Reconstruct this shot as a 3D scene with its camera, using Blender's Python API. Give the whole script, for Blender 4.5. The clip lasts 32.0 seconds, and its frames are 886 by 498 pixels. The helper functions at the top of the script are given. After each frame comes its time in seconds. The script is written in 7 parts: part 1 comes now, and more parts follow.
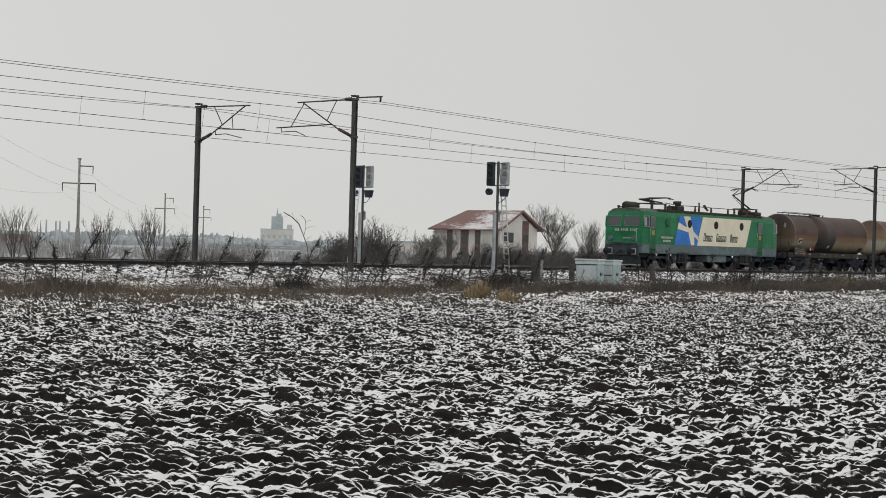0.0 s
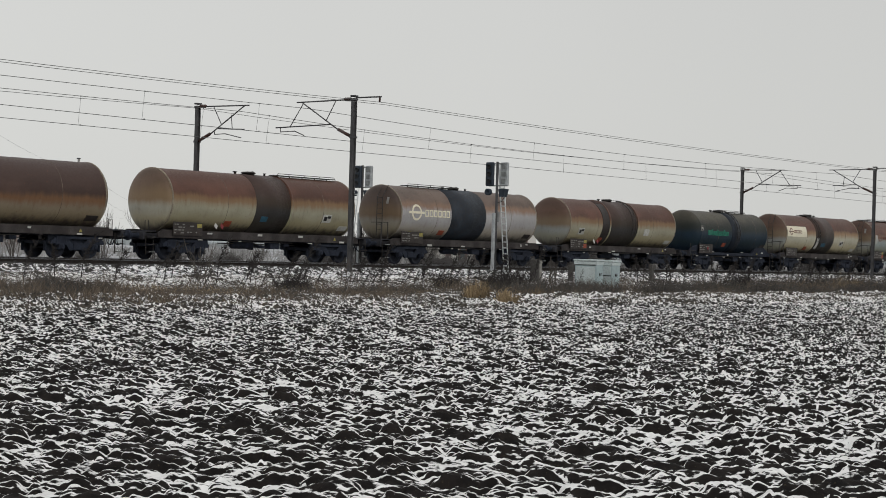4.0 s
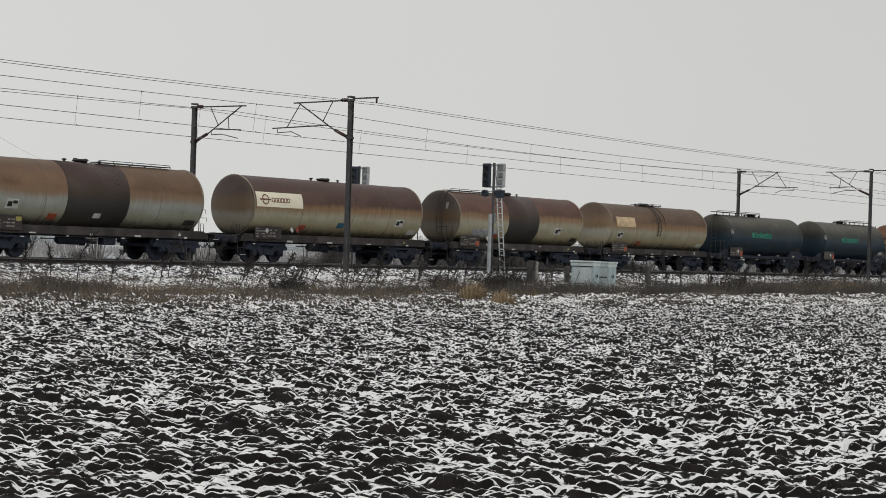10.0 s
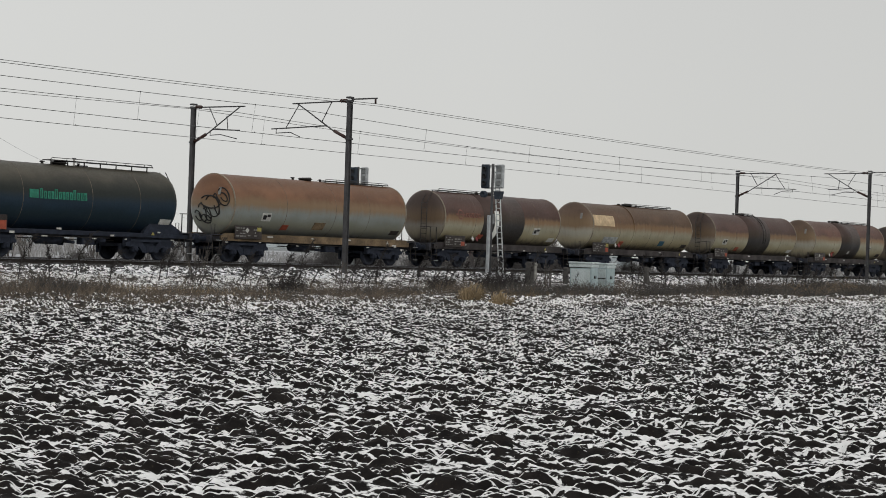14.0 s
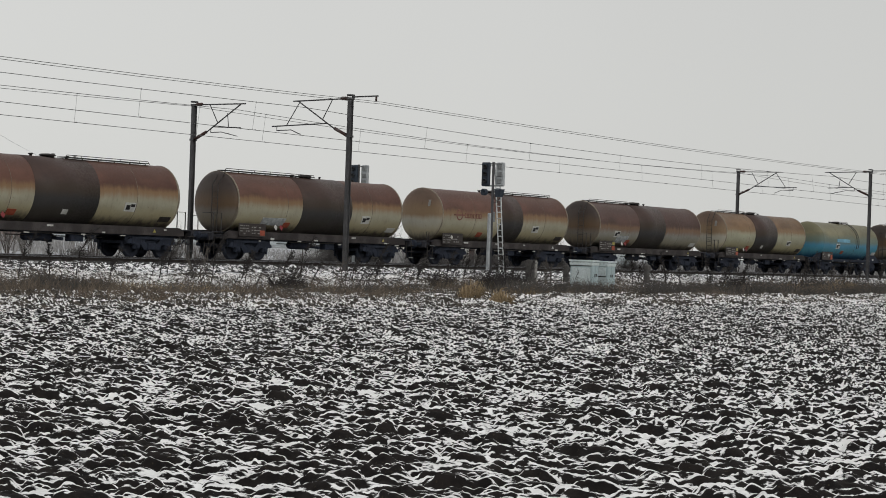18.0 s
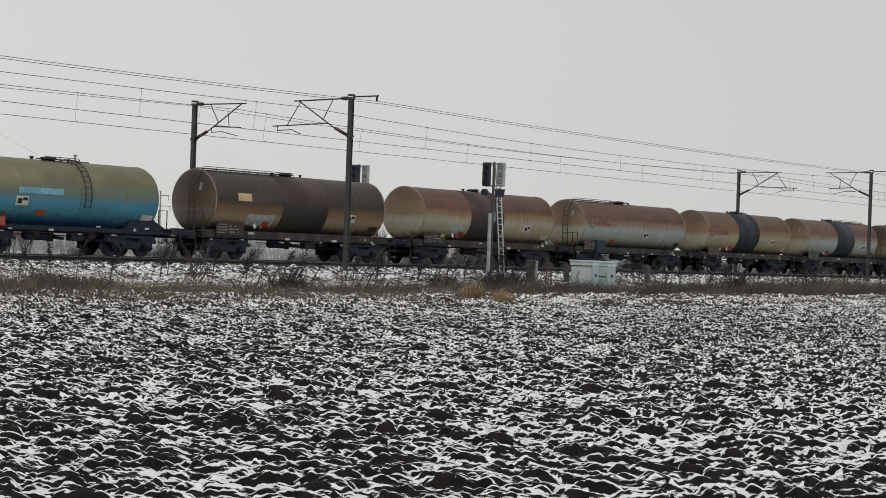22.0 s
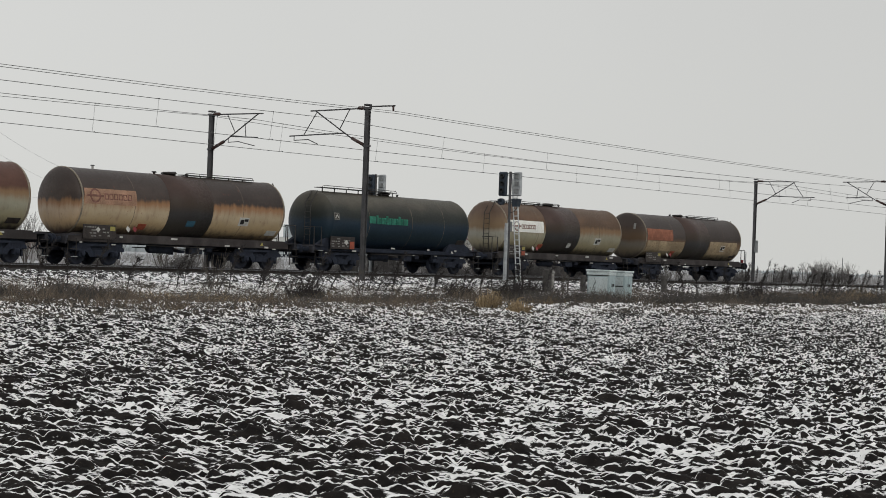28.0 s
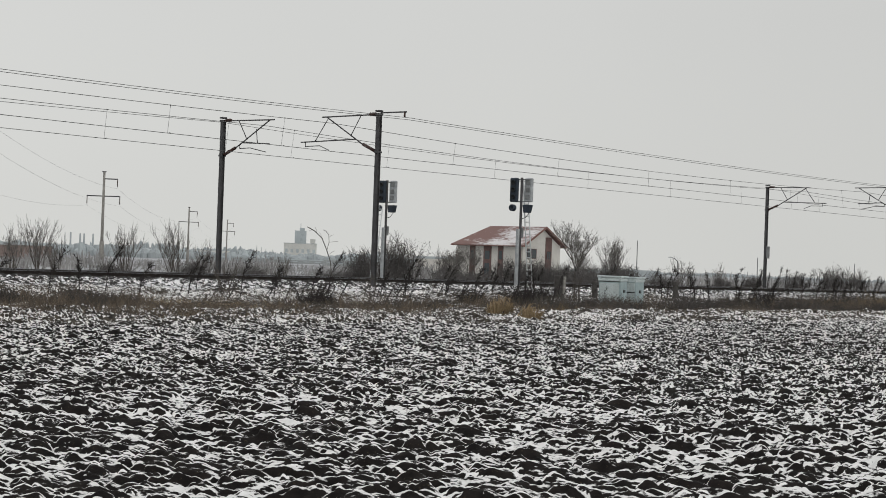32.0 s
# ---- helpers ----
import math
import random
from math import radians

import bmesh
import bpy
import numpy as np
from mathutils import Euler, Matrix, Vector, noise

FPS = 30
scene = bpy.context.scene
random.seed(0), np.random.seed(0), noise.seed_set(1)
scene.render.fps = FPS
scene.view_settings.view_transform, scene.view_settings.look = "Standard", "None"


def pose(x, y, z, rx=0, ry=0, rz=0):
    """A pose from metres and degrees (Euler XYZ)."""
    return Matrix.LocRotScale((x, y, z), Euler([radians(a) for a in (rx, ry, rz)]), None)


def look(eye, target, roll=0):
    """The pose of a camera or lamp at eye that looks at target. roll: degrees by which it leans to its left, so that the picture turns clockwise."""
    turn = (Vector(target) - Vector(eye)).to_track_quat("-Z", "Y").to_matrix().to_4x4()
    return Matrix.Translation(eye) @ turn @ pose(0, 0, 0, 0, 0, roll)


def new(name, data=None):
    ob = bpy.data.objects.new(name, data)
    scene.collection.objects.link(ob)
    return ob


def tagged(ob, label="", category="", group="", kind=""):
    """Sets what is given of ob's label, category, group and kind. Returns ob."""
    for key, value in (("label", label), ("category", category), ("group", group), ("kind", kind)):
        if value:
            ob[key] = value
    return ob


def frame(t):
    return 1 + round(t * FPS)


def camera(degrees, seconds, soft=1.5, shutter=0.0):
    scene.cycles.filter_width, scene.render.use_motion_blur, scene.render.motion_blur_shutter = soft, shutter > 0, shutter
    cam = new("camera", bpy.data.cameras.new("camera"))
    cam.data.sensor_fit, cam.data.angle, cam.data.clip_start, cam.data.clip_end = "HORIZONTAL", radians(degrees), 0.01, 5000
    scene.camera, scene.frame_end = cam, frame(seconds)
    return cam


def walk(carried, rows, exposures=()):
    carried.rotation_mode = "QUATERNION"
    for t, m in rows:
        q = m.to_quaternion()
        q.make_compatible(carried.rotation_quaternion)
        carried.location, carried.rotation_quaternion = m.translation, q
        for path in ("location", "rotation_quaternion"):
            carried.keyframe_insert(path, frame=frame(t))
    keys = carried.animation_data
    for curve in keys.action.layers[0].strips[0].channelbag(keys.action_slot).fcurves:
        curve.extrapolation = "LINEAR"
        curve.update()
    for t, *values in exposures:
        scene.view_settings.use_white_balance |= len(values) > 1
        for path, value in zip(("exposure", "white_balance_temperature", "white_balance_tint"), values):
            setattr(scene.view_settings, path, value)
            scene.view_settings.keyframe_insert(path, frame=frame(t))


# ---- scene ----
cam = camera(29.33, 32.0, soft=0.9)
# x runs along the railway, y away from the camera across it, z = 0 is the top of the rails
EYE = (0.0, 0.0, 0.75)
# seconds, heading from the railway's direction, tilt, lean (degrees)
PATH = [
    (0.0, 38.0728, 0.0649, 1.550), (0.5, 38.0635, 0.0699, 1.598), (1.0, 38.0588, 0.0710, 1.613), (1.5, 38.0486, 0.0723, 1.624),
    (2.0, 38.0351, 0.0736, 1.636), (2.5, 38.0193, 0.0733, 1.643), (3.0, 38.0167, 0.0725, 1.643), (3.5, 38.0433, 0.0733, 1.633),
    (5.5, 37.9987, 0.0654, 1.672), (6.0, 37.9784, 0.0573, 1.691), (6.5, 37.9599, 0.0540, 1.707), (7.0, 37.9444, 0.0577, 1.713),
    (7.5, 37.9315, 0.0656, 1.734), (8.0, 37.9300, 0.0763, 1.755), (8.5, 37.9384, 0.0889, 1.758), (9.0, 37.9384, 0.0989, 1.782),
    (9.5, 37.9316, 0.1050, 1.795), (10.0, 37.9228, 0.1110, 1.791), (10.5, 37.9092, 0.1181, 1.805), (11.0, 37.8938, 0.1237, 1.825),
    (11.5, 37.8814, 0.1267, 1.836), (12.0, 37.8761, 0.1319, 1.850), (12.5, 37.8759, 0.1396, 1.877), (13.0, 37.8774, 0.1414, 1.900),
    (13.5, 37.8787, 0.1399, 1.905), (14.0, 37.8771, 0.1432, 1.908), (14.5, 37.8735, 0.1500, 1.922), (16.5, 37.9431, 0.0932, 1.998),
    (17.0, 37.9257, 0.0872, 1.987), (17.5, 37.9065, 0.0750, 1.992), (18.0, 37.8890, 0.0694, 2.015), (18.5, 37.8739, 0.0702, 2.045),
    (19.0, 37.8610, 0.0707, 2.062), (19.5, 37.8509, 0.0711, 2.071), (20.0, 37.8470, 0.0689, 2.084), (20.5, 37.8529, 0.0623, 2.094),
    (21.0, 37.8664, 0.0562, 2.096), (21.5, 37.8827, 0.0558, 2.095), (22.0, 37.9044, 0.0680, 2.091), (22.5, 37.9357, 0.0990, 2.099),
    (23.0, 37.9721, 0.1398, 2.125), (23.5, 38.0102, 0.1795, 2.135), (24.0, 38.0487, 0.2191, 2.135), (24.5, 38.0860, 0.2622, 2.144),
    (25.0, 38.1212, 0.3038, 2.164), (25.5, 38.1541, 0.3410, 2.229), (27.5, 38.4134, 0.3843, 2.127), (28.0, 38.4746, 0.3747, 2.059),
    (28.5, 38.5341, 0.3704, 2.037), (29.0, 38.5899, 0.3702, 2.005), (29.5, 38.6400, 0.3812, 1.945), (30.0, 38.6858, 0.4106, 1.920),
    (30.5, 38.7287, 0.4471, 1.947), (31.0, 38.7697, 0.4829, 1.980), (31.5, 38.8141, 0.5226, 1.992), (32.0, 38.8646, 0.5666, 2.038),
]


def gaze(az, tilt, lean):
    a, b = radians(az), radians(tilt)
    return look(EYE, (math.cos(a) * math.cos(b) * 100, math.sin(a) * math.cos(b) * 100, EYE[2] + math.sin(b) * 100), lean)


walk(cam, [(t, gaze(a, b, c)) for t, a, b, c in PATH])

# ---- sky and sun: an even overcast winter sky ----
world = bpy.data.worlds.new("overcast_sky")
scene.world = world
world.use_nodes = True
wn, wl = world.node_tree.nodes, world.node_tree.links
wn.clear()
w_out = wn.new("ShaderNodeOutputWorld")
w_bg = wn.new("ShaderNodeBackground")
w_sky = wn.new("ShaderNodeTexSky")
w_sky.sky_type = "NISHITA"
w_sky.sun_disc = False
w_sky.sun_elevation, w_sky.sun_rotation = radians(24), radians(200)
w_sky.air_density, w_sky.dust_density = 1.0, 4.0
w_hsv = wn.new("ShaderNodeHueSaturation")
w_hsv.inputs["Saturation"].default_value = 0.1
w_hsv.inputs["Value"].default_value = 0.08
w_tc = wn.new("ShaderNodeTexCoord")
w_sep = wn.new("ShaderNodeSeparateXYZ")
w_ramp = wn.new("ShaderNodeValToRGB")
w_ramp.color_ramp.elements[0].position = 0.0
w_ramp.color_ramp.elements[0].color = (0.735, 0.74, 0.715, 1)
w_ramp.color_ramp.elements[1].position = 1.0
w_ramp.color_ramp.elements[1].color = (1.02, 1.03, 1.05, 1)
w_mid = w_ramp.color_ramp.elements.new(0.15)
w_mid.color = (0.70, 0.705, 0.69, 1)
w_noise = wn.new("ShaderNodeTexNoise")
w_noise.inputs["Scale"].default_value = 3.0
w_noise.inputs["Detail"].default_value = 3.0
w_var = wn.new("ShaderNodeMapRange")
w_var.inputs[3].default_value, w_var.inputs[4].default_value = 0.95, 1.05
w_mul = wn.new("ShaderNodeMixRGB")
w_mul.blend_type = "MULTIPLY"
w_mul.inputs[0].default_value = 1.0
w_mix = wn.new("ShaderNodeMixRGB")
w_mix.inputs[0].default_value = 0.88
wl.new(w_tc.outputs["Generated"], w_sep.inputs[0])
wl.new(w_sep.outputs["Z"], w_ramp.inputs[0])
wl.new(w_tc.outputs["Generated"], w_noise.inputs["Vector"])
wl.new(w_noise.outputs[0], w_var.inputs[0])
w_side = wn.new("ShaderNodeVectorMath")
w_side.operation = "DOT_PRODUCT"
w_side.inputs[1].default_value = (0.616, -0.788, 0.0)
w_east = wn.new("ShaderNodeMapRange")
for w_i, w_v in enumerate((-0.3, 0.3, 1.01, 0.92)):
    w_east.inputs[w_i + 1].default_value = w_v
w_dim = wn.new("ShaderNodeMixRGB")
w_dim.blend_type = "MULTIPLY"
w_dim.inputs[0].default_value = 1.0
wl.new(w_tc.outputs["Generated"], w_side.inputs[0])
wl.new(w_side.outputs["Value"], w_east.inputs[0])
wl.new(w_ramp.outputs[0], w_dim.inputs[1])
wl.new(w_east.outputs[0], w_dim.inputs[2])
wl.new(w_dim.outputs[0], w_mul.inputs[1])
wl.new(w_var.outputs[0], w_mul.inputs[2])
wl.new(w_sky.outputs[0], w_hsv.inputs["Color"])
wl.new(w_hsv.outputs[0], w_mix.inputs[1])
wl.new(w_mul.outputs[0], w_mix.inputs[2])
wl.new(w_mix.outputs[0], w_bg.inputs[0])
w_bg.inputs[1].default_value = 1.0
wl.new(w_bg.outputs[0], w_out.inputs[0])
sun_data = bpy.data.lights.new("sun", "SUN")
sun_data.energy, sun_data.angle, sun_data.color = 0.5, radians(25), (1.0, 0.98, 0.95)
sun = new("sun", sun_data)
sun.matrix_world = look((-40, -60, 50), (10, 40, 0))


# ---- materials ----
class Nodes:
    """A node material under construction."""

    def __init__(self, name):
        self.mat = bpy.data.materials.new(name)
        self.mat.use_nodes = True
        self.n, self.l = self.mat.node_tree.nodes, self.mat.node_tree.links
        self.bsdf = self.n["Principled BSDF"]
        self.tc = self.n.new("ShaderNodeTexCoord")

    def link(self, a, b):
        self.l.new(a, b)

    def value(self, socket, v):
        if isinstance(v, (int, float)):
            socket.default_value = v
        elif isinstance(v, tuple):
            socket.default_value = (*v, 1.0)[:4] if len(socket.default_value) == 4 else v
        else:
            self.link(v, socket)

    def noise(self, scale, detail=4.0, stretch=(1, 1, 1), rough=0.55, where="Object", turn=0.0):
        m = self.n.new("ShaderNodeMapping")
        m.inputs["Scale"].default_value = stretch
        if turn:
            # first turned, then stretched
            m.vector_type = "TEXTURE"
            m.inputs["Rotation"].default_value = (0, 0, turn)
            m.inputs["Scale"].default_value = [1 / v for v in stretch]
        self.link(self.tc.outputs[where], m.inputs[0])
        t = self.n.new("ShaderNodeTexNoise")
        t.inputs["Scale"].default_value, t.inputs["Detail"].default_value = scale, detail
        t.inputs["Roughness"].default_value = rough
        self.link(m.outputs[0], t.inputs["Vector"])
        return t.outputs[0]

    def ramp(self, v, a, b, lo=0.0, hi=1.0):
        r = self.n.new("ShaderNodeMapRange")
        r.interpolation_type = "SMOOTHSTEP"
        for i, k in enumerate((v, a, b, lo, hi)):
            self.value(r.inputs[i], k)
        return r.outputs[0]

    def math(self, op, a, b=0.0):
        m = self.n.new("ShaderNodeMath")
        m.operation = op
        self.value(m.inputs[0], a)
        self.value(m.inputs[1], b)
        return m.outputs[0]

    def mix(self, fac, a, b, how="MIX"):
        m = self.n.new("ShaderNodeMixRGB")
        m.blend_type = how
        self.value(m.inputs[0], fac)
        self.value(m.inputs[1], a)
        self.value(m.inputs[2], b)
        return m.outputs[0]

    def xyz(self, where="Object"):
        s = self.n.new("ShaderNodeSeparateXYZ")
        self.link(self.tc.outputs[where], s.inputs[0])
        return s.outputs

    def done(self, color, rough=0.7, metal=0.0, bump=None, strength=0.3, dist=0.01, spec=0.5):
        self.value(self.bsdf.inputs["Base Color"], color)
        self.value(self.bsdf.inputs["Roughness"], rough)
        self.bsdf.inputs["Metallic"].default_value = metal
        self.bsdf.inputs["Specular IOR Level"].default_value = spec
        if bump is not None:
            b = self.n.new("ShaderNodeBump")
            b.inputs["Strength"].default_value, b.inputs["Distance"].default_value = strength, dist
            self.link(bump, b.inputs["Height"])
            self.link(b.outputs[0], self.bsdf.inputs["Normal"])
        return self.mat


def plain(name, color, rough=0.65, metal=0.0, vary=0.25, scale=3.0, dirt=(0.06, 0.05, 0.045), dirty=0.35):
    """Painted or bare surface with blotches of dirt at two scales."""
    k = Nodes(name)
    a = k.noise(scale, 5.0)
    b = k.noise(scale * 9, 3.0)
    c = k.mix(k.ramp(a, 0.35, 0.75), tuple(v * (1 - vary) for v in color), tuple(min(1, v * (1 + vary)) for v in color))
    c = k.mix(k.math("MULTIPLY", k.ramp(b, 0.45, 0.75), dirty), c, dirt)
    return k.done(c, k.ramp(b, 0.3, 0.7, rough - 0.1, min(1, rough + 0.15)), metal, b, 0.15, 0.005, spec=0.25)


def tank_paint(name, top, mid, low, edge, soft=0.2, streak=0.34, rust=(0.13, 0.05, 0.025), rusty=0.25):
    """Weathered tank: sooty rust on the back of the barrel, old paint on the flanks, road dirt and painted shade below.
    """
    k = Nodes(name)
    z = k.xyz()[2]
    wave = k.noise(0.9, 4.0, (0.6, 0.6, 1.0))
    drip = k.noise(2.6, 4.0, (1.6, 1.6, 0.16))
    fine = k.noise(11.0, 5.0)
    h = k.math("ADD", z, k.math("MULTIPLY", k.math("SUBTRACT", wave, 0.5), 0.4))
    h = k.math("ADD", h, k.math("MULTIPLY", k.math("SUBTRACT", drip, 0.5), streak))
    flank = k.mix(k.ramp(wave, 0.3, 0.72), tuple(v * 0.86 for v in mid), tuple(min(1, v * 1.1) for v in mid))
    flank = k.mix(k.math("MULTIPLY", k.ramp(fine, 0.5, 0.8), 0.18), flank, tuple(v * 0.6 for v in mid))
    flank = k.mix(k.math("MULTIPLY", k.ramp(drip, 0.52, 0.78), rusty), flank, rust)
    spot = k.noise(1.7, 6.0, (1.0, 1.0, 1.6), 0.65)
    flank = k.mix(k.math("MULTIPLY", k.ramp(spot, 0.6, 0.72), min(0.7, rusty * 2.0)), flank, tuple(0.6 * a + 0.4 * b for a, b in zip(rust, mid)))
    back = k.mix(k.ramp(wave, 0.35, 0.7), tuple(v * 0.66 for v in top), tuple(v * 1.12 for v in top))
    halo = tuple((0.56 * a + 0.44 * b) * f for a, b, f in zip(rust, mid, (0.95, 0.76, 0.56)))
    c = k.mix(k.ramp(h, edge - soft - 0.35, edge - soft + 0.1), flank, halo)
    c = k.mix(k.ramp(h, edge - soft * 0.75, edge + soft), c, back)
    c = k.mix(k.ramp(h, edge + 0.4, edge + 1.0), c, tuple(v * 0.72 for v in top))
    g = k.math("ADD", z, k.math("MULTIPLY", k.math("SUBTRACT", drip, 0.5), 0.7))
    # ochre dust thrown up along the belly
    c = k.mix(k.math("MULTIPLY", k.ramp(h, 2.35, 1.75), 0.6), c, tuple(v * f for v, f in zip(mid, (1.0, 0.88, 0.62))))
    # low holds road dirt and the shade under the barrel in one colour
    c = k.mix(k.ramp(g, 1.9, 1.3), c, low)
    # run-off stains and small flakes of rust
    run = k.noise(5.5, 5.0, (2.2, 2.2, 0.1), 0.65)
    c = k.mix(k.math("MULTIPLY", k.ramp(run, 0.56, 0.74), 0.28), c, tuple(0.5 * v for v in rust))
    flake = k.noise(6.0, 6.0, (1, 1, 1), 0.7)
    c = k.mix(k.math("MULTIPLY", k.ramp(flake, 0.63, 0.7), min(0.8, rusty * 2.2)), c, tuple(1.15 * v for v in rust))
    return k.done(c, k.ramp(fine, 0.3, 0.7, 0.43, 0.6), 0.0, fine, 0.05, 0.004, spec=0.25)


def straw_paint(name, a, b, far=None):
    """Dry stalks: each its own tone, with patches of a second tone along the verge."""
    k = Nodes(name)
    g = k.n.new("ShaderNodeNewGeometry")
    c = k.mix(g.outputs["Random Per Island"], a, b)
    tone = far or tuple(0.55 * v for v in a)
    c = k.mix(k.math("MULTIPLY", k.ramp(k.noise(0.35, 4.0, (1, 1, 1), 0.6), 0.42, 0.62), 0.65), c, tone)
    return k.done(c, 0.85, spec=0.2)


# underframe steels: blue lift of the haze is put into the sooty colours
M_DARK = plain("hazed_sooty_steel", (0.019, 0.024, 0.037), 0.85, 0.0, 0.3, 4.0, (0.03, 0.032, 0.042), 0.5)
M_WHEEL = plain("wheel_steel", (0.022, 0.027, 0.04), 0.7, 0.2, 0.3, 3.0)
M_FRAME = plain("rusty_frame", (0.034, 0.035, 0.042), 0.78, 0.0, 0.45, 2.0, (0.042, 0.032, 0.028), 0.45)
M_BAND = plain("soot_band", (0.032, 0.028, 0.027), 0.6, 0.0, 0.35, 1.2, (0.07, 0.05, 0.04), 0.5)
M_BAND2 = plain("slate_band", (0.023, 0.031, 0.043), 0.6, 0.0, 0.35, 1.2, (0.065, 0.05, 0.042), 0.5)
M_SILL = plain("brown_sill", (0.046, 0.04, 0.039), 0.75, 0.0, 0.4, 1.4, (0.05, 0.04, 0.035), 0.4)
M_OCHRESILL = plain("ochre_sill", (0.17, 0.12, 0.07), 0.75, 0.0, 0.45, 1.1, (0.06, 0.05, 0.042), 0.7)
M_RAILING = plain("dark_railing", (0.04, 0.037, 0.035), 0.6, 0.3)
M_PANEL = plain("data_panel_black", (0.034, 0.028, 0.026), 0.5, 0.0, 0.3, 4.0, (0.1, 0.08, 0.07), 0.4)
M_WHITE = plain("white_label", (0.5, 0.5, 0.47), 0.55, 0.0, 0.15, 5.0, (0.2, 0.17, 0.14), 0.5)
M_CREAM = plain("cream_label", (0.55, 0.42, 0.26), 0.6, 0.0, 0.2, 3.0, (0.25, 0.12, 0.06), 0.5)
M_FADED = plain("faded_beige_patch", (0.34, 0.265, 0.165), 0.6, 0.0, 0.3, 1.2, (0.15, 0.085, 0.05), 0.6)
M_ORANGE = plain("orange_plate", (0.33, 0.075, 0.04), 0.5, 0.0, 0.2, 6.0)
M_RED = plain("red_diamond", (0.22, 0.03, 0.035), 0.5, 0.0, 0.2, 6.0)
M_YELLOW = plain("yellow_label", (0.32, 0.28, 0.08), 0.5, 0.0, 0.2, 6.0)
M_BLUEMARK = plain("blue_mark", (0.03, 0.1, 0.15), 0.5, 0.0, 0.2, 6.0)
M_MARK = plain("black_print", (0.015, 0.015, 0.015), 0.6)
M_LOGORED = plain("faded_red_print", (0.19, 0.09, 0.07), 0.65, 0.0, 0.3, 6.0, (0.16, 0.08, 0.05), 0.6)
M_LOGOGREEN = plain("green_print", (0.025, 0.19, 0.125), 0.6, 0.0, 0.25, 5.0)
M_LOGOGREY = plain("grey_print", (0.34, 0.36, 0.36), 0.6, 0.0, 0.25, 5.0)
M_GREEN = plain("loco_green", (0.015, 0.172, 0.07), 0.42, 0.0, 0.2, 0.8, (0.03, 0.06, 0.035), 0.35)
M_LOCOGREY = plain("loco_blue_grey", (0.125, 0.17, 0.178), 0.5, 0.0, 0.2, 1.0, (0.06, 0.055, 0.05), 0.5)
M_LOCOCREAM = plain("loco_cream", (0.76, 0.71, 0.56), 0.45, 0.0, 0.06, 0.9, (0.5, 0.44, 0.34), 0.25)
M_LOCOWHITE = plain("loco_white", (0.8, 0.8, 0.75), 0.45, 0.0, 0.08, 0.9, (0.4, 0.36, 0.3), 0.3)
M_LOCOBLUE = plain("loco_blue", (0.034, 0.19, 0.6), 0.42, 0.0, 0.12, 0.9, (0.05, 0.1, 0.2), 0.25)
M_ROOF = plain("loco_roof", (0.035, 0.032, 0.028), 0.7, 0.0, 0.4, 1.6, (0.1, 0.07, 0.05), 0.5)
M_CABROOF = plain("dull_cab_roof", (0.1, 0.115, 0.095), 0.7, 0.0, 0.3, 1.4, (0.06, 0.055, 0.05), 0.5)
M_DOORGREEN = plain("door_dark_green", (0.011, 0.12, 0.047), 0.5, 0.0, 0.25, 1.5)
M_PALEGREEN = plain("pale_green_rim", (0.12, 0.25, 0.17), 0.5)
M_BEAM = plain("grimy_blue_grey_steel", (0.052, 0.067, 0.074), 0.7, 0.0, 0.3, 2.0, (0.03, 0.03, 0.03), 0.6)
M_DARKGREEN = plain("dark_green_print", (0.012, 0.035, 0.022), 0.5)
M_RUBBER = plain("black_rubber", (0.012, 0.012, 0.012), 0.6)
M_MAST = plain("mast_steel", (0.075, 0.075, 0.078), 0.65, 0.2, 0.25, 2.0, (0.05, 0.04, 0.035), 0.5)
M_WIRE = plain("weathered_wire", (0.155, 0.158, 0.158), 0.5, 0.5)
M_CERAMIC = plain("brown_insulator", (0.05, 0.025, 0.02), 0.3)
M_SIGNALGREY = plain("galvanised_grey", (0.36, 0.38, 0.39), 0.55, 0.1, 0.2, 3.0, (0.15, 0.14, 0.12), 0.4)
M_SIGNALPOST = plain("grey_post", (0.2, 0.21, 0.21), 0.55, 0.1, 0.25, 2.5, (0.1, 0.09, 0.08), 0.4)
M_SIGNALDARK = plain("blue_black_signal_board", (0.024, 0.034, 0.048), 0.5, 0.0, 0.2, 3.0)
M_BLACK = plain("black_board", (0.012, 0.014, 0.016), 0.5)
M_CONCRETE = plain("weathered_concrete", (0.27, 0.26, 0.24), 0.85, 0.0, 0.25, 4.0, (0.12, 0.11, 0.1), 0.5)
M_DARKCONC = plain("dark_concrete", (0.07, 0.066, 0.062), 0.85, 0.0, 0.3, 4.0, (0.14, 0.13, 0.12), 0.4)
M_CABINET = plain("pale_blue_cabinet", (0.34, 0.42, 0.43), 0.55, 0.0, 0.08, 1.5, (0.3, 0.31, 0.3), 0.3)
M_CABINETTOP = plain("cabinet_lid", (0.5, 0.56, 0.56), 0.5, 0.0, 0.12, 1.5)
M_DIMPRINT = plain("dusty_print", (0.22, 0.215, 0.2), 0.6, 0.0, 0.2, 5.0)
# paints the bright highlight along the tank rim as a pale colour
M_RIM = plain("pale_rim_highlight", (0.27, 0.235, 0.18), 0.6, 0.0, 0.35, 1.5, (0.1, 0.065, 0.045), 0.6)
M_SEAM = plain("grimy_weld_seam", (0.15, 0.12, 0.09), 0.7, 0.0, 0.4, 2.0, (0.05, 0.04, 0.035), 0.6)
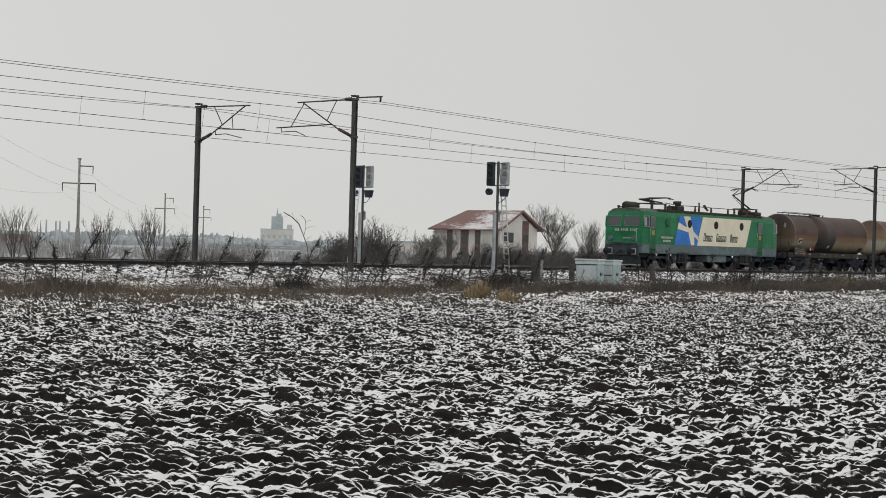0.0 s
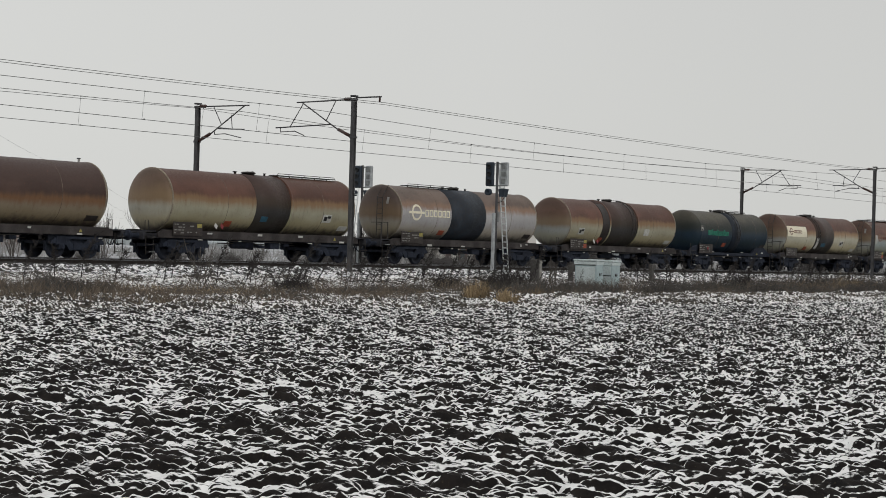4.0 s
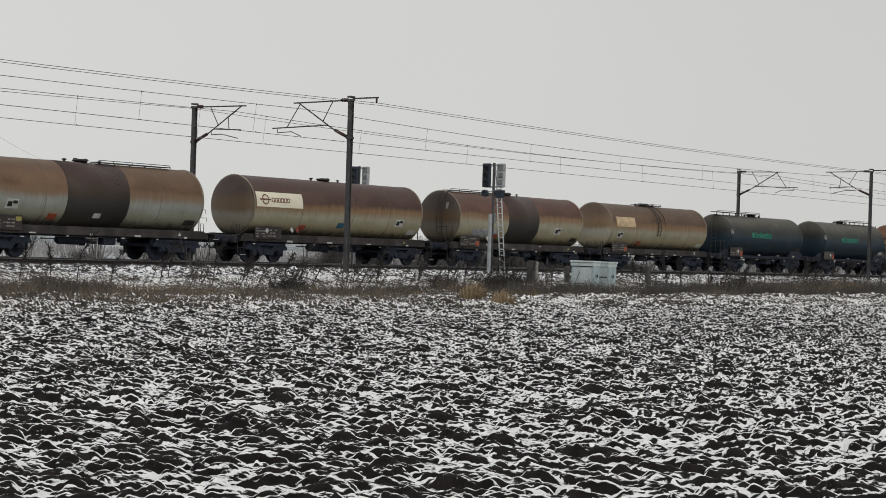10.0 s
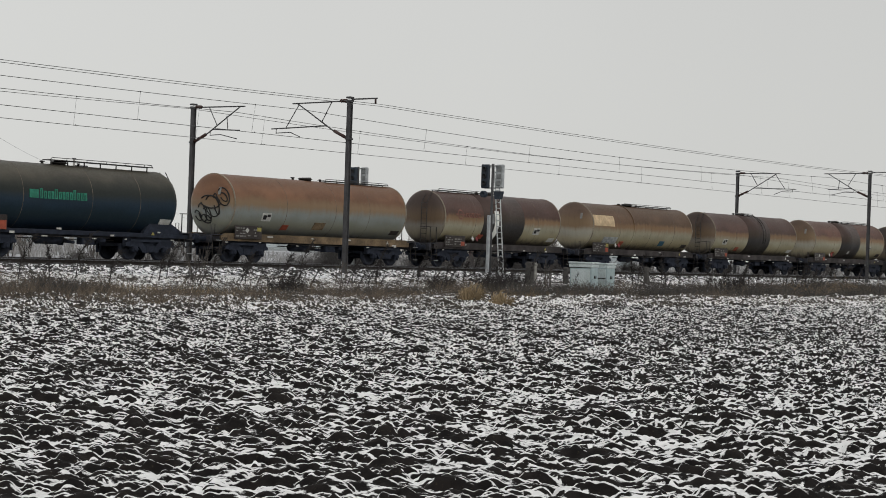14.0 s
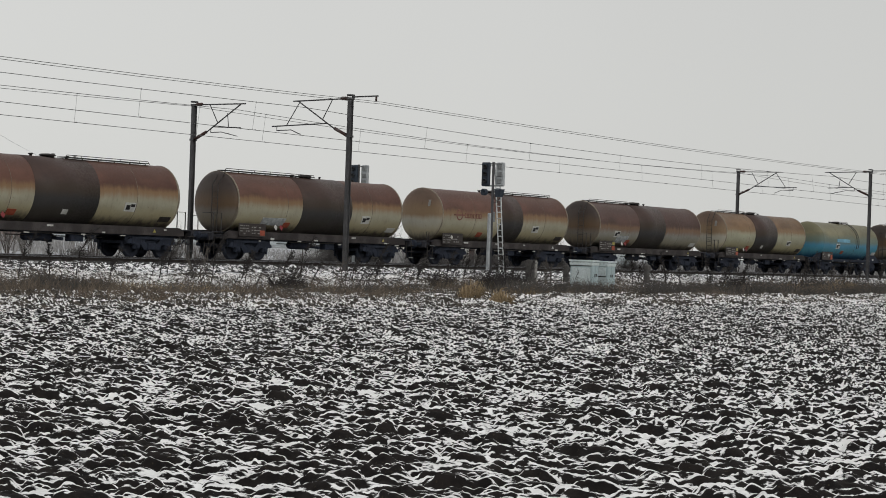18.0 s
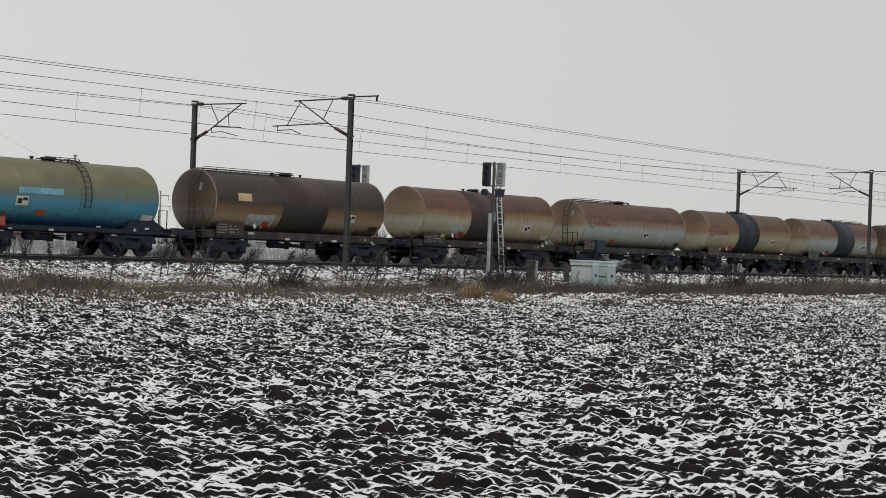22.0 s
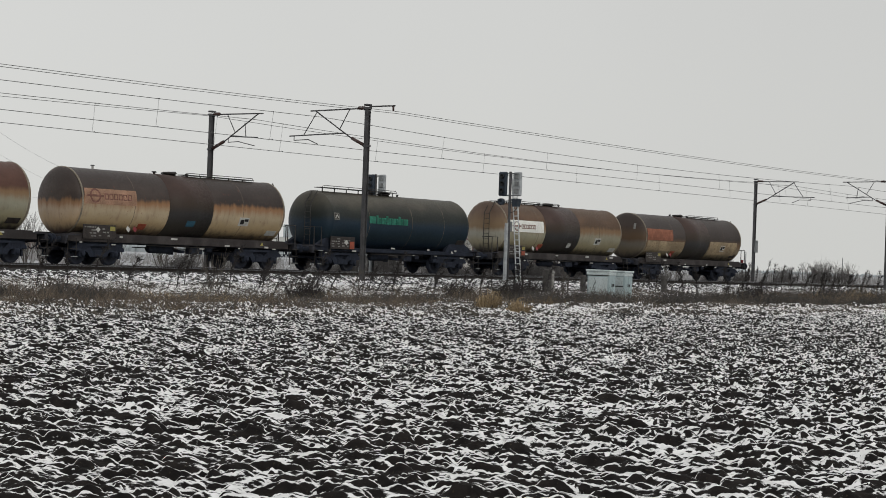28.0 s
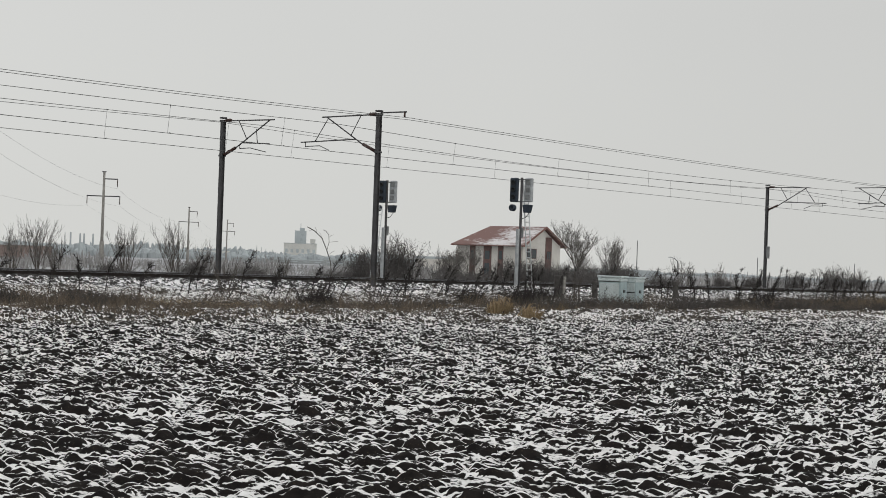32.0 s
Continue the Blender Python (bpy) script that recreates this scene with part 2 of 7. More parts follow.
M_BLUESTRIPE = plain("pale_blue_stripe", (0.17, 0.38, 0.5), 0.6, 0.0, 0.2, 3.0)
M_RAILHEAD = plain("worn_rail_head", (0.3, 0.31, 0.33), 0.4, 0.6, 0.15, 4.0)
M_RAIL = plain("rusty_rail", (0.03, 0.025, 0.022), 0.6, 0.4, 0.3, 4.0)
M_PLASTER = plain("white_plaster", (0.55, 0.53, 0.49), 0.9, 0.0, 0.08, 0.6, (0.4, 0.37, 0.33), 0.3)
M_BRICKRED = plain("red_panel", (0.14, 0.088, 0.08), 0.8, 0.0, 0.2, 0.8)
M_ROOFRED = plain("red_roof_sheet", (0.19, 0.1, 0.085), 0.6, 0.0, 0.2, 0.9)
M_BARK = plain("grey_bark", (0.1, 0.09, 0.08), 0.9, 0.0, 0.3, 5.0)
M_BRAMBLE = plain("bramble_twig", (0.115, 0.108, 0.104), 0.9, 0.0, 0.3, 3.0)
M_TWIG = plain("bare_twig", (0.16, 0.15, 0.14), 0.9, 0.0, 0.3, 3.0)
M_DEAD = plain("dead_weed", (0.028, 0.025, 0.024), 0.9, 0.0, 0.35, 3.0)
# distance tones: haze is put into these base colours, paler than the things
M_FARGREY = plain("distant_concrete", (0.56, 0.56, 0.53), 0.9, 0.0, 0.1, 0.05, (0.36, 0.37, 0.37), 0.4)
M_FARDARK = plain("hazed_dark_concrete", (0.4, 0.44, 0.45), 0.9, 0.0, 0.1, 0.05, (0.25, 0.27, 0.28), 0.4)
M_FARTREE = plain("hazed_distance_grey", (0.38, 0.415, 0.425), 0.95, 0.0, 0.15, 0.03, (0.3, 0.325, 0.335), 0.5)
M_FARHEDGE = plain("hazed_hedge_wood", (0.33, 0.325, 0.32), 0.95, 0.0, 0.25, 0.2)
M_VERGETWIG = straw_paint("verge_twig", (0.045, 0.043, 0.043), (0.115, 0.102, 0.09))
M_WHITELADDER = plain("white_ladder", (0.62, 0.64, 0.64), 0.5, 0.0, 0.12, 3.0)
M_FARBRICK = plain("distant_brick", (0.21, 0.165, 0.15), 0.9, 0.0, 0.15, 0.2)


def glass_paint(name, color):
    k = Nodes(name)
    return k.done(color, 0.12, 0.0, None, spec=0.5)


M_WINDOW = glass_paint("cab_window", (0.03, 0.036, 0.04))
# lighter than the cab window: reflected sky is put into the base colour
M_SCREEN = glass_paint("sky_toned_windscreen", (0.06, 0.07, 0.068))
M_HOUSEWIN = glass_paint("house_window", (0.05, 0.06, 0.065))


def snow_roof():
    k = Nodes("snow_dusted_red_roof")
    a = k.noise(0.5, 6.0, (0.5, 1, 1), 0.65)
    a = k.math("ADD", a, k.ramp(k.xyz()[0], 9.5, 5.0, -0.12, 0.1))
    b = k.noise(4.0, 5.0, (0.35, 1, 1))
    m = k.math("ADD", a, k.math("MULTIPLY", k.math("SUBTRACT", b, 0.5), 0.5))
    c = k.mix(k.ramp(m, 0.46, 0.7), (0.19, 0.11, 0.097), (0.62, 0.6, 0.6))
    return k.done(c, 0.8)


M_SNOWROOF = snow_roof()


def ground_paint():
    """Dark wet plough-soil with blown snow; dead turf beyond the field."""
    k = Nodes("snowy_ploughland")
    at = k.n.new("ShaderNodeAttribute")
    at.attribute_name = "snow"
    vg = k.n.new("ShaderNodeAttribute")
    vg.attribute_name = "turf"
    fine = k.noise(34.0, 4.0)
    mid = k.noise(6.0, 4.0)
    soil = k.mix(k.ramp(mid, 0.3, 0.7), (0.0062, 0.0055, 0.0052), (0.0158, 0.0132, 0.0118))
    soil = k.mix(k.math("MULTIPLY", k.ramp(fine, 0.6, 0.78), 0.35), soil, (0.11, 0.085, 0.05))
    turf = k.mix(k.ramp(mid, 0.35, 0.65), (0.022, 0.02, 0.018), (0.075, 0.064, 0.051))
    base = k.mix(vg.outputs["Fac"], soil, turf)
    # drifts caught between the clods, then crusts and crumbs of snow on them
    drift = k.noise(4.6, 2.0, (1.3, 0.7, 1.6), 0.5, turn=0.663)
    crust = k.noise(9.5, 3.0, (1.35, 0.55, 1.4), 0.55, turn=0.663)
    grit = k.noise(60.0, 3.0, (1, 1, 1), 0.65)
    m = k.math("ADD", at.outputs["Fac"], k.math("MULTIPLY", k.math("SUBTRACT", drift, 0.5), 0.3))
    m = k.math("ADD", m, k.math("MULTIPLY", k.math("SUBTRACT", crust, 0.5), 0.7))
    m = k.math("ADD", m, k.math("MULTIPLY", k.math("SUBTRACT", grit, 0.5), 0.14))
    speck = k.noise(7.5, 5.0, (1, 0.45, 1), 0.7)
    m = k.math("ADD", m, k.math("MULTIPLY", k.math("MULTIPLY", k.math("SUBTRACT", speck, 0.5), 1.7), vg.outputs["Fac"]))
    s = k.ramp(m, 0.455, 0.545)
    white = k.mix(k.ramp(mid, 0.3, 0.7), (0.665, 0.66, 0.645), (0.84, 0.835, 0.82))
    return k.done(k.mix(s, base, white), 0.95, 0.0, fine, 0.5, 0.012, spec=0.12)


M_GROUND = ground_paint()


def far_ground_paint():
    k = Nodes("winter_fields")
    a = k.noise(0.02, 5.0, (1.0, 0.35, 1))
    b = k.noise(1.2, 5.0)
    # field greys are lifted and blued for haze; the noise adds thin snow
    c = k.mix(k.ramp(a, 0.35, 0.7), (0.23, 0.232, 0.235), (0.4, 0.41, 0.42))
    c = k.mix(k.math("MULTIPLY", k.ramp(b, 0.5, 0.7), 0.6), c, (0.62, 0.63, 0.64))
    d = k.noise(0.011, 3.0, (1.0, 1.0, 1))
    c = k.mix(k.math("MULTIPLY", k.ramp(d, 0.54, 0.6), 0.45), c, (0.5, 0.53, 0.56))
    near = k.ramp(k.xyz()[1], 125.0, 75.0)
    c = k.mix(k.math("MULTIPLY", near, k.ramp(k.noise(0.5, 5.0), 0.4, 0.6, 0.25, 0.8)), c, (0.7, 0.71, 0.72))
    return k.done(c, 0.95, spec=0.2)


M_FARGROUND = far_ground_paint()


def ballast_paint():
    k = Nodes("snowy_ballast")
    at = k.n.new("ShaderNodeAttribute")
    at.attribute_name = "snow"
    fine = k.noise(16.0, 4.0, (1, 0.4, 1.2))
    mid = k.noise(4.0, 4.0)
    base = k.mix(k.ramp(fine, 0.35, 0.7), (0.01, 0.0095, 0.009), (0.04, 0.037, 0.034))
    speck = k.noise(11.0, 3.0, (1, 0.28, 1.3), 0.55)
    m = k.math("ADD", at.outputs["Fac"], k.math("MULTIPLY", k.math("SUBTRACT", fine, 0.5), 1.2))
    m = k.math("ADD", m, k.math("MULTIPLY", k.math("SUBTRACT", speck, 0.5), 2.4))
    s = k.ramp(k.math("ADD", m, k.math("MULTIPLY", k.math("SUBTRACT", mid, 0.5), 0.4)), 0.47, 0.55)
    return k.done(k.mix(s, base, (0.8, 0.8, 0.8)), 0.9, 0.0, fine, 0.6, 0.02, spec=0.3)


M_BALLAST = ballast_paint()


M_STRAW = straw_paint("dry_straw", (0.07, 0.055, 0.04), (0.19, 0.145, 0.085))
M_TUFT = straw_paint("golden_tuft", (0.17, 0.122, 0.07), (0.46, 0.35, 0.21))
M_BROWNWEED = straw_paint("brown_weed", (0.057, 0.049, 0.043), (0.21, 0.165, 0.118), (0.044, 0.04, 0.037))


# ---- builders ----
class Form:
    """Collects faces for one mesh."""

    def __init__(self):
        self.v, self.f, self.s = [], [], []

    def add(self, verts, faces, smooth=False):
        o = len(self.v)
        self.v.extend([tuple(p) for p in verts])
        self.f.extend([tuple(i + o for i in f) for f in faces])
        self.s.extend([smooth] * len(faces))
        return self

    def box(self, x, y, z, sx, sy, sz, turn=None, cut=0.0):
        """A box about its centre; cut bevels its edges."""
        hx, hy, hz = sx / 2, sy / 2, sz / 2
        if cut <= 0:
            p = [(i * hx, j * hy, k * hz) for i in (-1, 1) for j in (-1, 1) for k in (-1, 1)]
            f = [(0, 1, 3, 2), (4, 6, 7, 5), (0, 4, 5, 1), (2, 3, 7, 6), (0, 2, 6, 4), (1, 5, 7, 3)]
        else:
            p, f, at = [], [], {}
            for i in (-1, 1):
                for j in (-1, 1):
                    for k in (-1, 1):
                        for a in range(3):
                            at[i, j, k, a] = len(p)
                            p.append((i * (hx - (cut if a != 0 else 0)), j * (hy - (cut if a != 1 else 0)), k * (hz - (cut if a != 2 else 0))))
            for a in range(3):
                b, c = (a + 1) % 3, (a + 2) % 3
                for s in (-1, 1):
                    q = []
                    for u, w in ((-1, -1), (1, -1), (1, 1), (-1, 1)):
                        t = [0, 0, 0]
                        t[a], t[b], t[c] = s, u, w
                        q.append(at[(*t, a)])
                    f.append(tuple(q if s > 0 else q[::-1]))
                for u in (-1, 1):
                    for w in (-1, 1):
                        t, r = [0, 0, 0], [0, 0, 0]
                        t[a], t[b], t[c] = -1, u, w
                        r[a], r[b], r[c] = 1, u, w
                        q = [at[(*t, b)], at[(*r, b)], at[(*r, c)], at[(*t, c)]]
                        f.append(tuple(q if u * w < 0 else q[::-1]))
            for i in (-1, 1):
                for j in (-1, 1):
                    for k in (-1, 1):
                        q = [at[i, j, k, a] for a in range(3)]
                        f.append(tuple(q if i * j * k > 0 else q[::-1]))
        if turn is not None:
            p = [turn @ Vector(q) for q in p]
        return self.add([(q[0] + x, q[1] + y, q[2] + z) for q in p], f)

    def rod(self, a, b, r, r2=None, n=6, caps=True, smooth=True):
        a, b = Vector(a), Vector(b)
        d = (b - a).normalized()
        u = d.orthogonal().normalized()
        w = d.cross(u)
        r2 = r if r2 is None else r2
        p = []
        for c, q in ((a, r), (b, r2)):
            for i in range(n):
                t = 2 * math.pi * i / n
                p.append(c + (u * math.cos(t) + w * math.sin(t)) * q)
        f = [(i, (i + 1) % n, n + (i + 1) % n, n + i) for i in range(n)]
        self.add(p, f, smooth)
        if caps:
            o = len(self.v) - 2 * n
            self.f.append(tuple(o + i for i in reversed(range(n))))
            self.f.append(tuple(o + n + i for i in range(n)))
            self.s.extend([False, False])
        return self

    def chain(self, pts, r, n=5):
        """One bent tube through all the points."""
        q = [Vector(p) for p in pts]
        p, f = [], []
        for i, c in enumerate(q):
            d = (q[min(i + 1, len(q) - 1)] - q[max(i - 1, 0)]).normalized()
            if i == 0:
                u = d.orthogonal().normalized()
            u = (u - d * u.dot(d)).normalized()
            w = d.cross(u)
            for k in range(n):
                t = 2 * math.pi * k / n
                p.append(c + (u * math.cos(t) + w * math.sin(t)) * r)
        for i in range(len(q) - 1):
            for k in range(n):
                f.append((i * n + k, i * n + (k + 1) % n, (i + 1) * n + (k + 1) % n, (i + 1) * n + k))
        return self.add(p, f, True)

    def lathe(self, prof, axis="x", n=24, c=(0, 0, 0), smooth=True):
        """Turns a profile of (along, radius) about an axis through c."""
        p = []
        for a, r in prof:
            for i in range(n):
                t = 2 * math.pi * i / n
                u, w = r * math.cos(t), r * math.sin(t)
                q = {"x": (a, u, w), "y": (w, a, u), "z": (u, w, a)}[axis]
                p.append((q[0] + c[0], q[1] + c[1], q[2] + c[2]))
        f = []
        for k in range(len(prof) - 1):
            for i in range(n):
                j = (i + 1) % n
                f.append((k * n + i, k * n + j, (k + 1) * n + j, (k + 1) * n + i))
        self.add(p, f, smooth)
        o = len(self.v) - len(p)
        self.f.append(tuple(o + i for i in reversed(range(n))))
        self.f.append(tuple(o + (len(prof) - 1) * n + i for i in range(n)))
        self.s.extend([False, False])
        return self

    def slab(self, pts, off):
        """A plate: a flat outline pushed along off."""
        n = len(pts)
        a = [Vector(q) for q in pts]
        b = [q + Vector(off) for q in a]
        f = [tuple(range(n)), tuple(range(2 * n - 1, n - 1, -1))]
        f += [(i, i + n, (i + 1) % n + n, (i + 1) % n) for i in range(n)]
        return self.add(a + b, f)

    def patch(self, x0, x1, z0, z1, r, cz, side=-1, steps=4, thick=0.012):
        """A thin plate that follows a barrel of radius r about the height cz."""
        a0 = math.asin(max(-1, min(1, (z0 - cz) / r)))
        a1 = math.asin(max(-1, min(1, (z1 - cz) / r)))
        p, f = [], []
        for q in (r + thick, r - 0.03):
            for i in range(steps + 1):
                a = a0 + (a1 - a0) * i / steps
                for x in (x0, x1):
                    p.append((x, side * q * math.cos(a), cz + q * math.sin(a)))
        m = 2 * (steps + 1)
        for i in range(steps):
            b = 2 * i
            f.append((b, b + 1, b + 3, b + 2))
            f.append((b, b + 2, m + b + 2, m + b))
            f.append((b + 1, m + b + 1, m + b + 3, b + 3))
        f.append((0, m, m + 1, 1))
        f.append((m - 2, m - 1, 2 * m - 1, 2 * m - 2))
        return self.add(p, f)

    def mesh(self, name, mat):
        me = bpy.data.meshes.new(name)
        me.from_pydata(self.v, [], self.f)
        me.polygons.foreach_set("use_smooth", self.s)
        me.materials.append(mat)
        me.update()
        return me


def fix(me):
    b = bmesh.new()
    b.from_mesh(me)
    bmesh.ops.recalc_face_normals(b, faces=b.faces)
    b.to_mesh(me)
    b.free()
    return me


def part(name, form, mat, parent, label="", at=None, tidy=True):
    """Links a form (or a finished mesh) as one object under a thing or a part."""
    me = form if isinstance(form, bpy.types.Mesh) else form.mesh(name, mat)
    if tidy and not isinstance(form, bpy.types.Mesh) and len(me.polygons) < 6000:
        fix(me)
    ob = new(name, me)
    if parent is not None:
        ob.parent = parent
    if at is not None:
        ob.matrix_basis = at
    return tagged(ob, label)


def thing(name, label, category, group="", kind="", at=None):
    ob = new(name)
    ob.empty_display_size = 0.3
    if at is not None:
        ob.matrix_basis = at
    return tagged(ob, label, category, group, kind)


def solid(name, form, mat, label, category="", group="", kind="", at=None):
    return tagged(part(name, form, mat, None, at=at), label, category, group, kind)


def lattice(ix, iy, seed):
    """A repeatable random number in 0..1 for whole-number cells."""
    h = (ix.astype(np.int64) * 374761393 + iy.astype(np.int64) * 668265263 + seed * 974634777) & 0x7FFFFFFF
    h = ((h ^ (h >> 13)) * 1274126177) & 0x7FFFFFFF
    return ((h ^ (h >> 16)) & 0xFFFFFF) / float(0xFFFFFF)


def value_noise(x, y, seed):
    ix, iy = np.floor(x), np.floor(y)
    fx, fy = x - ix, y - iy
    fx, fy = fx * fx * (3 - 2 * fx), fy * fy * (3 - 2 * fy)
    a, b = lattice(ix, iy, seed), lattice(ix + 1, iy, seed)
    c, d = lattice(ix, iy + 1, seed), lattice(ix + 1, iy + 1, seed)
    return (a * (1 - fx) + b * fx) * (1 - fy) + (c * (1 - fx) + d * fx) * fy


def clods(x, y, seed, share=1.0, sharp=0.6):
    """Rounded lumps, one to a cell at most, of uneven size and height."""
    ix, iy = np.floor(x), np.floor(y)
    best = np.zeros_like(x)
    for i in (-1, 0, 1):
        for j in (-1, 0, 1):
            cx, cy = ix + i, iy + j
            px, py = cx + 0.1 + 0.8 * lattice(cx, cy, seed), cy + 0.1 + 0.8 * lattice(cx, cy, seed + 1)
            r = 0.42 + 0.5 * lattice(cx, cy, seed + 2)
            h = 0.15 + 0.85 * lattice(cx, cy, seed + 3) ** 1.6
            if share < 1.0:
                h = h * (lattice(cx, cy, seed + 5) < share)
            w = 0.6 + 0.8 * lattice(cx, cy, seed + 4)
            d2 = ((x - px) * w) ** 2 + ((y - py) / w) ** 2
            best = np.maximum(best, h * np.maximum(0, 1 - d2 / (r * r)) ** sharp)
    return best


# ---- ground ----
FIELD_EDGE = 28.9


def profile(y):
    """Height of the land across the railway, before any roughness."""
    ys = [-4000, 0, 32.4, 33.4, 35.0, 40.0, 45.5, 48.0, 50.2, 50.8, 60.6, 63.5, 67.0, 4000]
    zs = [-0.85, -0.85, -0.85, -0.80, -0.88, -0.95, -0.92, -0.62, -0.34, -0.30, -0.30, -0.55, -0.85, -0.85]
    return np.interp(y, ys, zs)


WIND = (0.788, 0.616)


def relief(x, y):
    """Plough roughness of the field and the softer lie of the verge."""
    field = np.clip((FIELD_EDGE + 0.5 * (value_noise(x * 0.4, y * 0.4, 9) - 0.5) * 3 - y) / 0.8, 0, 1)
    jag = 0.75 * value_noise(x * 11, y * 11, 25) + 0.25 * value_noise(x * 25, y * 25, 26)
    wx = x + 0.07 * value_noise(x * 7, y * 7, 21) + 0.2 * value_noise(x * 1.6, y * 1.6, 22) + 0.07 * jag
    wy = y + 0.07 * value_noise(x * 7, y * 7, 23) + 0.2 * value_noise(x * 1.6, y * 1.6, 24) - 0.07 * jag
    # the clods lie a little longer along the furrows, which run across the wind
    wu, wv = 0.82 * (WIND[1] * wx - WIND[0] * wy), 1.2 * (WIND[0] * wx + WIND[1] * wy)
    big = clods(wu * 4.2, wv * 4.2, 31, 0.85, 0.85)
    mid = clods(wu * 7.2 + 7, wv * 7.2, 41, 0.9, 0.95)
    small = clods(wu * 12.5 + 3, wv * 12.5, 51, 1.0, 1.0)
    roll = value_noise(x * 0.55, y * 0.55, 61) - 0.5
    furrow = value_noise(wu * 1.7, wv * 2.7, 64) - 0.5
    h = np.maximum(0.086 * big, 0.054 * mid) + 0.025 * np.minimum(big, mid) + 0.028 * small + 0.055 * (jag - 0.5) + 0.02 * roll + 0.02 * furrow + 0.03 * (value_noise(x * 5.5, y * 5.5, 63) - 0.5)
    grass = 0.16 * (value_noise(x * 0.7, y * 0.7, 71) - 0.5) + 0.07 * value_noise(x * 2.6, y * 2.6, 72) + 0.05 * mid + 0.03 * small
    tussock = np.clip((y - 28.0) / 0.8, 0, 1) * np.clip((37.4 - y) / 1.2, 0, 1)
    ledge = np.clip((y - 34.4) / 0.5, 0, 1) * np.clip((37.0 - y) / 0.3, 0, 1) * np.clip((x - 39) / 3, 0, 1) * np.clip((59 - x) / 4, 0, 1)
    grass = grass + tussock * (0.07 * clods(wx * 1.9, wy * 1.9, 75) + 0.09 * clods(wx * 4.4, wy * 4.4, 76) + 0.04 * small)
    grass = grass * (1 - 0.8 * ledge) + 0.05 * ledge
    return field * h + (1 - field) * grass, field


def grid_faces(rows, cols, start=0):
    i = np.arange(rows - 1)[:, None] * cols + np.arange(cols - 1)[None, :] + start
    return np.stack([i, i + 1, i + cols + 1, i + cols], -1).reshape(-1, 4)


def grid_mesh(name, blocks, mat):
    """One mesh from several grids of (x, y, z, snow, turf) arrays."""
    v, f, s, t, o = [], [], [], [], 0
    for x, y, z, sn, tu in blocks:
        rows, cols = x.shape
        v.append(np.stack([x, y, z], -1).reshape(-1, 3))
        f.append(grid_faces(rows, cols, o))
        s.append(sn.reshape(-1))
        t.append(tu.reshape(-1))
        o += rows * cols
    v, f = np.concatenate(v).astype(np.float32), np.concatenate(f).astype(np.int32)
    me = bpy.data.meshes.new(name)
    me.vertices.add(len(v))
    me.vertices.foreach_set("co", v.ravel())
    me.loops.add(f.size)
    me.loops.foreach_set("vertex_index", f.ravel())
    me.polygons.add(len(f))
    me.polygons.foreach_set("loop_start", np.arange(0, f.size, 4, dtype=np.int32))
    me.polygons.foreach_set("use_smooth", np.ones(len(f), dtype=bool))
    for key, arr in (("snow", s), ("turf", t)):
        a = me.attributes.new(key, "FLOAT", "POINT")
        a.data.foreach_set("value", np.concatenate(arr).astype(np.float32))
    me.update()
    me.validate()
    me.materials.append(mat)
    return me


def snow_cover(x, y, h, field):
    """Snow lies where the wind, which blew from the standpoint to the line, left it: less on windward faces and tops."""
    step = 0.02
    ahead = relief(x + WIND[0] * step, y + WIND[1] * step)[0]
    face = np.clip((ahead - h) / step, -1.0, 1.3)
    wide = value_noise(x * 0.8, y * 0.8, 84) - 0.5
    sn = 0.49 + np.interp(y, [6, 9, 13, 20, 27], [0.05, 0.03, 0.012, 0.016, 0.025]) - 0.025 * np.clip((WIND[1] * x - WIND[0] * y) / 9, 0, 1)  - 0.33 * face - 1.2 * (h - 0.055) + 0.07 * wide
    # crusts lie in strips across the wind
    u, v = WIND[1] * x - WIND[0] * y, WIND[0] * x + WIND[1] * y
    v = v + 0.06 * value_noise(x * 5, y * 5, 87)
    sn = sn + 0.22 * (value_noise(u * 4.6, v * 8.4, 85) - 0.5) + 0.2 * (value_noise(u * 10.0, v * 17.0, 86) - 0.5)
    lie = np.interp(y, [28, 31, 35, 36.6, 38, 43.0, 44.6, 49], [0.47, 0.43, 0.42, 0.43, 0.41, 0.42, 0.46, 0.5])
    lie = lie + 0.3 * np.clip((y - 34.0) / 0.4, 0, 1) * np.clip((36.6 - y) / 0.4, 0, 1) * np.clip((x - 39) / 3, 0, 1) * np.clip((59 - x) / 4, 0, 1)
    verge = lie - 0.3 * face + 0.35 * (value_noise(x * 0.9, y * 1.4, 82) - 0.5)
    return sn * field + verge * (1 - field)


def fan(a0, a1, cols, r0, rows, reach):
    """A graded grid of ground round the standpoint, finer where it is near."""
    az = np.radians(np.linspace(a0, a1, cols))
    stop = np.where(np.sin(az) > 0.012, 49.0 / np.maximum(np.sin(az), 0.012), reach)
    stop = np.maximum(np.minimum(stop, reach), r0)
    k = np.linspace(0, 1, rows)[:, None]
    r = (r0 ** 0.2 + (stop[None, :] ** 0.2 - r0 ** 0.2) * k) ** 5
    x, y = r * np.cos(az)[None, :], r * np.sin(az)[None, :]
    h, field = relief(x, y)
    return x, y, profile(y) + h, snow_cover(x, y, h, field), 1 - field


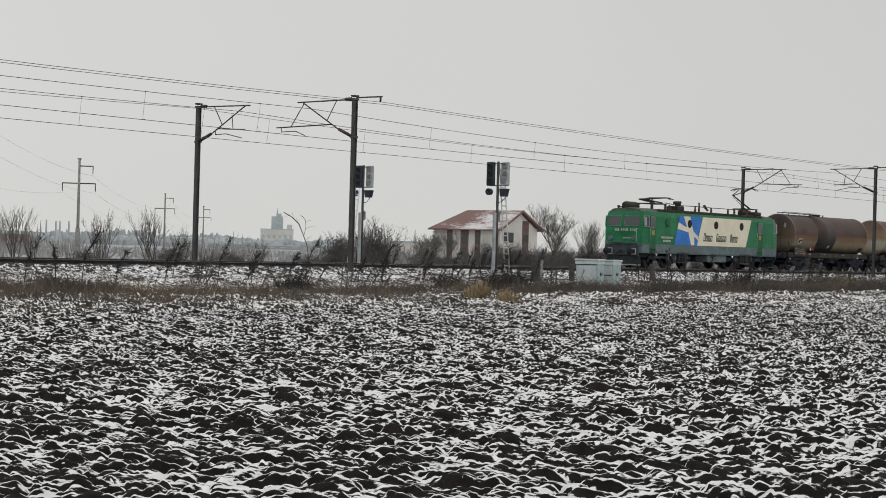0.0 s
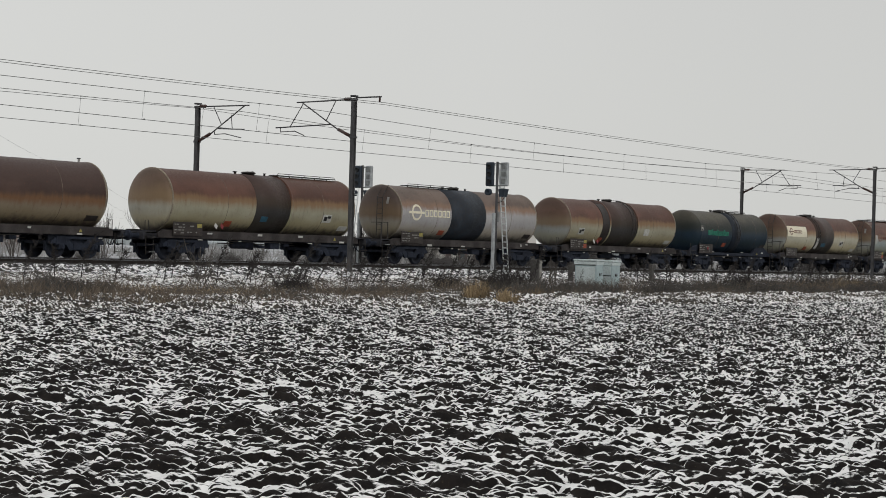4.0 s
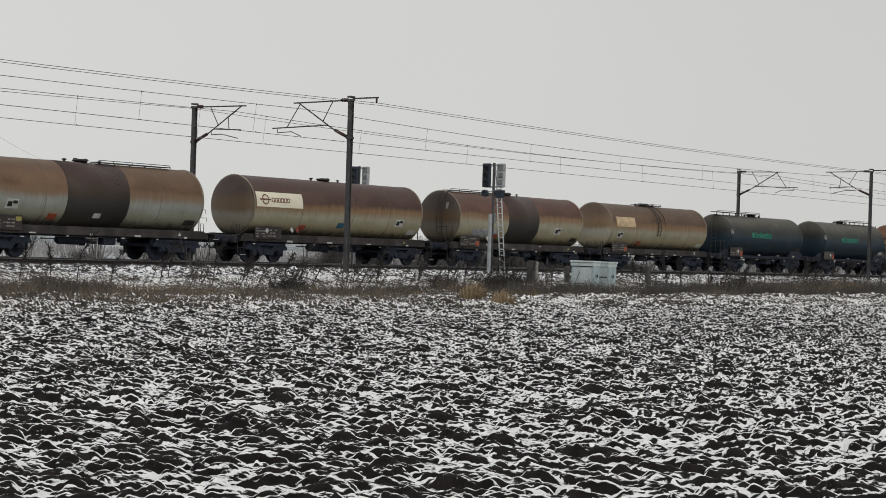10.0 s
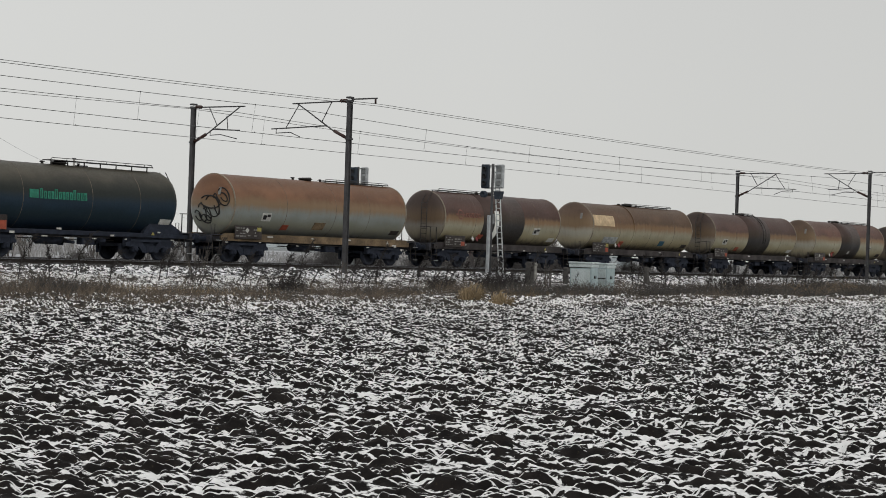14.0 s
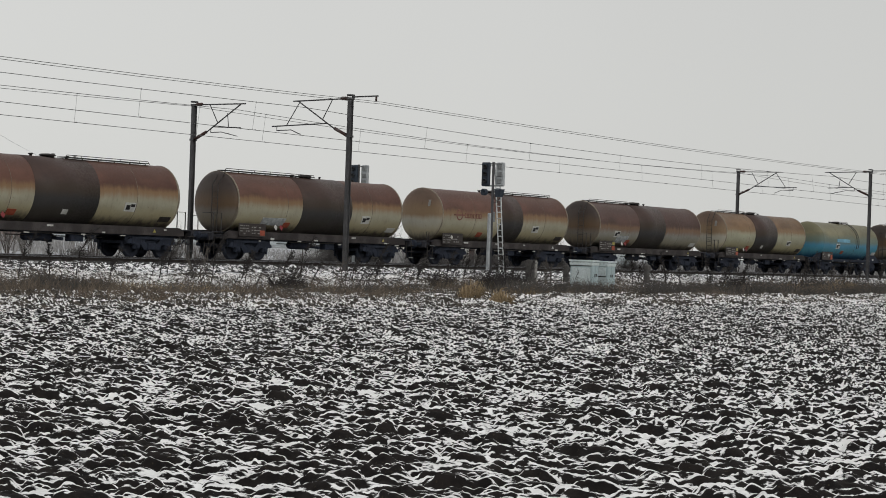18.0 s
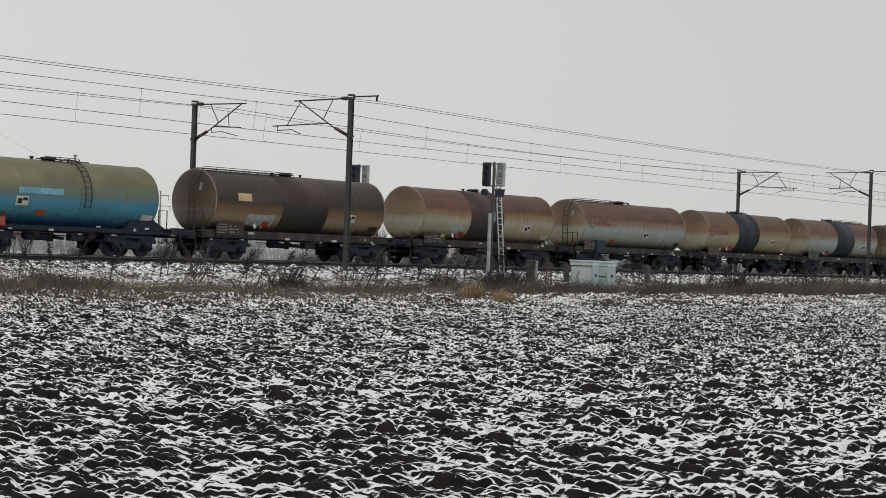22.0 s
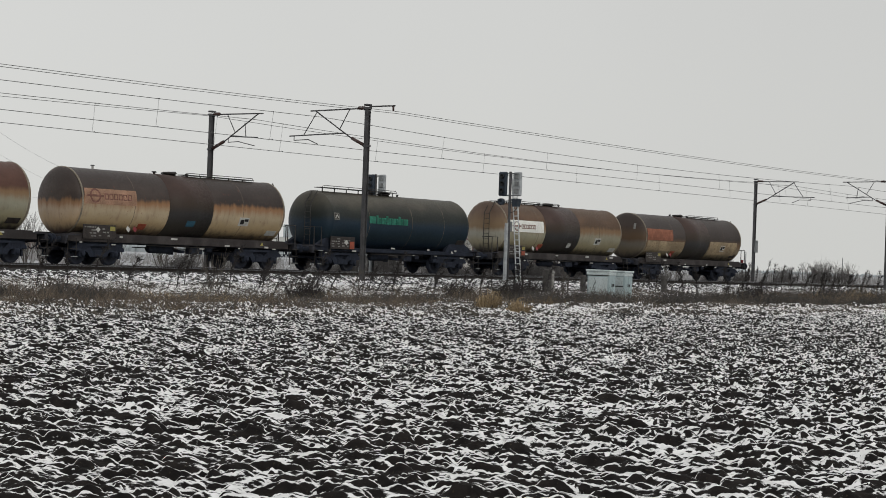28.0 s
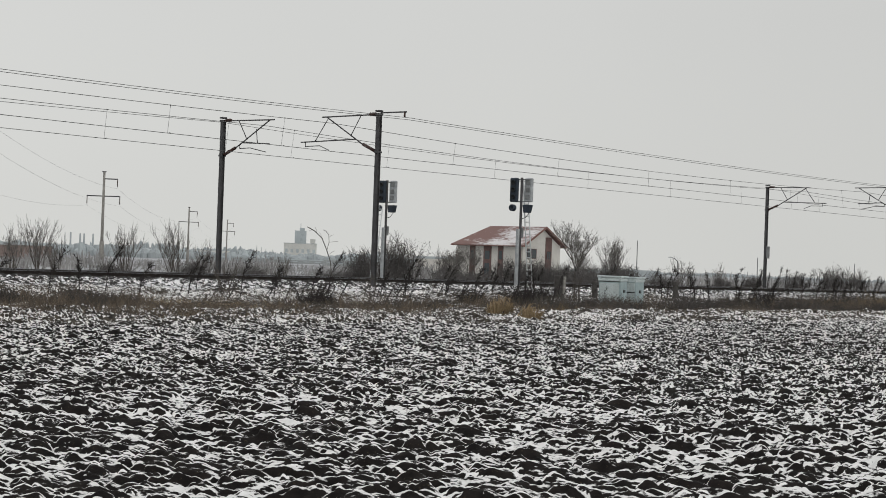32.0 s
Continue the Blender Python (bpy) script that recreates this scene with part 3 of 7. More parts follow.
def build_ground():
    blocks = [fan(22.4, 54.2, 740, 9.6, 900, 2000)]
    blocks.append(fan(22.4, 54.2, 150, 0.5, 170, 9.6))
    blocks.append(fan(54.2, 382.4, 600, 0.5, 250, 24.0))
    blocks.append(fan(54.2, 382.4, 600, 24.0, 90, 4000))
    x, y = np.meshgrid(np.linspace(-0.55, 0.55, 50), np.linspace(-0.55, 0.55, 50))
    h, field = relief(x, y)
    blocks.append((x, y, profile(y) + h - 0.005, snow_cover(x, y, h, field), 0 * x))
    ys = np.array([49, 50.2, 50.8, 60.6, 63.5, 67, 75, 90, 120, 160, 220, 300, 450, 700, 1100, 1700, 2600, 4000.0])
    xs = np.array([-4000, -1500, -600, -200, -50, 0, 30, 60, 90, 120, 160, 220, 300, 450, 700, 1100, 1700, 2600, 4000.0])
    x, y = np.meshgrid(xs, ys)
    z = profile(y) + 0.0
    me_near = grid_mesh("ground", blocks, M_GROUND)
    tagged(new("ground", me_near), "ploughed field of dark clods dusted with snow", "field", kind="structure")
    me_far = grid_mesh("ground", [(x, y, z, 0 * x, 0 * x + 1)], M_FARGROUND)
    tagged(new("ground", me_far), "flat winter farmland beyond the railway line", "field", kind="structure")


build_ground()


# ---- railway: bed, rails, sleepers ----
NEAR, FAR = 53.1, 57.5


def build_bed():
    ys = np.concatenate([np.linspace(47.2, 51.6, 60), np.linspace(51.8, 59.4, 26), np.linspace(59.6, 62.6, 12)])
    xs = np.concatenate([np.linspace(-300, 20, 80), np.linspace(20.3, 110, 1250), np.linspace(110.2, 150, 300), np.linspace(151, 1500, 260)])
    x, y = np.meshgrid(xs, ys)
    base = np.interp(y, [47.2, 48.6, 50.7, 51.4, 54.6, 55.0, 55.7, 56.1, 59.2, 60.2, 62.6], [-0.95, -0.66, -0.24, -0.19, -0.19, -0.06, -0.06, -0.19, -0.19, -0.26, -0.95])
    rough = 0.1 * clods(x * 4.5, y * 3.2, 131) + 0.07 * clods(x * 8.5, y * 8.5, 135) + 0.05 * (value_noise(x * 1.1, y * 1.1, 132) - 0.5)
    z = base + rough * np.where((y > 51.5) & (y < 59), 0.35, 1.0)
    sn = 0.465 + 0.12 * (value_noise(x * 0.8, y * 1.6, 133) - 0.5) + 0.5 * (value_noise(x * 6.5, y * 2.0, 134) - 0.5)
    sn -= 0.75 * np.clip((y - 50.9) / 0.5, 0, 1) * np.clip((59.4 - y) / 0.3, 0, 1) * np.clip(np.abs(y - 55.35) / 0.5 - 0.4, 0, 1)
    sn -= 0.12 * np.clip((48.0 - y) / 0.8, 0, 1)
    sn -= 0.3 * np.clip(np.gradient(rough, axis=0) / 0.045, -1, 1.2) * np.clip((51.2 - y) / 0.4, 0, 1)
    me = grid_mesh("ballast", [(x, y, z, sn, 0 * x)], M_BALLAST)
    tagged(new("ballast", me), "stone ballast bank half covered with snow", "ballast", kind="structure")


build_bed()


def rail_form(y, x0, x1):
    half = [(0.036, 0.0), (0.036, -0.035), (0.01, -0.05), (0.01, -0.15), (0.07, -0.162), (0.07, -0.172)]
    out = half + [(-a, b) for a, b in reversed(half)]
    pts = [(x0, y + a, b) for a, b in out]
    return Form().slab(pts, (x1 - x0, 0, 0))


SLEEPER = fix(Form().box(0, 0, 0, 0.26, 2.6, 0.2, cut=0.03).mesh("sleeper", M_DARKCONC))
for name, yc in (("railway_track", NEAR), ("railway_track", FAR)):
    tr = thing(name, "straight railway track with rusty rails on concrete sleepers", "track", "two railway tracks", "structure")
    for side in (-0.7535, 0.7535):
        ra = part("rail", rail_form(yc + side, -300, 1500), M_RAIL, tr)
        part("rail_head", Form().box(600, yc + side, 0.003, 1800, 0.066, 0.008), M_RAILHEAD, ra, "worn bright rail head")
    for i in range(150):
        part("sleeper", SLEEPER, None, tr, at=pose(36 + i * 0.62, yc, -0.275))


# ---- the train ----
SPEED = 19.4
MOVERS = []
CZ, TR = 2.70, 1.45


def wheel_mesh(r, gauge=0.72):
    f = Form()
    for s in (-1, 1):
        y = s * gauge
        prof = [(-0.07, 0.09), (-0.07, 0.16), (-0.03, 0.2), (-0.03, r - 0.09), (-0.065, r - 0.07), (-0.065, r), (0.045, r), (0.05, r + 0.03), (0.075, r + 0.03), (0.075, r - 0.07), (0.03, r - 0.09), (0.03, 0.2), (0.07, 0.16), (0.07, 0.09)]
        f.lathe([(-s * a, b) for a, b in prof], "y", 18, (0, y, 0))
    f.rod((0, -1.02, 0), (0, 1.02, 0), 0.075, n=10)
    return fix(f.mesh("wheelset", M_WHEEL))


WHEELSETS = []
WHEEL = wheel_mesh(0.46)
BIGWHEEL = wheel_mesh(0.625)


def bogie_frame():
    f = Form()
    for s in (-1, 1):
        y = s * 1.0
        f.slab([(-1.42, y, 0.72), (-1.25, y, 0.84), (-0.5, y, 0.80), (-0.32, y, 0.62), (0.32, y, 0.62), (0.5, y, 0.80), (1.25, y, 0.84), (1.42, y, 0.72), (1.42, y, 0.6), (1.2, y, 0.62), (0.62, y, 0.58), (0.45, y, 0.34), (-0.45, y, 0.34), (-0.62, y, 0.58), (-1.2, y, 0.62), (-1.42, y, 0.6)], (0, s * 0.12, 0))
    f.box(0, 0, 0.66, 0.55, 2.0, 0.24, cut=0.03)
    for e in (-1.38, 1.38):
        f.box(e, 0, 0.66, 0.1, 2.05, 0.14)
    for e in (-0.36, 0.36, -1.44, 1.44):
        for s in (-0.74, 0.74):
            f.box(e, s, 0.5, 0.1, 0.14, 0.42, cut=0.02)
    f.box(0, 0, 0.86, 1.1, 1.3, 0.16, cut=0.03)
    for s in (-0.93, 0.93):
        f.box(0, s, 0.84, 2.9, 0.08, 0.4)
    for s in (-1.12, 1.12):
        f.box(0, s, 0.5, 0.5, 0.08, 0.3, cut=0.02)
        f.box(0, s, 0.86, 2.3, 0.05, 0.1)
    return fix(f.mesh("bogie", M_DARK))


def axle_box():
    f = Form().box(0, 0, 0, 0.3, 0.22, 0.28, cut=0.04)
    f.lathe([(-0.15, 0.11), (-0.17, 0.1), (-0.18, 0.06)], "y", 10)
    return fix(f.mesh("axle_box", M_DARK))


def spring_nest():
    f = Form()
    f.lathe([(k * 0.0275, 0.062 if k % 2 == 0 else 0.082) for k in range(11)], "z", 8, (0, 0, 0))
    return fix(f.mesh("spring", M_DARK))


def buffer_mesh():
    return fix(Form().lathe([(0, 0.13), (0.06, 0.13), (0.06, 0.1), (0.3, 0.1), (0.3, 0.08), (0.5, 0.08), (0.5, 0.2), (0.53, 0.23), (0.56, 0.21), (0.575, 0.1)], "x", 14).mesh("buffer", M_DARK))


def hook_mesh():
    f = Form().box(0.15, 0, 0, 0.3, 0.08, 0.14, cut=0.02)
    f.chain([(0.3, 0, 0.05), (0.42, 0, 0.06), (0.48, 0, -0.02), (0.42, 0, -0.09)], 0.035)
    for s in (-0.06, 0.06):
        f.chain([(0.38, s, -0.02), (0.5, s, -0.22), (0.42, s, -0.42)], 0.018)
    f.chain([(0.1, -0.35, -0.05), (0.3, -0.36, -0.3), (0.52, -0.34, -0.42), (0.7, -0.33, -0.32)], 0.025)
    return fix(f.mesh("coupling", M_DARK))


BOGIE, AXLEBOX, SPRING, BUFFER, HOOK = bogie_frame(), axle_box(), spring_nest(), buffer_mesh(), hook_mesh()
FLIP = Matrix.Rotation(math.pi, 4, "Z")


def add_bogie(wagon, x):
    b = part("bogie", BOGIE, None, wagon, "sooty two-axle bogie", pose(x, 0, 0))
    for e in (-0.9, 0.9):
        ws = part("wheelset", WHEEL, None, b, at=pose(e, 0, 0.46))
        WHEELSETS.append((ws, pose(e, 0, 0.46), 0.46))
        for s in (-1, 1):
            part("axle_box", AXLEBOX, None, b, at=pose(e, s * 1.08, 0.48) @ (FLIP if s > 0 else Matrix()))
            for q in (-0.24, 0.24):
                part("spring", SPRING, None, b, at=pose(e + q, s * 1.06, 0.56))


def step_mesh():
    f = Form()
    for s in (-0.22, 0.22):
        f.box(s, 0, -0.3, 0.03, 0.03, 0.9)
    for k in range(3):
        f.box(0, -0.05, 0.02 - k * 0.33, 0.44, 0.2, 0.03)
    return fix(f.mesh("footstep", M_RAILING))


STEP = step_mesh()
STEPEDGE = fix(Form().box(0, 0, 0, 0.34, 0.02, 0.026).mesh("step_edge", M_LOGOGREY))


def print_bars(f, x0, size, z0, r, cz, wide, caps, letters):
    """Company print as plain open boxes, one to a letter, the capitals taller."""
    x, q = x0, size * 0.13
    for k in range(letters):
        w, h = size * wide, size * (1.0 if k in caps else 0.74)
        for a, b, c, d in ((x, x + q, z0, z0 + h), (x + w - q, x + w, z0, z0 + h), (x + q, x + w - q, z0, z0 + q), (x + q, x + w - q, z0 + h - q, z0 + h)):
            f.patch(a, b, c, d, r, cz, -1, 1, 0.024)
        x += w + size * 0.12


def flat_bars(f, x0, x1, z0, z1, y, rng, rows=3):
    """Unreadable rows of print on a flat plate that faces -y."""
    dz = (z1 - z0) / rows
    for k in range(rows):
        x = x0
        while x < x1 - 0.03:
            w = rng.uniform(0.06, 0.24)
            if rng.random() < 0.7:
                f.box((x + min(x1, x + w)) / 2, y, z0 + dz * (k + 0.5), min(x1, x + w) - x, 0.01, dz * 0.42)
            x += w + 0.05


def tank_form(h, r, cz, dish):
    prof = [(-h + dish * (1 - math.cos(math.asin(min(1, q)))), max(0.03, r * q)) for q in (0.02, 0.25, 0.5, 0.7, 0.85, 0.95, 1.0)]
    prof.append((-h + dish + 0.06, r + 0.012))
    prof.append((-h + dish + 0.12, r))
    n = 10
    for i in range(1, n):
        prof.append((-h + dish + 0.12 + (2 * h - 2 * dish - 0.24) * i / n, r))
    prof += [(-a, b) for a, b in reversed(prof[:9])]
    return Form().lathe(prof, "x", 44, (0, 0, cz))


def ring(x, r, cz, w=0.05, t=0.02, n=44):
    prof = [(x - w / 2, r - 0.02), (x - w / 2, r + t), (x + w / 2, r + t), (x + w / 2, r - 0.02)]
    return Form().lathe(prof, "x", n, (0, 0, cz))


def shell(x0, x1, r, cz, t=0.008):
    prof = [(x0, r - 0.03), (x0, r + t), (x1, r + t), (x1, r - 0.03)]
    return Form().lathe(prof, "x", 44, (0, 0, cz))


REARS = []


def tank_wagon(front, rear, paint, label, band=None, band_paint=None, rings=(), style="sill", walk_x=None, walk_high=0.0, ladder="front",
               logo=None, logo_paint=None, board=None, board_paint=None, sign=3.6, rack=True, sill_paint=None, seed=0, belt=None, hatch=0.0, extras=(), end_paint=None):
    """One bogie tank wagon, the tank from front to rear along the train."""
    rng = random.Random(seed)
    c = (front + rear) / 2
    h = (rear - front) / 2
    cz = CZ if style != "low" else 2.53
    r = TR if style != "low" else 1.46
    w = thing("tank_wagon", label, "tank wagon", "tank wagons of the train", at=pose(c, FAR, 0))
    MOVERS.append((w, c, FAR))
    over = {-1: 0.8, 1: 0.75}
    if REARS:
        over[-1] = max(0.25, front - REARS[-1] - over[1] - 2 * 0.59)
    REARS.append(rear)
    mid, span = (over[1] - over[-1]) / 2, 2 * h + over[1] + over[-1]
    tank = part("tank", tank_form(h, r, cz, 0.42 if style != "low" else 0.55), paint, w)
    dish = 0.42 if style != "low" else 0.55
    cap_paint = end_paint or P_END
    for e in (-1, 1):
        if style != "low":
            prof = [(e * (h + 0.006 - dish * (1 - math.cos(math.asin(q)))), max(0.02, (r + 0.008) * q)) for q in (0.02, 0.3, 0.55, 0.75, 0.88, 0.96, 1.0)]
            part("end_cap", Form().lathe(prof, "x", 44, (0, 0, cz)), cap_paint, w, "sooty dished tank end")
            part("rim", ring(e * (h - dish), r, cz, 0.07, 0.022), M_RIM, w)
    if band:
        part("band", shell(band[0], band[1], r, cz), band_paint or P_BAND, w, "dark sooty band round the tank")
    for q in rings:
        part("ring", ring(q, r, cz, 0.09, 0.05), paint, w)
    for q in (-h * 0.45 + rng.uniform(-0.3, 0.3), h * 0.12, h * 0.55 + rng.uniform(-0.3, 0.3)):
        if not band or not (band[0] - 0.2 < q < band[1] + 0.2):
            part("weld_seam", ring(q, r, cz, 0.022, 0.005), M_SEAM, w)
    # underframe
    sp = sill_paint or M_SILL
    for s in (-1, 1):
        if style == "sill":
            part("side_sill", Form().slab([(-h + 0.1, s * 1.12, 1.36), (h - 0.1, s * 1.12, 1.36), (h + 0.2, s * 1.12, 1.22), (h + 0.2, s * 1.12, 1.0), (-h - 0.2, s * 1.12, 1.0), (-h - 0.2, s * 1.12, 1.22)], (0, s * 0.09, 0)), sp, w, "dirty brown steel side sill")
        else:
            part("side_sill", Form().box(mid, s * 1.1, 1.1, span - 0.3, 0.1, 0.2, cut=0.02), M_DARK, w)
            for e in (-1, 1):
                x = e * (h - 0.4)
                part("saddle", Form().slab([(x - e * 1.7, s * 0.95, 1.2), (x + e * 0.7, s * 0.95, 1.2), (x + e * 0.55, s * 0.95, 1.34), (x - e * 0.2, s * 0.95, 1.72), (x - e * 1.3, s * 0.95, 1.72)], (0, s * 0.2, 0)), M_DARK, w)
    part("underframe", Form().box(mid, 0, 1.06, span, 0.9, 0.26, cut=0.03).box(0, 0, 1.0, 2 * h, 2.1, 0.05), M_FRAME, w)
    for e in (-1, 1):
        end = h + over[e]
        part("headstock", Form().box(e * (end - 0.06), 0, 1.06, 0.16, 2.5, 0.36, cut=0.03), M_FRAME, w)
        part("platform", Form().box(e * (end - 0.36), 0, 1.27, 0.7, 2.5, 0.05), M_FRAME, w)
        part("coupling", HOOK, None, w, at=pose(e * end, 0, 1.03) @ (FLIP if e < 0 else Matrix()))
        for s in (-1, 1):
            part("buffer", BUFFER, None, w, at=pose(e * (end + 0.02), s * 0.875, 1.06) @ (FLIP if e < 0 else Matrix()))
        st = part("footstep", STEP, None, w, at=pose(e * (end - 0.3), -1.3, 0.98))
        for k in (0, 2) if seed % 3 == 0 else (2,):
            part("step_edge", STEPEDGE, None, st, "pale-edged step", pose(0, -0.16, 0.03 - k * 0.33))
        add_bogie(w, e * (h - 1.63))
    # brake gear between the bogies
    part("air_tank", Form().lathe([(-0.75, 0.02), (-0.72, 0.14), (-0.6, 0.2), (0.6, 0.2), (0.72, 0.14), (0.75, 0.02)], "x", 14, (-0.9, -0.55, 0.78)), M_DARK, w)
    part("brake_box", Form().box(0.9, -0.85, 0.78, 0.7, 0.4, 0.34, cut=0.03).box(1.7, -0.9, 0.84, 0.35, 0.3, 0.22, cut=0.03), M_DARK, w)
    part("brake_rod", Form().rod((-2.6, -0.7, 0.82), (2.6, -0.7, 0.82), 0.025).rod((-2.2, -1.15, 0.92), (2.0, -1.15, 0.92), 0.018), M_RAILING, w)
    part("outlet_valve", Form().lathe([(0.55, 0.13), (0.75, 0.13), (0.8, 0.2), (0.86, 0.2), (0.9, 0.12), (1.2, 0.12)], "z", 12, (0.05, -0.25, 0)).rod((0.05, -0.3, 0.74), (0.05, -1.1, 0.7), 0.07, n=8), M_DARK, w)
    # top fittings
    top = cz + r
    mh = part("manhole", Form().lathe([(-0.12, 0.3), (0.05, 0.3), (0.05, 0.36), (0.09, 0.36), (0.13, 0.3), (0.15, 0.1)], "z", 16, (hatch, 0, top)), M_RAILING, w)
    part("lid_bolt", Form().box(hatch + 0.3, 0, top + 0.13, 0.16, 0.12, 0.08, cut=0.02), M_RAILING, mh)
    part("valve", Form().lathe([(-0.1, 0.06), (0.07, 0.06), (0.07, 0.11), (0.11, 0.11), (0.13, 0.05)], "z", 10, (hatch - 0.8, 0.1, top)), M_RAILING, w)
    part("valve", Form().lathe([(-0.1, 0.05), (0.08, 0.05), (0.08, 0.08), (0.11, 0.08)], "z", 8, (hatch + 1.0, -0.1, top)), M_RAILING, w)
    if walk_x:
        a, b = walk_x
        f = Form().box((a + b) / 2, -0.16, top + 0.045 + walk_high, b - a, 0.5, 0.035)
        k = a + 0.1
        while k < b:
            f.box(k, -0.36, top - 0.02 + walk_high / 2, 0.03, 0.05, 0.1 + walk_high)
            k += 0.9
        wk = part("walkway", f, M_RAILING, w, "sooty grating walkway on the tank")
        g = Form()
        hz = top + (0.13 if walk_high < 0.1 else 0.2) + walk_high * 0.5
        g.chain([(a, -0.42, hz - 0.12), (a + 0.1, -0.42, hz), (b - 0.1, -0.42, hz), (b, -0.42, hz - 0.12)], 0.016)
        k = a + 0.9
        while k < b - 0.3:
            g.rod((k, -0.42, hz - 0.1), (k, -0.42, hz), 0.014)
            k += 1.1
        part("handrail", g, M_RAILING, wk)
    # ladder and guard rail at one end
    ends = {"front": (-1,), "rear": (1,), "both": (-1, 1), "none": ()}[ladder]
    for e in ends:
        x = e * (h + 0.10)
        end = h + over[e]
        f = Form()
        for s in (-0.55, -0.18):
            f.chain([(x, s, 1.3), (x, s, cz + r * 0.55), (e * (h - 0.35), s, cz + r - 0.02)], 0.022)
        for k in range(8):
            f.rod((x, -0.55, 1.5 + k * 0.28), (x, -0.18, 1.5 + k * 0.28), 0.014)
        part("ladder", f, M_RAILING, w, "thin steel end ladder")
        for s in (-1.2, 1.2):
            g = Form().chain([(e * (end - 0.08), s, 1.28), (e * (end - 0.08), s, 2.15), (e * (end - 0.6), s, 2.15), (e * (end - 0.6), s, 1.28)], 0.028)
            part("guard_rail", g, M_RAILING, w)
        part("cross_rail", Form().rod((e * (end - 0.08), -1.2, 2.15), (e * (end - 0.08), -0.5, 2.15), 0.02), M_RAILING, w)
    if not ends:
        for s in (-1.2, 1.2):
            part("grab_rail", Form().chain([(-h - over[-1] + 0.1, s, 1.28), (-h - over[-1] + 0.1, s, 1.75), (-h - over[-1] + 0.3, s, 1.75), (-h - over[-1] + 0.3, s, 1.28)], 0.018), M_RAILING, w)
    # plates and print
    x0 = -h + 0.55
    if rack:
        rk = part("data_panel", Form().box(x0 + 0.95, -1.3, 1.42, 1.8, 0.04, 0.62, cut=0.01), M_PANEL, w, "black data panel with white print")
        f = Form()
        flat_bars(f, x0 + 0.12, x0 + 0.75, 1.18, 1.68, -1.325, rng, 4)
        flat_bars(f, x0 + 0.9, x0 + 1.5, 1.2, 1.62, -1.325, rng, 3)
        tagged(part("print", f, M_DIMPRINT, rk), "rows of worn small print", kind="stuff")
        if rng.random() < 0.6 and style != "low":
            part("yellow_label", Form().box(x0 + 1.65, -1.325, 1.58, 0.28, 0.01, 0.18), M_YELLOW, rk)
        if style == "low":
            part("hazard_diamond", Form().box(x0 + 1.2, -1.328, 1.45, 0.2, 0.012, 0.2, Matrix.Rotation(math.pi / 4, 3, "Y")), M_RED if seed == 5 else M_WHITE, rk)
            if seed != 5:
                part("orange_plate", Form().box(x0 + 1.62, -1.34, 1.32, 0.34, 0.012, 0.36), M_ORANGE, rk)
        elif rng.random() < 0.3:
            part("hazard_diamond", Form().box(x0 + 0.85, -1.327, 1.52, 0.18, 0.01, 0.18, Matrix.Rotation(math.pi / 4, 3, "Y")), M_WHITE, rk)
        if style != "low" and rng.random() < 0.35:
            part("orange_plate", Form().box(x0 + 1.62, -1.33, 1.3, 0.32, 0.012, 0.24), M_ORANGE, rk)
    d = x0 + 2.35 + rng.uniform(0, 0.2)
    for k, m in enumerate((M_WHITE, M_RED) if style == "sill" and seed % 3 else ()):
        q = part("hazard_diamond", Form().slab([(d + k * 0.38, -1.34, 1.6), (d + 0.12 + k * 0.38, -1.31, 1.74), (d + 0.24 + k * 0.38, -1.34, 1.6), (d + 0.12 + k * 0.38, -1.37, 1.46)], (0, -0.015, 0)), m, w)
    if seed not in (13, 14, 33):
        part("orange_plate", Form().patch(d + 0.85, d + 1.3, 1.62, 1.86, r, cz, -1, 2, 0.02), M_ORANGE, w, "orange hazard plate")
    if sign is not None:
        sg = part("sign_plate", Form().patch(sign, sign + 0.62, 2.0, 2.38, r, cz, -1, 2, 0.02), M_WHITE, w, "small white sign plate")
        part("sign_mark", Form().patch(sign + 0.08, sign + 0.3, 2.08, 2.28, r, cz, -1, 2, 0.03).patch(sign + 0.34, sign + 0.56, 2.2, 2.32, r, cz, -1, 2, 0.03), M_MARK, sg)
    if board:
        bx0, bx1, bz0, bz1 = board
        bx0 = max(bx0, -h + 0.52)
        part("sign_board", Form().patch(bx0, bx1, bz0, bz1, r, cz, -1, 4, 0.014), board_paint or M_CREAM, w, "faded company board with worn print")
    if logo:
        lx, lz, s = logo
        lp = logo_paint or M_LOGORED
        f = Form()
        n = 14
        if lp is M_LOGOGREEN:
            f.patch(lx - s * 0.45, lx + s * 0.3, lz - s * 0.26, lz + s * 0.3, r, cz, -1, 2, 0.02)
            n = 0
        for q0, q1 in ((0.74, 1.0), (0.0, 0.0)):
            for i in range(n):
                if q1 == 0:
                    break
                t0, t1 = 2 * math.pi * i / n, 2 * math.pi * (i + 1) / n
                ps = []
                for q, t in ((q0, t0), (q1, t0), (q1, t1), (q0, t1)):
                    z = lz + s * 0.5 * q * math.sin(t)
                    a = math.asin(max(-1, min(1, (z - cz) / r)))
                    ps.append((lx + s * 0.5 * q * math.cos(t), -(r + 0.026) * math.cos(a), cz + (r + 0.026) * math.sin(a)))
                f.add(ps, [(0, 1, 2, 3)])
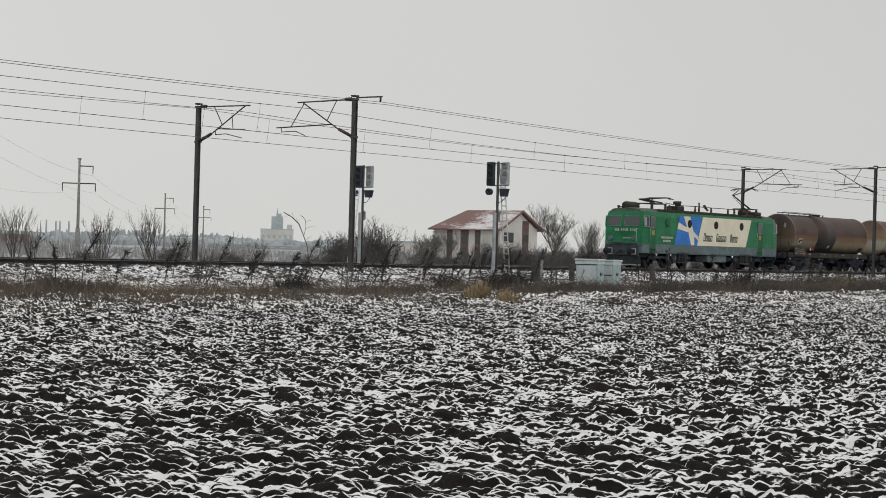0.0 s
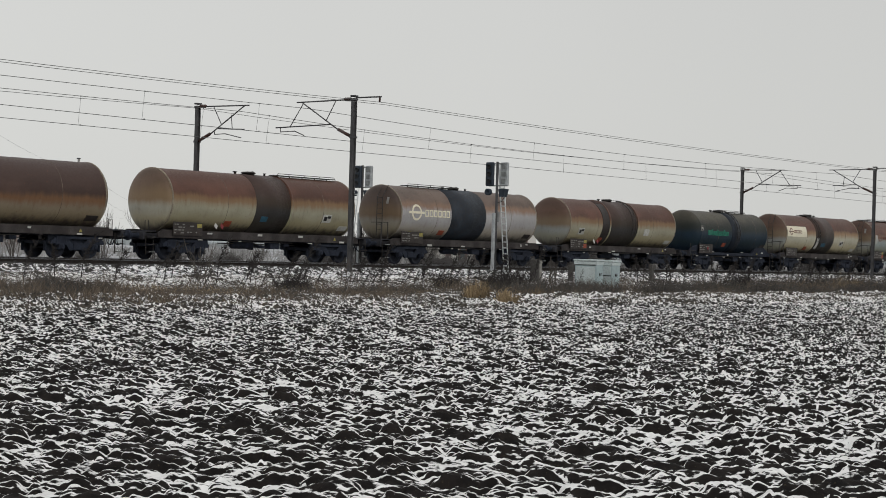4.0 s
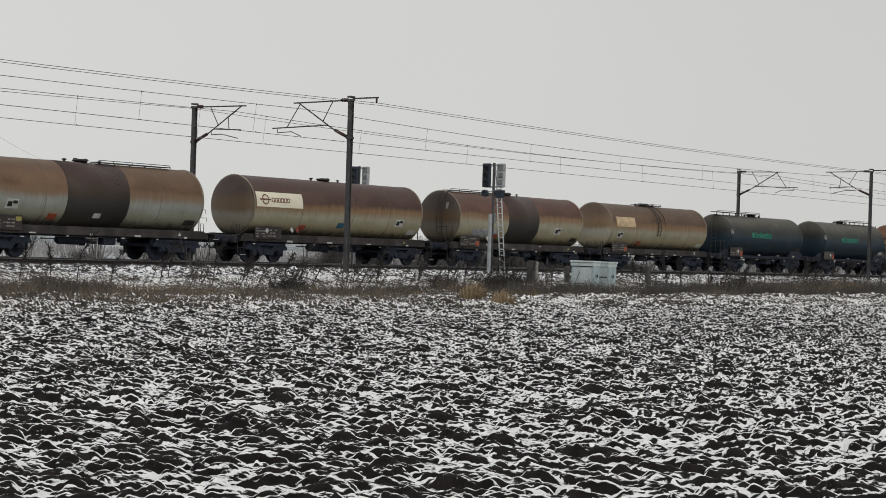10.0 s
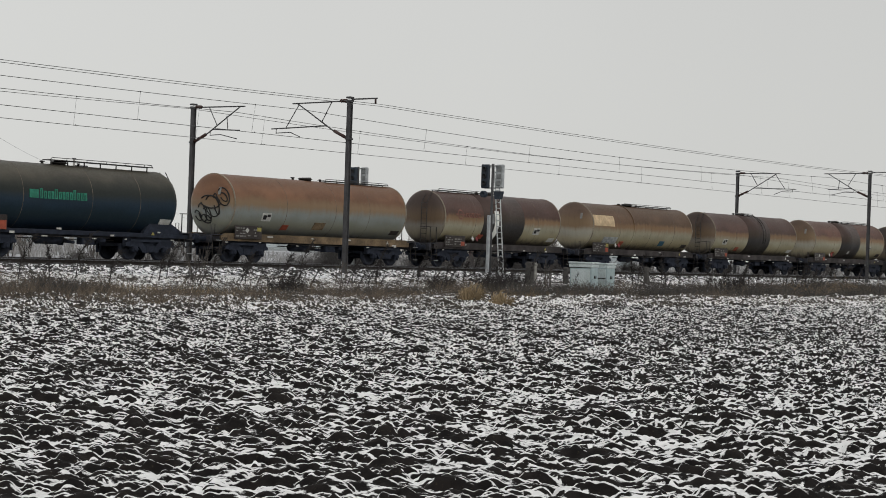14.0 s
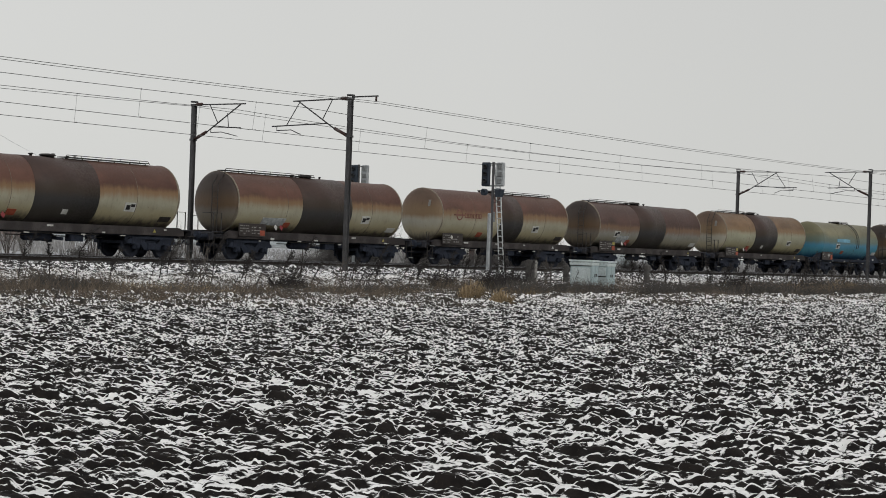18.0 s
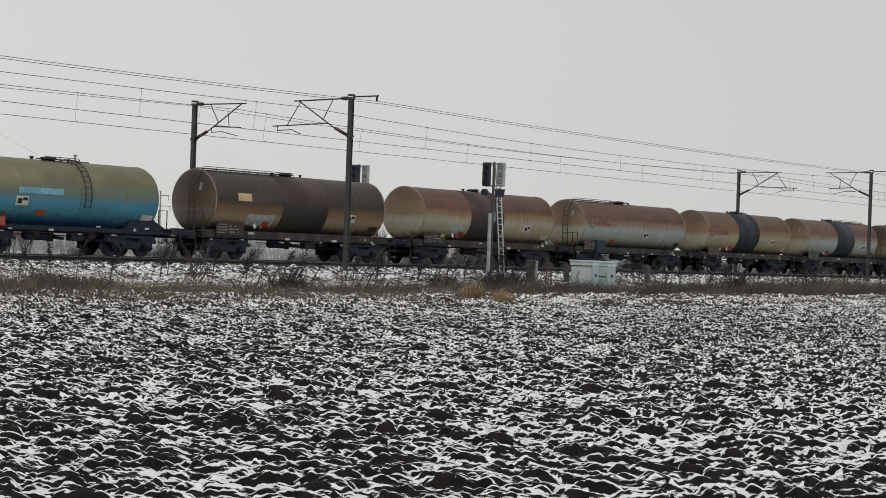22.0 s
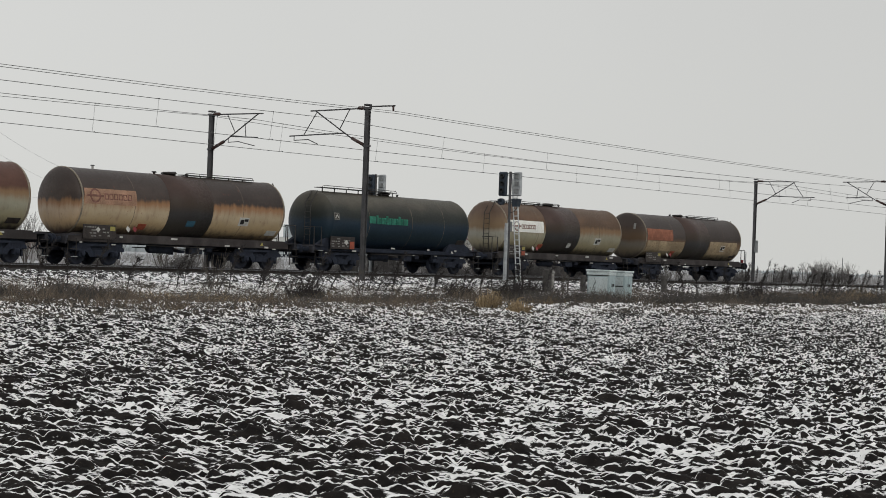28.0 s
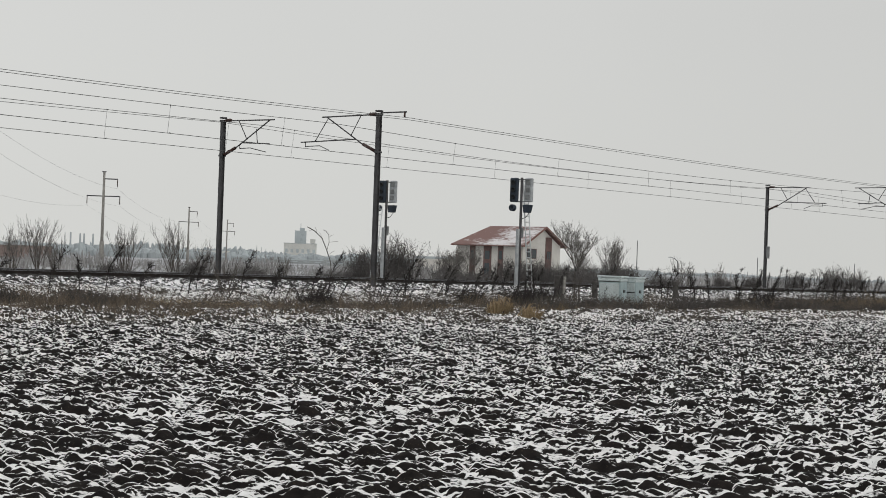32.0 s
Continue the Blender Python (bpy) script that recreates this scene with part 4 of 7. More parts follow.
        if n:
            f.patch(lx - s * 0.75, lx + s * 0.75, lz - s * 0.07, lz + s * 0.07, r, cz, -1, 1, 0.027)
        if n:
            print_bars(f, lx + s * 0.85, s * 0.58, lz - s * 0.24, r, cz, 0.62, (), 6)
        else:
            print_bars(f, lx + s * 0.42, s * 0.68, lz - s * 0.28, r, cz, 0.34, (0, 4, 9), 13)
        tagged(part("company_mark", f, lp, w), "worn company mark in plain strokes", kind="stuff")
    if belt:
        f = Form()
        for q in (belt - 0.17, belt + 0.17):
            pts = [(q, -(r + 0.09) * math.sin(a), cz + (r + 0.09) * math.cos(a)) for a in np.linspace(0, 1.9, 9)]
            f.chain(pts, 0.022)
        for a in np.linspace(0.15, 1.85, 11):
            f.rod((belt - 0.17, -(r + 0.09) * math.sin(a), cz + (r + 0.09) * math.cos(a)), (belt + 0.17, -(r + 0.09) * math.sin(a), cz + (r + 0.09) * math.cos(a)), 0.014)
        part("side_ladder", f, M_RAILING, w, "curved ladder over the tank side")
    for q in (-h * 0.55, -h * 0.1, h * 0.35, h * 0.8):
        part("sill_mark", Form().box(q + rng.uniform(-0.4, 0.4), -1.225, rng.choice([1.04, 1.25]), rng.uniform(0.15, 0.4), 0.012, rng.uniform(0.05, 0.1)), M_WHITE, w)
    for e in (-1, 1):
        part("jack_mark", Form().slab([(e * (h - 1.6) - 0.1, -1.225, 1.12), (e * (h - 1.6) + 0.1, -1.225, 1.12), (e * (h - 1.6), -1.225, 1.27)], (0, -0.012, 0)), M_YELLOW if seed % 3 else M_WHITE, w)
    for q in (-h + 0.4, -h * 0.62, -h * 0.25, h * 0.2, h * 0.5, h - 0.7):
        if rng.random() < 0.7:
            part("white_handle", Form().box(q + rng.uniform(-0.3, 0.3), -1.2, rng.uniform(0.86, 0.97), rng.uniform(0.1, 0.3), 0.03, 0.045), M_WHITE, w, "white brake handle")
    if seed % 2 and style == "sill":
        part("end_notice", Form().box(-(h - 0.085), -0.75, cz + 0.62, 0.03, 0.15, 0.36, Matrix.Rotation(0.25, 3, "Y")), M_DIMPRINT, w, "small notice on the tank end")
    part("blank_plate", Form().patch(h - 1.25, h - 0.6, 1.62, 1.84, r, cz, -1, 2, 0.015), M_PANEL if seed % 2 else M_WHITE, w)
    for nm, mt, x1, x2, z1, z2 in extras:
        if nm == "mark_plate" and style == "low":
            x1, x2, z1, z2 = x1 - 0.98, x2 - 1.06, z1 - 0.24, z2 - 0.3
            pl = part(nm, Form().patch(x1 - 0.04, x2 + 0.04, z1, z2 + 0.04, r, cz, -1, 3, 0.018), M_DIMPRINT, w, "small dark plate with a white letter A")
            part("plate_face", Form().patch(x1, x2, z1 + 0.04, z2, r, cz, -1, 3, 0.022), M_PANEL, pl)
            xm, f = (x1 + x2) / 2, Form()
            zb, zt = z1 + 0.08, z2 - 0.04
            for i in range(5):
                t0, t1 = i / 5, (i + 1) / 5
                half = 0.11 * (1 - (t0 + t1) / 2)
                for e in (-1, 1):
                    f.patch(xm + e * half - 0.022, xm + e * half + 0.022, zb + (zt - zb) * t0, zb + (zt - zb) * t1, r, cz, -1, 1, 0.03)
            f.patch(xm - 0.07, xm + 0.07, zb + 0.08, zb + 0.115, r, cz, -1, 1, 0.03)
            part("letter", f, M_WHITE, pl, "white letter A")
            continue
        part(nm, Form().patch(x1, x2, z1, z2, r, cz, -1, max(3, int((z2 - z1) / 0.12)), 0.018), mt, w)
    return w


# ---- the locomotive ----
LOCO, SHIFT = 100.9, 0.33


def loft(stations):
    """Skins a list of closed rings of equal length and caps its ends."""
    f = Form()
    n = len(stations[0])
    p = [q for s in stations for q in s]
    faces = []
    for k in range(len(stations) - 1):
        for i in range(n):
            j = (i + 1) % n
            faces.append((k * n + i, k * n + j, (k + 1) * n + j, (k + 1) * n + i))
    faces.append(tuple(reversed(range(n))))
    faces.append(tuple((len(stations) - 1) * n + i for i in range(n)))
    return f.add(p, faces)


def nose(z):
    """How far the cab front reaches at a height."""
    return float(np.interp(z, [0.3, 0.95, 1.55, 1.9, 2.5, 3.6, 3.9], [9.12, 9.2, 9.24, 9.26, 9.22, 9.02, 8.85]))


def body_ring(x, w, zs, ins, end=0, more=0.0):
    out = []
    for z, i in zip(zs, ins):
        out.append((end * (nose(z) + more) if end else x, -max(0.02, w - i), z))
    for z, i in zip(reversed(zs), reversed(ins)):
        out.append((end * (nose(z) + more) if end else x, max(0.02, w - i), z))
    return out


def body_loft(zs, ins):
    v = [(0.2 - 0.17 * b, b) for b in (0.1, 1.36)]
    st = [body_ring(0, w + 0.03, zs, ins, -1, q) for q, w in v] + [body_ring(-8.5, 1.5, zs, ins), body_ring(8.5, 1.5, zs, ins)]
    return loft(st + [body_ring(0, w + 0.03, zs, ins, 1, q) for q, w in reversed(v)])


def build_loco():
    lo = thing("electric_locomotive", "green electric locomotive with blue and cream side panels", "locomotive", at=pose(LOCO + SHIFT, FAR, 0))
    MOVERS.append((lo, LOCO + SHIFT, FAR))
    body = part("body", body_loft([1.55, 2.4, 3.3, 3.62], [0, 0, 0.02, 0.1]), M_GREEN, lo, "dark green steel body shell")
    part("lower_skirt", body_loft([0.95, 1.05, 1.545], [0.03, 0.0, 0.0]), M_LOCOGREY, lo, "dirty blue-grey lower skirt")
    part("roof", loft([[(x, y * w, z + dz) for y, z in ((-1.38, 3.62), (-1.15, 3.76), (-0.6, 3.84), (0, 3.86), (0.6, 3.84), (1.15, 3.76), (1.38, 3.62))] for x, w, dz in ((-9.0, 0.86, -0.03), (-8.5, 0.97, 0), (8.5, 0.97, 0), (9.0, 0.86, -0.03))]), M_ROOF, lo, "sooty dark roof")
    for e in (-1, 1):
        part("cab_roof", loft([[(e * x, y * w, z + dz) for y, z in ((-1.385, 3.625), (-1.15, 3.775), (-0.6, 3.855), (0, 3.875), (0.6, 3.855), (1.15, 3.775), (1.385, 3.625))] for x, w, dz in ((7.25, 0.975, 0), (8.5, 0.975, 0), (9.03, 0.87, -0.03))]), M_CABROOF, lo, "dull grey-green cab roof")
    # side panels, both sides
    for s in (-1, 1):
        y = s * 1.506

        def side(name, pts, m, t=0.012, label="", over=lo):
            return part(name, Form().slab([(a - SHIFT, y, b) for a, b in pts], (0, s * t, 0)), m, over, label)

        side("blue_panel", [(-5.06, 1.56), (-4.47, 3.46), (-1.55, 3.46), (-2.15, 1.56)], M_LOCOBLUE, 0.008, "bright blue side panel")
        side("cream_panel", [(-2.12, 1.56), (-1.45, 3.46), (5.4, 3.46), (4.65, 1.56)], M_LOCOCREAM, 0.01, "cream side panel")
        star = ((0.17, 1), (0.46, 1), (0.72, 0.49), (1, 0.31), (1, 0.18), (0.8, 0.31), (0.885, 0), (0.73, 0), (0.52, 0.44), (0, 0.55), (0, 0.78), (0.42, 0.6))
        side("white_emblem", [(-5.06 + 0.59 * v + u * (2.91 + 0.01 * v), 1.57 + 1.88 * v) for u, v in star], M_LOCOCREAM, 0.016, "cream four-armed emblem on the blue panel")
        rng = random.Random(5 + s)
        x = -1.3 - SHIFT
        f = Form()
        for word, long in ((4, 1.23), (5, 1.42), (4, 1.09)):
            for k in range(word):
                w, hgt = long / word, 0.54 if k == 0 else 0.4
                for a, b, c, d in ((0, 0.07, 0, hgt), (w - 0.13, w - 0.06, 0, hgt), (0.07, w - 0.13, 0, 0.07), (0.07, w - 0.13, hgt - 0.07, hgt)):
                    f.slab([(x + a + 0.14 * c, y, 1.86 + c), (x + b + 0.14 * c, y, 1.86 + c), (x + b + 0.14 * d, y, 1.86 + d), (x + a + 0.14 * d, y, 1.86 + d)], (0, s * 0.02, 0))
                x += w
            x += 0.5
        tagged(part("company_print", f, M_DARKGREEN, lo), "dark company print in plain strokes", kind="stuff")
        f = Form()
        for k, (a, b) in enumerate(((-6.8, -5.35), (-6.5, -5.6))):
            z, x = 2.0 - k * 0.22, a - SHIFT
            while x < b - SHIFT:
                f.box(x + 0.04, y + s * 0.01, z - (x + 6.8) * 0.0, 0.07, 0.01, 0.14)
                x += 0.12
        tagged(part("number_print", f, M_WHITE, lo), "worn white print in plain strokes", kind="stuff")
        for x in (-6.31, -3.5, 0.05, 3.64):
            part("porthole", Form().lathe([(0, 0.27), (s * 0.03, 0.27), (s * 0.035, 0.2)], "y", 18, (x, y, 2.97)), M_DOORGREEN if x < -6 else M_RUBBER, lo, "round side window in a dark frame")
        for x0, x1 in ((-8.14, -7.46), (6.32, 7.1)):
            d = side("cab_door", [(x0, 1.02), (x1, 1.02), (x1, 3.36), (x0, 3.36)], M_DOORGREEN, 0.015, "dark green cab door")
            side("door_window", [(x0 + 0.12, 2.62), (x1 - 0.12, 2.62), (x1 - 0.12, 3.26), (x0 + 0.12, 3.26)], M_SCREEN, 0.022, "", d)
            side("window_rim", [(x0 + 0.07, 2.57), (x1 - 0.07, 2.57), (x1 - 0.07, 3.31), (x0 + 0.07, 3.31)], M_SIGNALPOST, 0.018, "pale window rim", d)
            x0, x1 = x0 - SHIFT, x1 - SHIFT
            part("door_rail", Form().rod((x0 - 0.08, y + s * 0.05, 1.3), (x0 - 0.08, y + s * 0.05, 2.6), 0.018), M_SIGNALGREY, d)
            for k in range(3):
                part("door_step", Form().box((x0 + x1) / 2, y + s * 0.02, 1.2 - k * 0.3, x1 - x0 - 0.08, 0.1, 0.04), M_DARK, d)
            part("notice", Form().box((x0 + x1) / 2, y + s * 0.02, 2.28, 0.34, 0.012, 0.3), M_YELLOW, d)
        for e in (-1, 1):
            # cab side window, on the tapering cab flank
            w = part("cab_side_window", Form().slab([(e * 8.58, s * 1.467, 2.66), (e * 9.08, s * 1.418, 2.66), (e * 9.06, s * 1.398, 3.28), (e * 8.58, s * 1.447, 3.28)], (0, s * 0.03, 0)), M_WINDOW, lo)
            part("window_frame", Form().chain([(e * 8.55, s * 1.5, 2.63), (e * 9.11, s * 1.445, 2.63), (e * 9.09, s * 1.425, 3.31), (e * 8.55, s * 1.48, 3.31), (e * 8.55, s * 1.5, 2.63)], 0.028), M_SIGNALGREY, w, "pale window frame")
            part("open_pane", Form().slab([(e * 8.84, s * 1.476, 2.7), (e * 9.06, s * 1.454, 2.7), (e * 9.05, s * 1.434, 3.24), (e * 8.84, s * 1.456, 3.24)], (0, s * 0.008, 0)), M_SIGNALGREY, w, "pale blind in half of the window")
            part("grille", Form().box(e * 6.0, y, 3.2, 0.05, 0.02, 0.3), M_DOORGREEN, lo)
    for i in range(13):
        x = -6.6 + i * 1.1
        for s in (-1, 1):
            part("roof_vent", Form().box(x, s * 1.24, 3.73, 0.98, 0.12, 0.17, cut=0.02), M_ROOF, lo)
    # cab fronts
    for e in (-1, 1):
        for s in (-1, 1):
            q = [(e * (nose(z) + 0.204 - 0.17 * yy), s * yy, z) for yy, z in ((0.14, 2.66), (1.2, 2.66), (1.16, 3.3), (0.14, 3.3))]
            wd = part("windscreen", Form().slab(q, (e * 0.03, 0, 0)), M_SCREEN, lo, "split windscreen with reflected sky in its colour")
            part("window_frame", Form().chain([(a + e * 0.03, b, c) for a, b, c in q + q[:1]], 0.026), M_PALEGREEN, wd, "pale green window rubber")
            part("headlight", Form().lathe([(e * (nose(1.88) - 0.05), 0.15), (e * (nose(1.88) + 0.1), 0.15), (e * (nose(1.88) + 0.12), 0.11), (e * (nose(1.88) + 0.09), 0.02)], "x", 14, (e * 0.06, s * 0.86, 1.88)), M_LOCOGREY, lo, "round front headlight")
            bf = part("buffer", BUFFER, None, lo, at=pose(e * 9.32, s * 0.875, 1.06) @ (FLIP if e < 0 else Matrix()))
            part("buffer_plate", Form().chain([(e * 9.42, s * 0.875 - 0.18, 0.88), (e * 9.42, s * 0.875 + 0.18, 0.88), (e * 9.42, s * 0.875 + 0.18, 1.24), (e * 9.42, s * 0.875 - 0.18, 1.24), (e * 9.42, s * 0.875 - 0.18, 0.88)], 0.035), M_WHITE, lo, "white square round the buffer")
            part("grab_rail", Form().chain([(e * 9.5, s * 1.15, 1.7), (e * 9.52, s * 1.15, 2.45), (e * 9.4, s * 1.15, 2.5)], 0.016), M_SIGNALGREY, lo)
        part("front_rail", Form().box(e * 9.5, 0.0, 2.27, 0.03, 2.0, 0.025), M_GREEN, lo)
        f = Form()
        for k in range(13):
            if k not in (4, 9):
                q = -0.98 + k * 0.125
                f.box(e * (nose(2.42) + 0.225 - 0.17 * abs(q)), q, 2.42, 0.03, 0.07, 0.2 if k in (0, 5, 10) else 0.14)
        tagged(part("front_print", f, M_WHITE, lo), "white front print in plain strokes", kind="stuff")
        part("number_print", Form().box(e * (nose(1.9) + 0.15), -0.4, 1.9, 0.03, 0.55, 0.08, Matrix.Rotation(-e * 0.168, 3, "Z")), M_LOGOGREY, lo)
        # dark plate: shade below the ledge is put into its dirty colour
        part("buffer_beam", Form().box(e * 9.36, 0, 1.12, 0.14, 2.5, 0.72, cut=0.03), M_BEAM, lo, "blue-grey buffer beam darkened for dirt and shade")
        part("front_ledge", Form().box(e * 9.5, 0, 1.62, 0.22, 2.3, 0.05), M_LOCOGREY, lo)
        part("coupling", HOOK, None, lo, at=pose(e * 9.3, 0, 1.03) @ (FLIP if e < 0 else Matrix()))
        part("snow_plough", Form().slab([(e * 9.25, -1.25, 0.75), (e * 9.5, -0.0, 0.75), (e * 9.25, 1.25, 0.75), (e * 9.05, 1.2, 0.2), (e * 9.3, 0, 0.2), (e * 9.05, -1.2, 0.2)], (-e * 0.08, 0, 0)), M_BEAM, lo, "dark steel snow plough")
        part("plough_edge", Form().slab([(e * 9.12, -1.2, 0.24), (e * 9.37, 0, 0.24), (e * 9.12, 1.2, 0.24), (e * 9.08, 1.2, 0.16), (e * 9.33, 0, 0.16), (e * 9.08, -1.2, 0.16)], (-e * 0.06, 0, 0)), M_WHITE, lo, "white edge of the snow plough")
        part("valance", Form().box(e * 8.6, 0, 0.82, 1.1, 2.3, 0.28, cut=0.04), M_DARK, lo)
        for s in (-0.35, 0.0):
            part("horn", Form().lathe([(0, 0.04), (e * 0.28, 0.05), (e * 0.34, 0.1), (e * 0.36, 0.1)], "x", 10, (e * 8.75, s + 0.5, 3.9)), M_RAILING, lo)
        part("roof_tank", Form().lathe([(-0.8, 0.02), (-0.78, 0.16), (-0.6, 0.23), (0.6, 0.23), (0.78, 0.16), (0.8, 0.02)], "x", 14, (e * 7.75, 0.45, 4.04)), M_ROOF, lo)
        # bogie
        bo = part("bogie", Form().box(e * 5.25, -1.08, 0.72, 5.3, 0.12, 0.2, cut=0.03).box(e * 5.25, 1.08, 0.72, 5.3, 0.12, 0.2, cut=0.03).box(e * 5.25, 0, 0.7, 4.8, 2.0, 0.16).box(e * 5.25, -1.1, 0.45, 0.8, 0.14, 0.3, cut=0.03).box(e * 5.25, 1.1, 0.45, 0.8, 0.14, 0.3, cut=0.03), M_BEAM, lo, "dark three-axle bogie")
        for x in (3.1, 5.25, 7.4):
            ws = part("wheelset", BIGWHEEL, None, bo, at=pose(e * x, 0, 0.625))
            WHEELSETS.append((ws, pose(e * x, 0, 0.625), 0.625))
            for s in (-1, 1):
                part("tyre", Form().lathe([(s * 0.80, 0.5), (s * 0.815, 0.505), (s * 0.815, 0.6), (s * 0.80, 0.605)], "y", 24, (0, 0, 0)), M_MAST, bo, "worn wheel tyre", pose(e * x, 0, 0.625))
            for s in (-1, 1):
                part("axle_box", AXLEBOX, None, bo, at=pose(e * x, s * 1.12, 0.62) @ (FLIP if s > 0 else Matrix()))
                for d in (-0.45, 0.45):
                    f = Form().lathe([(k * 0.035, 0.08 if k % 2 == 0 else 0.11) for k in range(13)], "z", 8, (e * x + d, s * 1.2, 0.55))
                    if abs(x - 5.25) < 0.1:
                        part("spring", f, M_LOCOGREY, bo)
    for e in (-1, 1):
        for s in (-1, 1):
            fr = part("spring_frame", Form().slab([(e * 3.45, s * 1.22, 1.08), (e * 5.1, s * 1.22, 1.08), (e * 5.3, s * 1.22, 0.9), (e * 5.05, s * 1.22, 0.38), (e * 3.6, s * 1.22, 0.38), (e * 3.1, s * 1.22, 0.75)], (0, s * 0.05, 0)).box(e * 4.25, s * 1.4, 1.02, 1.6, 0.2, 0.1).box(e * 4.25, s * 1.4, 0.42, 1.4, 0.2, 0.08), M_BEAM, lo, "blue-grey spring frame of the bogie")
            for q in (3.85, 4.2, 4.55):
                f = Form().lathe([(k * 0.0375, 0.09 if k % 2 == 0 else 0.13) for k in range(13)], "z", 10, (e * q, s * 1.36, 0.46))
                part("spring", f, M_RAILING, fr, "sooty coil spring")
    part("transformer_box", Form().box(0.7, 0, 0.72, 2.6, 2.6, 0.5, cut=0.04), M_LOCOGREY, lo, "grey equipment box under the body")
    part("equipment_box", Form().box(-1.6, -0.9, 0.72, 0.9, 0.7, 0.45, cut=0.04).box(2.3, -0.9, 0.7, 0.5, 0.6, 0.4, cut=0.04), M_DARK, lo)
    # roof gear
    line = Form().chain([(-4.2, -0.2, 4.3), (-2.4, -0.2, 4.2), (-0.2, -0.2, 4.22), (2.0, -0.2, 4.2), (4.4, -0.2, 4.2), (6.6, -0.2, 4.2)], 0.025)
    part("roof_busbar", line, M_RAILING, lo)
    for x in (-3.6, -1.9, -0.2, 2.0, 4.4):
        part("insulator", Form().lathe([(3.82 - 3.82, 0.08), (0.06, 0.1), (0.08, 0.05), (0.14, 0.1), (0.16, 0.05), (0.22, 0.1), (0.24, 0.05), (0.36, 0.06)], "z", 10, (x, -0.2, 3.84)), M_CERAMIC, lo)
    sw = part("roof_switch", Form().box(-2.5, 0, 4.0, 0.9, 0.9, 0.3, cut=0.05).rod((-2.7, -0.2, 4.1), (-2.7, -0.2, 4.4), 0.1, n=10).rod((-2.3, -0.2, 4.1), (-2.3, -0.2, 4.4), 0.1, n=10).rod((-3.0, -0.2, 4.36), (-2.2, -0.2, 4.4), 0.1, n=10), M_ROOF, lo)
    part("roof_arrester", Form().rod((0.5, -0.1, 3.86), (0.5, -0.1, 4.5), 0.07, 0.05, 8).rod((1.2, -0.1, 4.3), (1.7, -0.1, 4.0), 0.1, 0.07, 8), M_CERAMIC, lo)
    part("roof_box", Form().box(8.0, 0, 3.98, 1.1, 1.3, 0.26, cut=0.06), M_ROOF, lo)
    # folded front pantograph
    pf = part("pantograph", Form().box(-5.5, -0.5, 4.2, 2.0, 0.06, 0.06).box(-5.5, 0.5, 4.2, 2.0, 0.06, 0.06).box(-6.4, 0, 4.2, 0.06, 1.0, 0.06).box(-4.6, 0, 4.2, 0.06, 1.0, 0.06), M_RAILING, lo, "folded dark pantograph")
    for x in (-6.35, -4.65):
        for s in (-0.5, 0.5):
            part("insulator", Form().lathe([(0, 0.08), (0.06, 0.11), (0.1, 0.05), (0.16, 0.11), (0.2, 0.05), (0.26, 0.1), (0.34, 0.05)], "z", 10, (x, s, 3.84)), M_CERAMIC, pf)
    part("lower_arm", Form().rod((-4.7, -0.3, 4.28), (-6.9, -0.12, 4.45), 0.05).rod((-4.7, 0.3, 4.28), (-6.9, 0.12, 4.45), 0.05), M_RAILING, pf)
    part("upper_arm", Form().rod((-6.9, -0.12, 4.45), (-4.4, -0.3, 4.62), 0.04).rod((-6.9, 0.12, 4.45), (-4.4, 0.3, 4.62), 0.04).rod((-6.2, -0.2, 4.3), (-5.6, -0.2, 4.56), 0.03).rod((-5.4, 0.2, 4.3), (-5.9, 0.2, 4.56), 0.03), M_RAILING, pf)
    part("collector_head", Form().chain([(-4.4, -0.95, 4.5), (-4.4, -0.65, 4.62), (-4.4, 0.65, 4.62), (-4.4, 0.95, 4.5)], 0.035).chain([(-4.75, -0.95, 4.5), (-4.75, -0.65, 4.62), (-4.75, 0.65, 4.62), (-4.75, 0.95, 4.5)], 0.035), M_RAILING, pf)
    # raised rear pantograph
    pr = part("pantograph", Form().box(7.3, -0.5, 4.3, 1.7, 0.06, 0.06).box(7.3, 0.5, 4.3, 1.7, 0.06, 0.06).box(6.5, 0, 4.3, 0.06, 1.0, 0.06).box(8.1, 0, 4.3, 0.06, 1.0, 0.06), M_RAILING, lo, "raised dark pantograph touching the contact wire")
    for x in (6.6, 8.0):
        for s in (-0.5, 0.5):
            part("insulator", Form().lathe([(0, 0.08), (0.08, 0.11), (0.12, 0.05), (0.2, 0.11), (0.24, 0.05), (0.32, 0.1), (0.44, 0.05)], "z", 10, (x, s, 3.84)), M_CERAMIC, pr)
    part("lower_arm", Form().rod((8.0, 0.0, 4.34), (5.45, 0, 5.2), 0.06, 0.045).rod((7.7, 0.18, 4.32), (5.6, 0.1, 5.1), 0.02), M_RAILING, pr)
    part("upper_arm", Form().rod((5.45, -0.05, 5.2), (7.1, -0.42, 5.68), 0.035).rod((5.45, 0.05, 5.2), (7.1, 0.42, 5.68), 0.035), M_RAILING, pr)
    f = Form()
    for x in (6.92, 7.28):
        f.chain([(x, -0.98, 5.58), (x, -0.85, 5.68), (x, -0.62, 5.74), (x, 0.62, 5.74), (x, 0.85, 5.68), (x, 0.98, 5.58)], 0.03)
    part("collector_head", f, M_RAILING, pr)
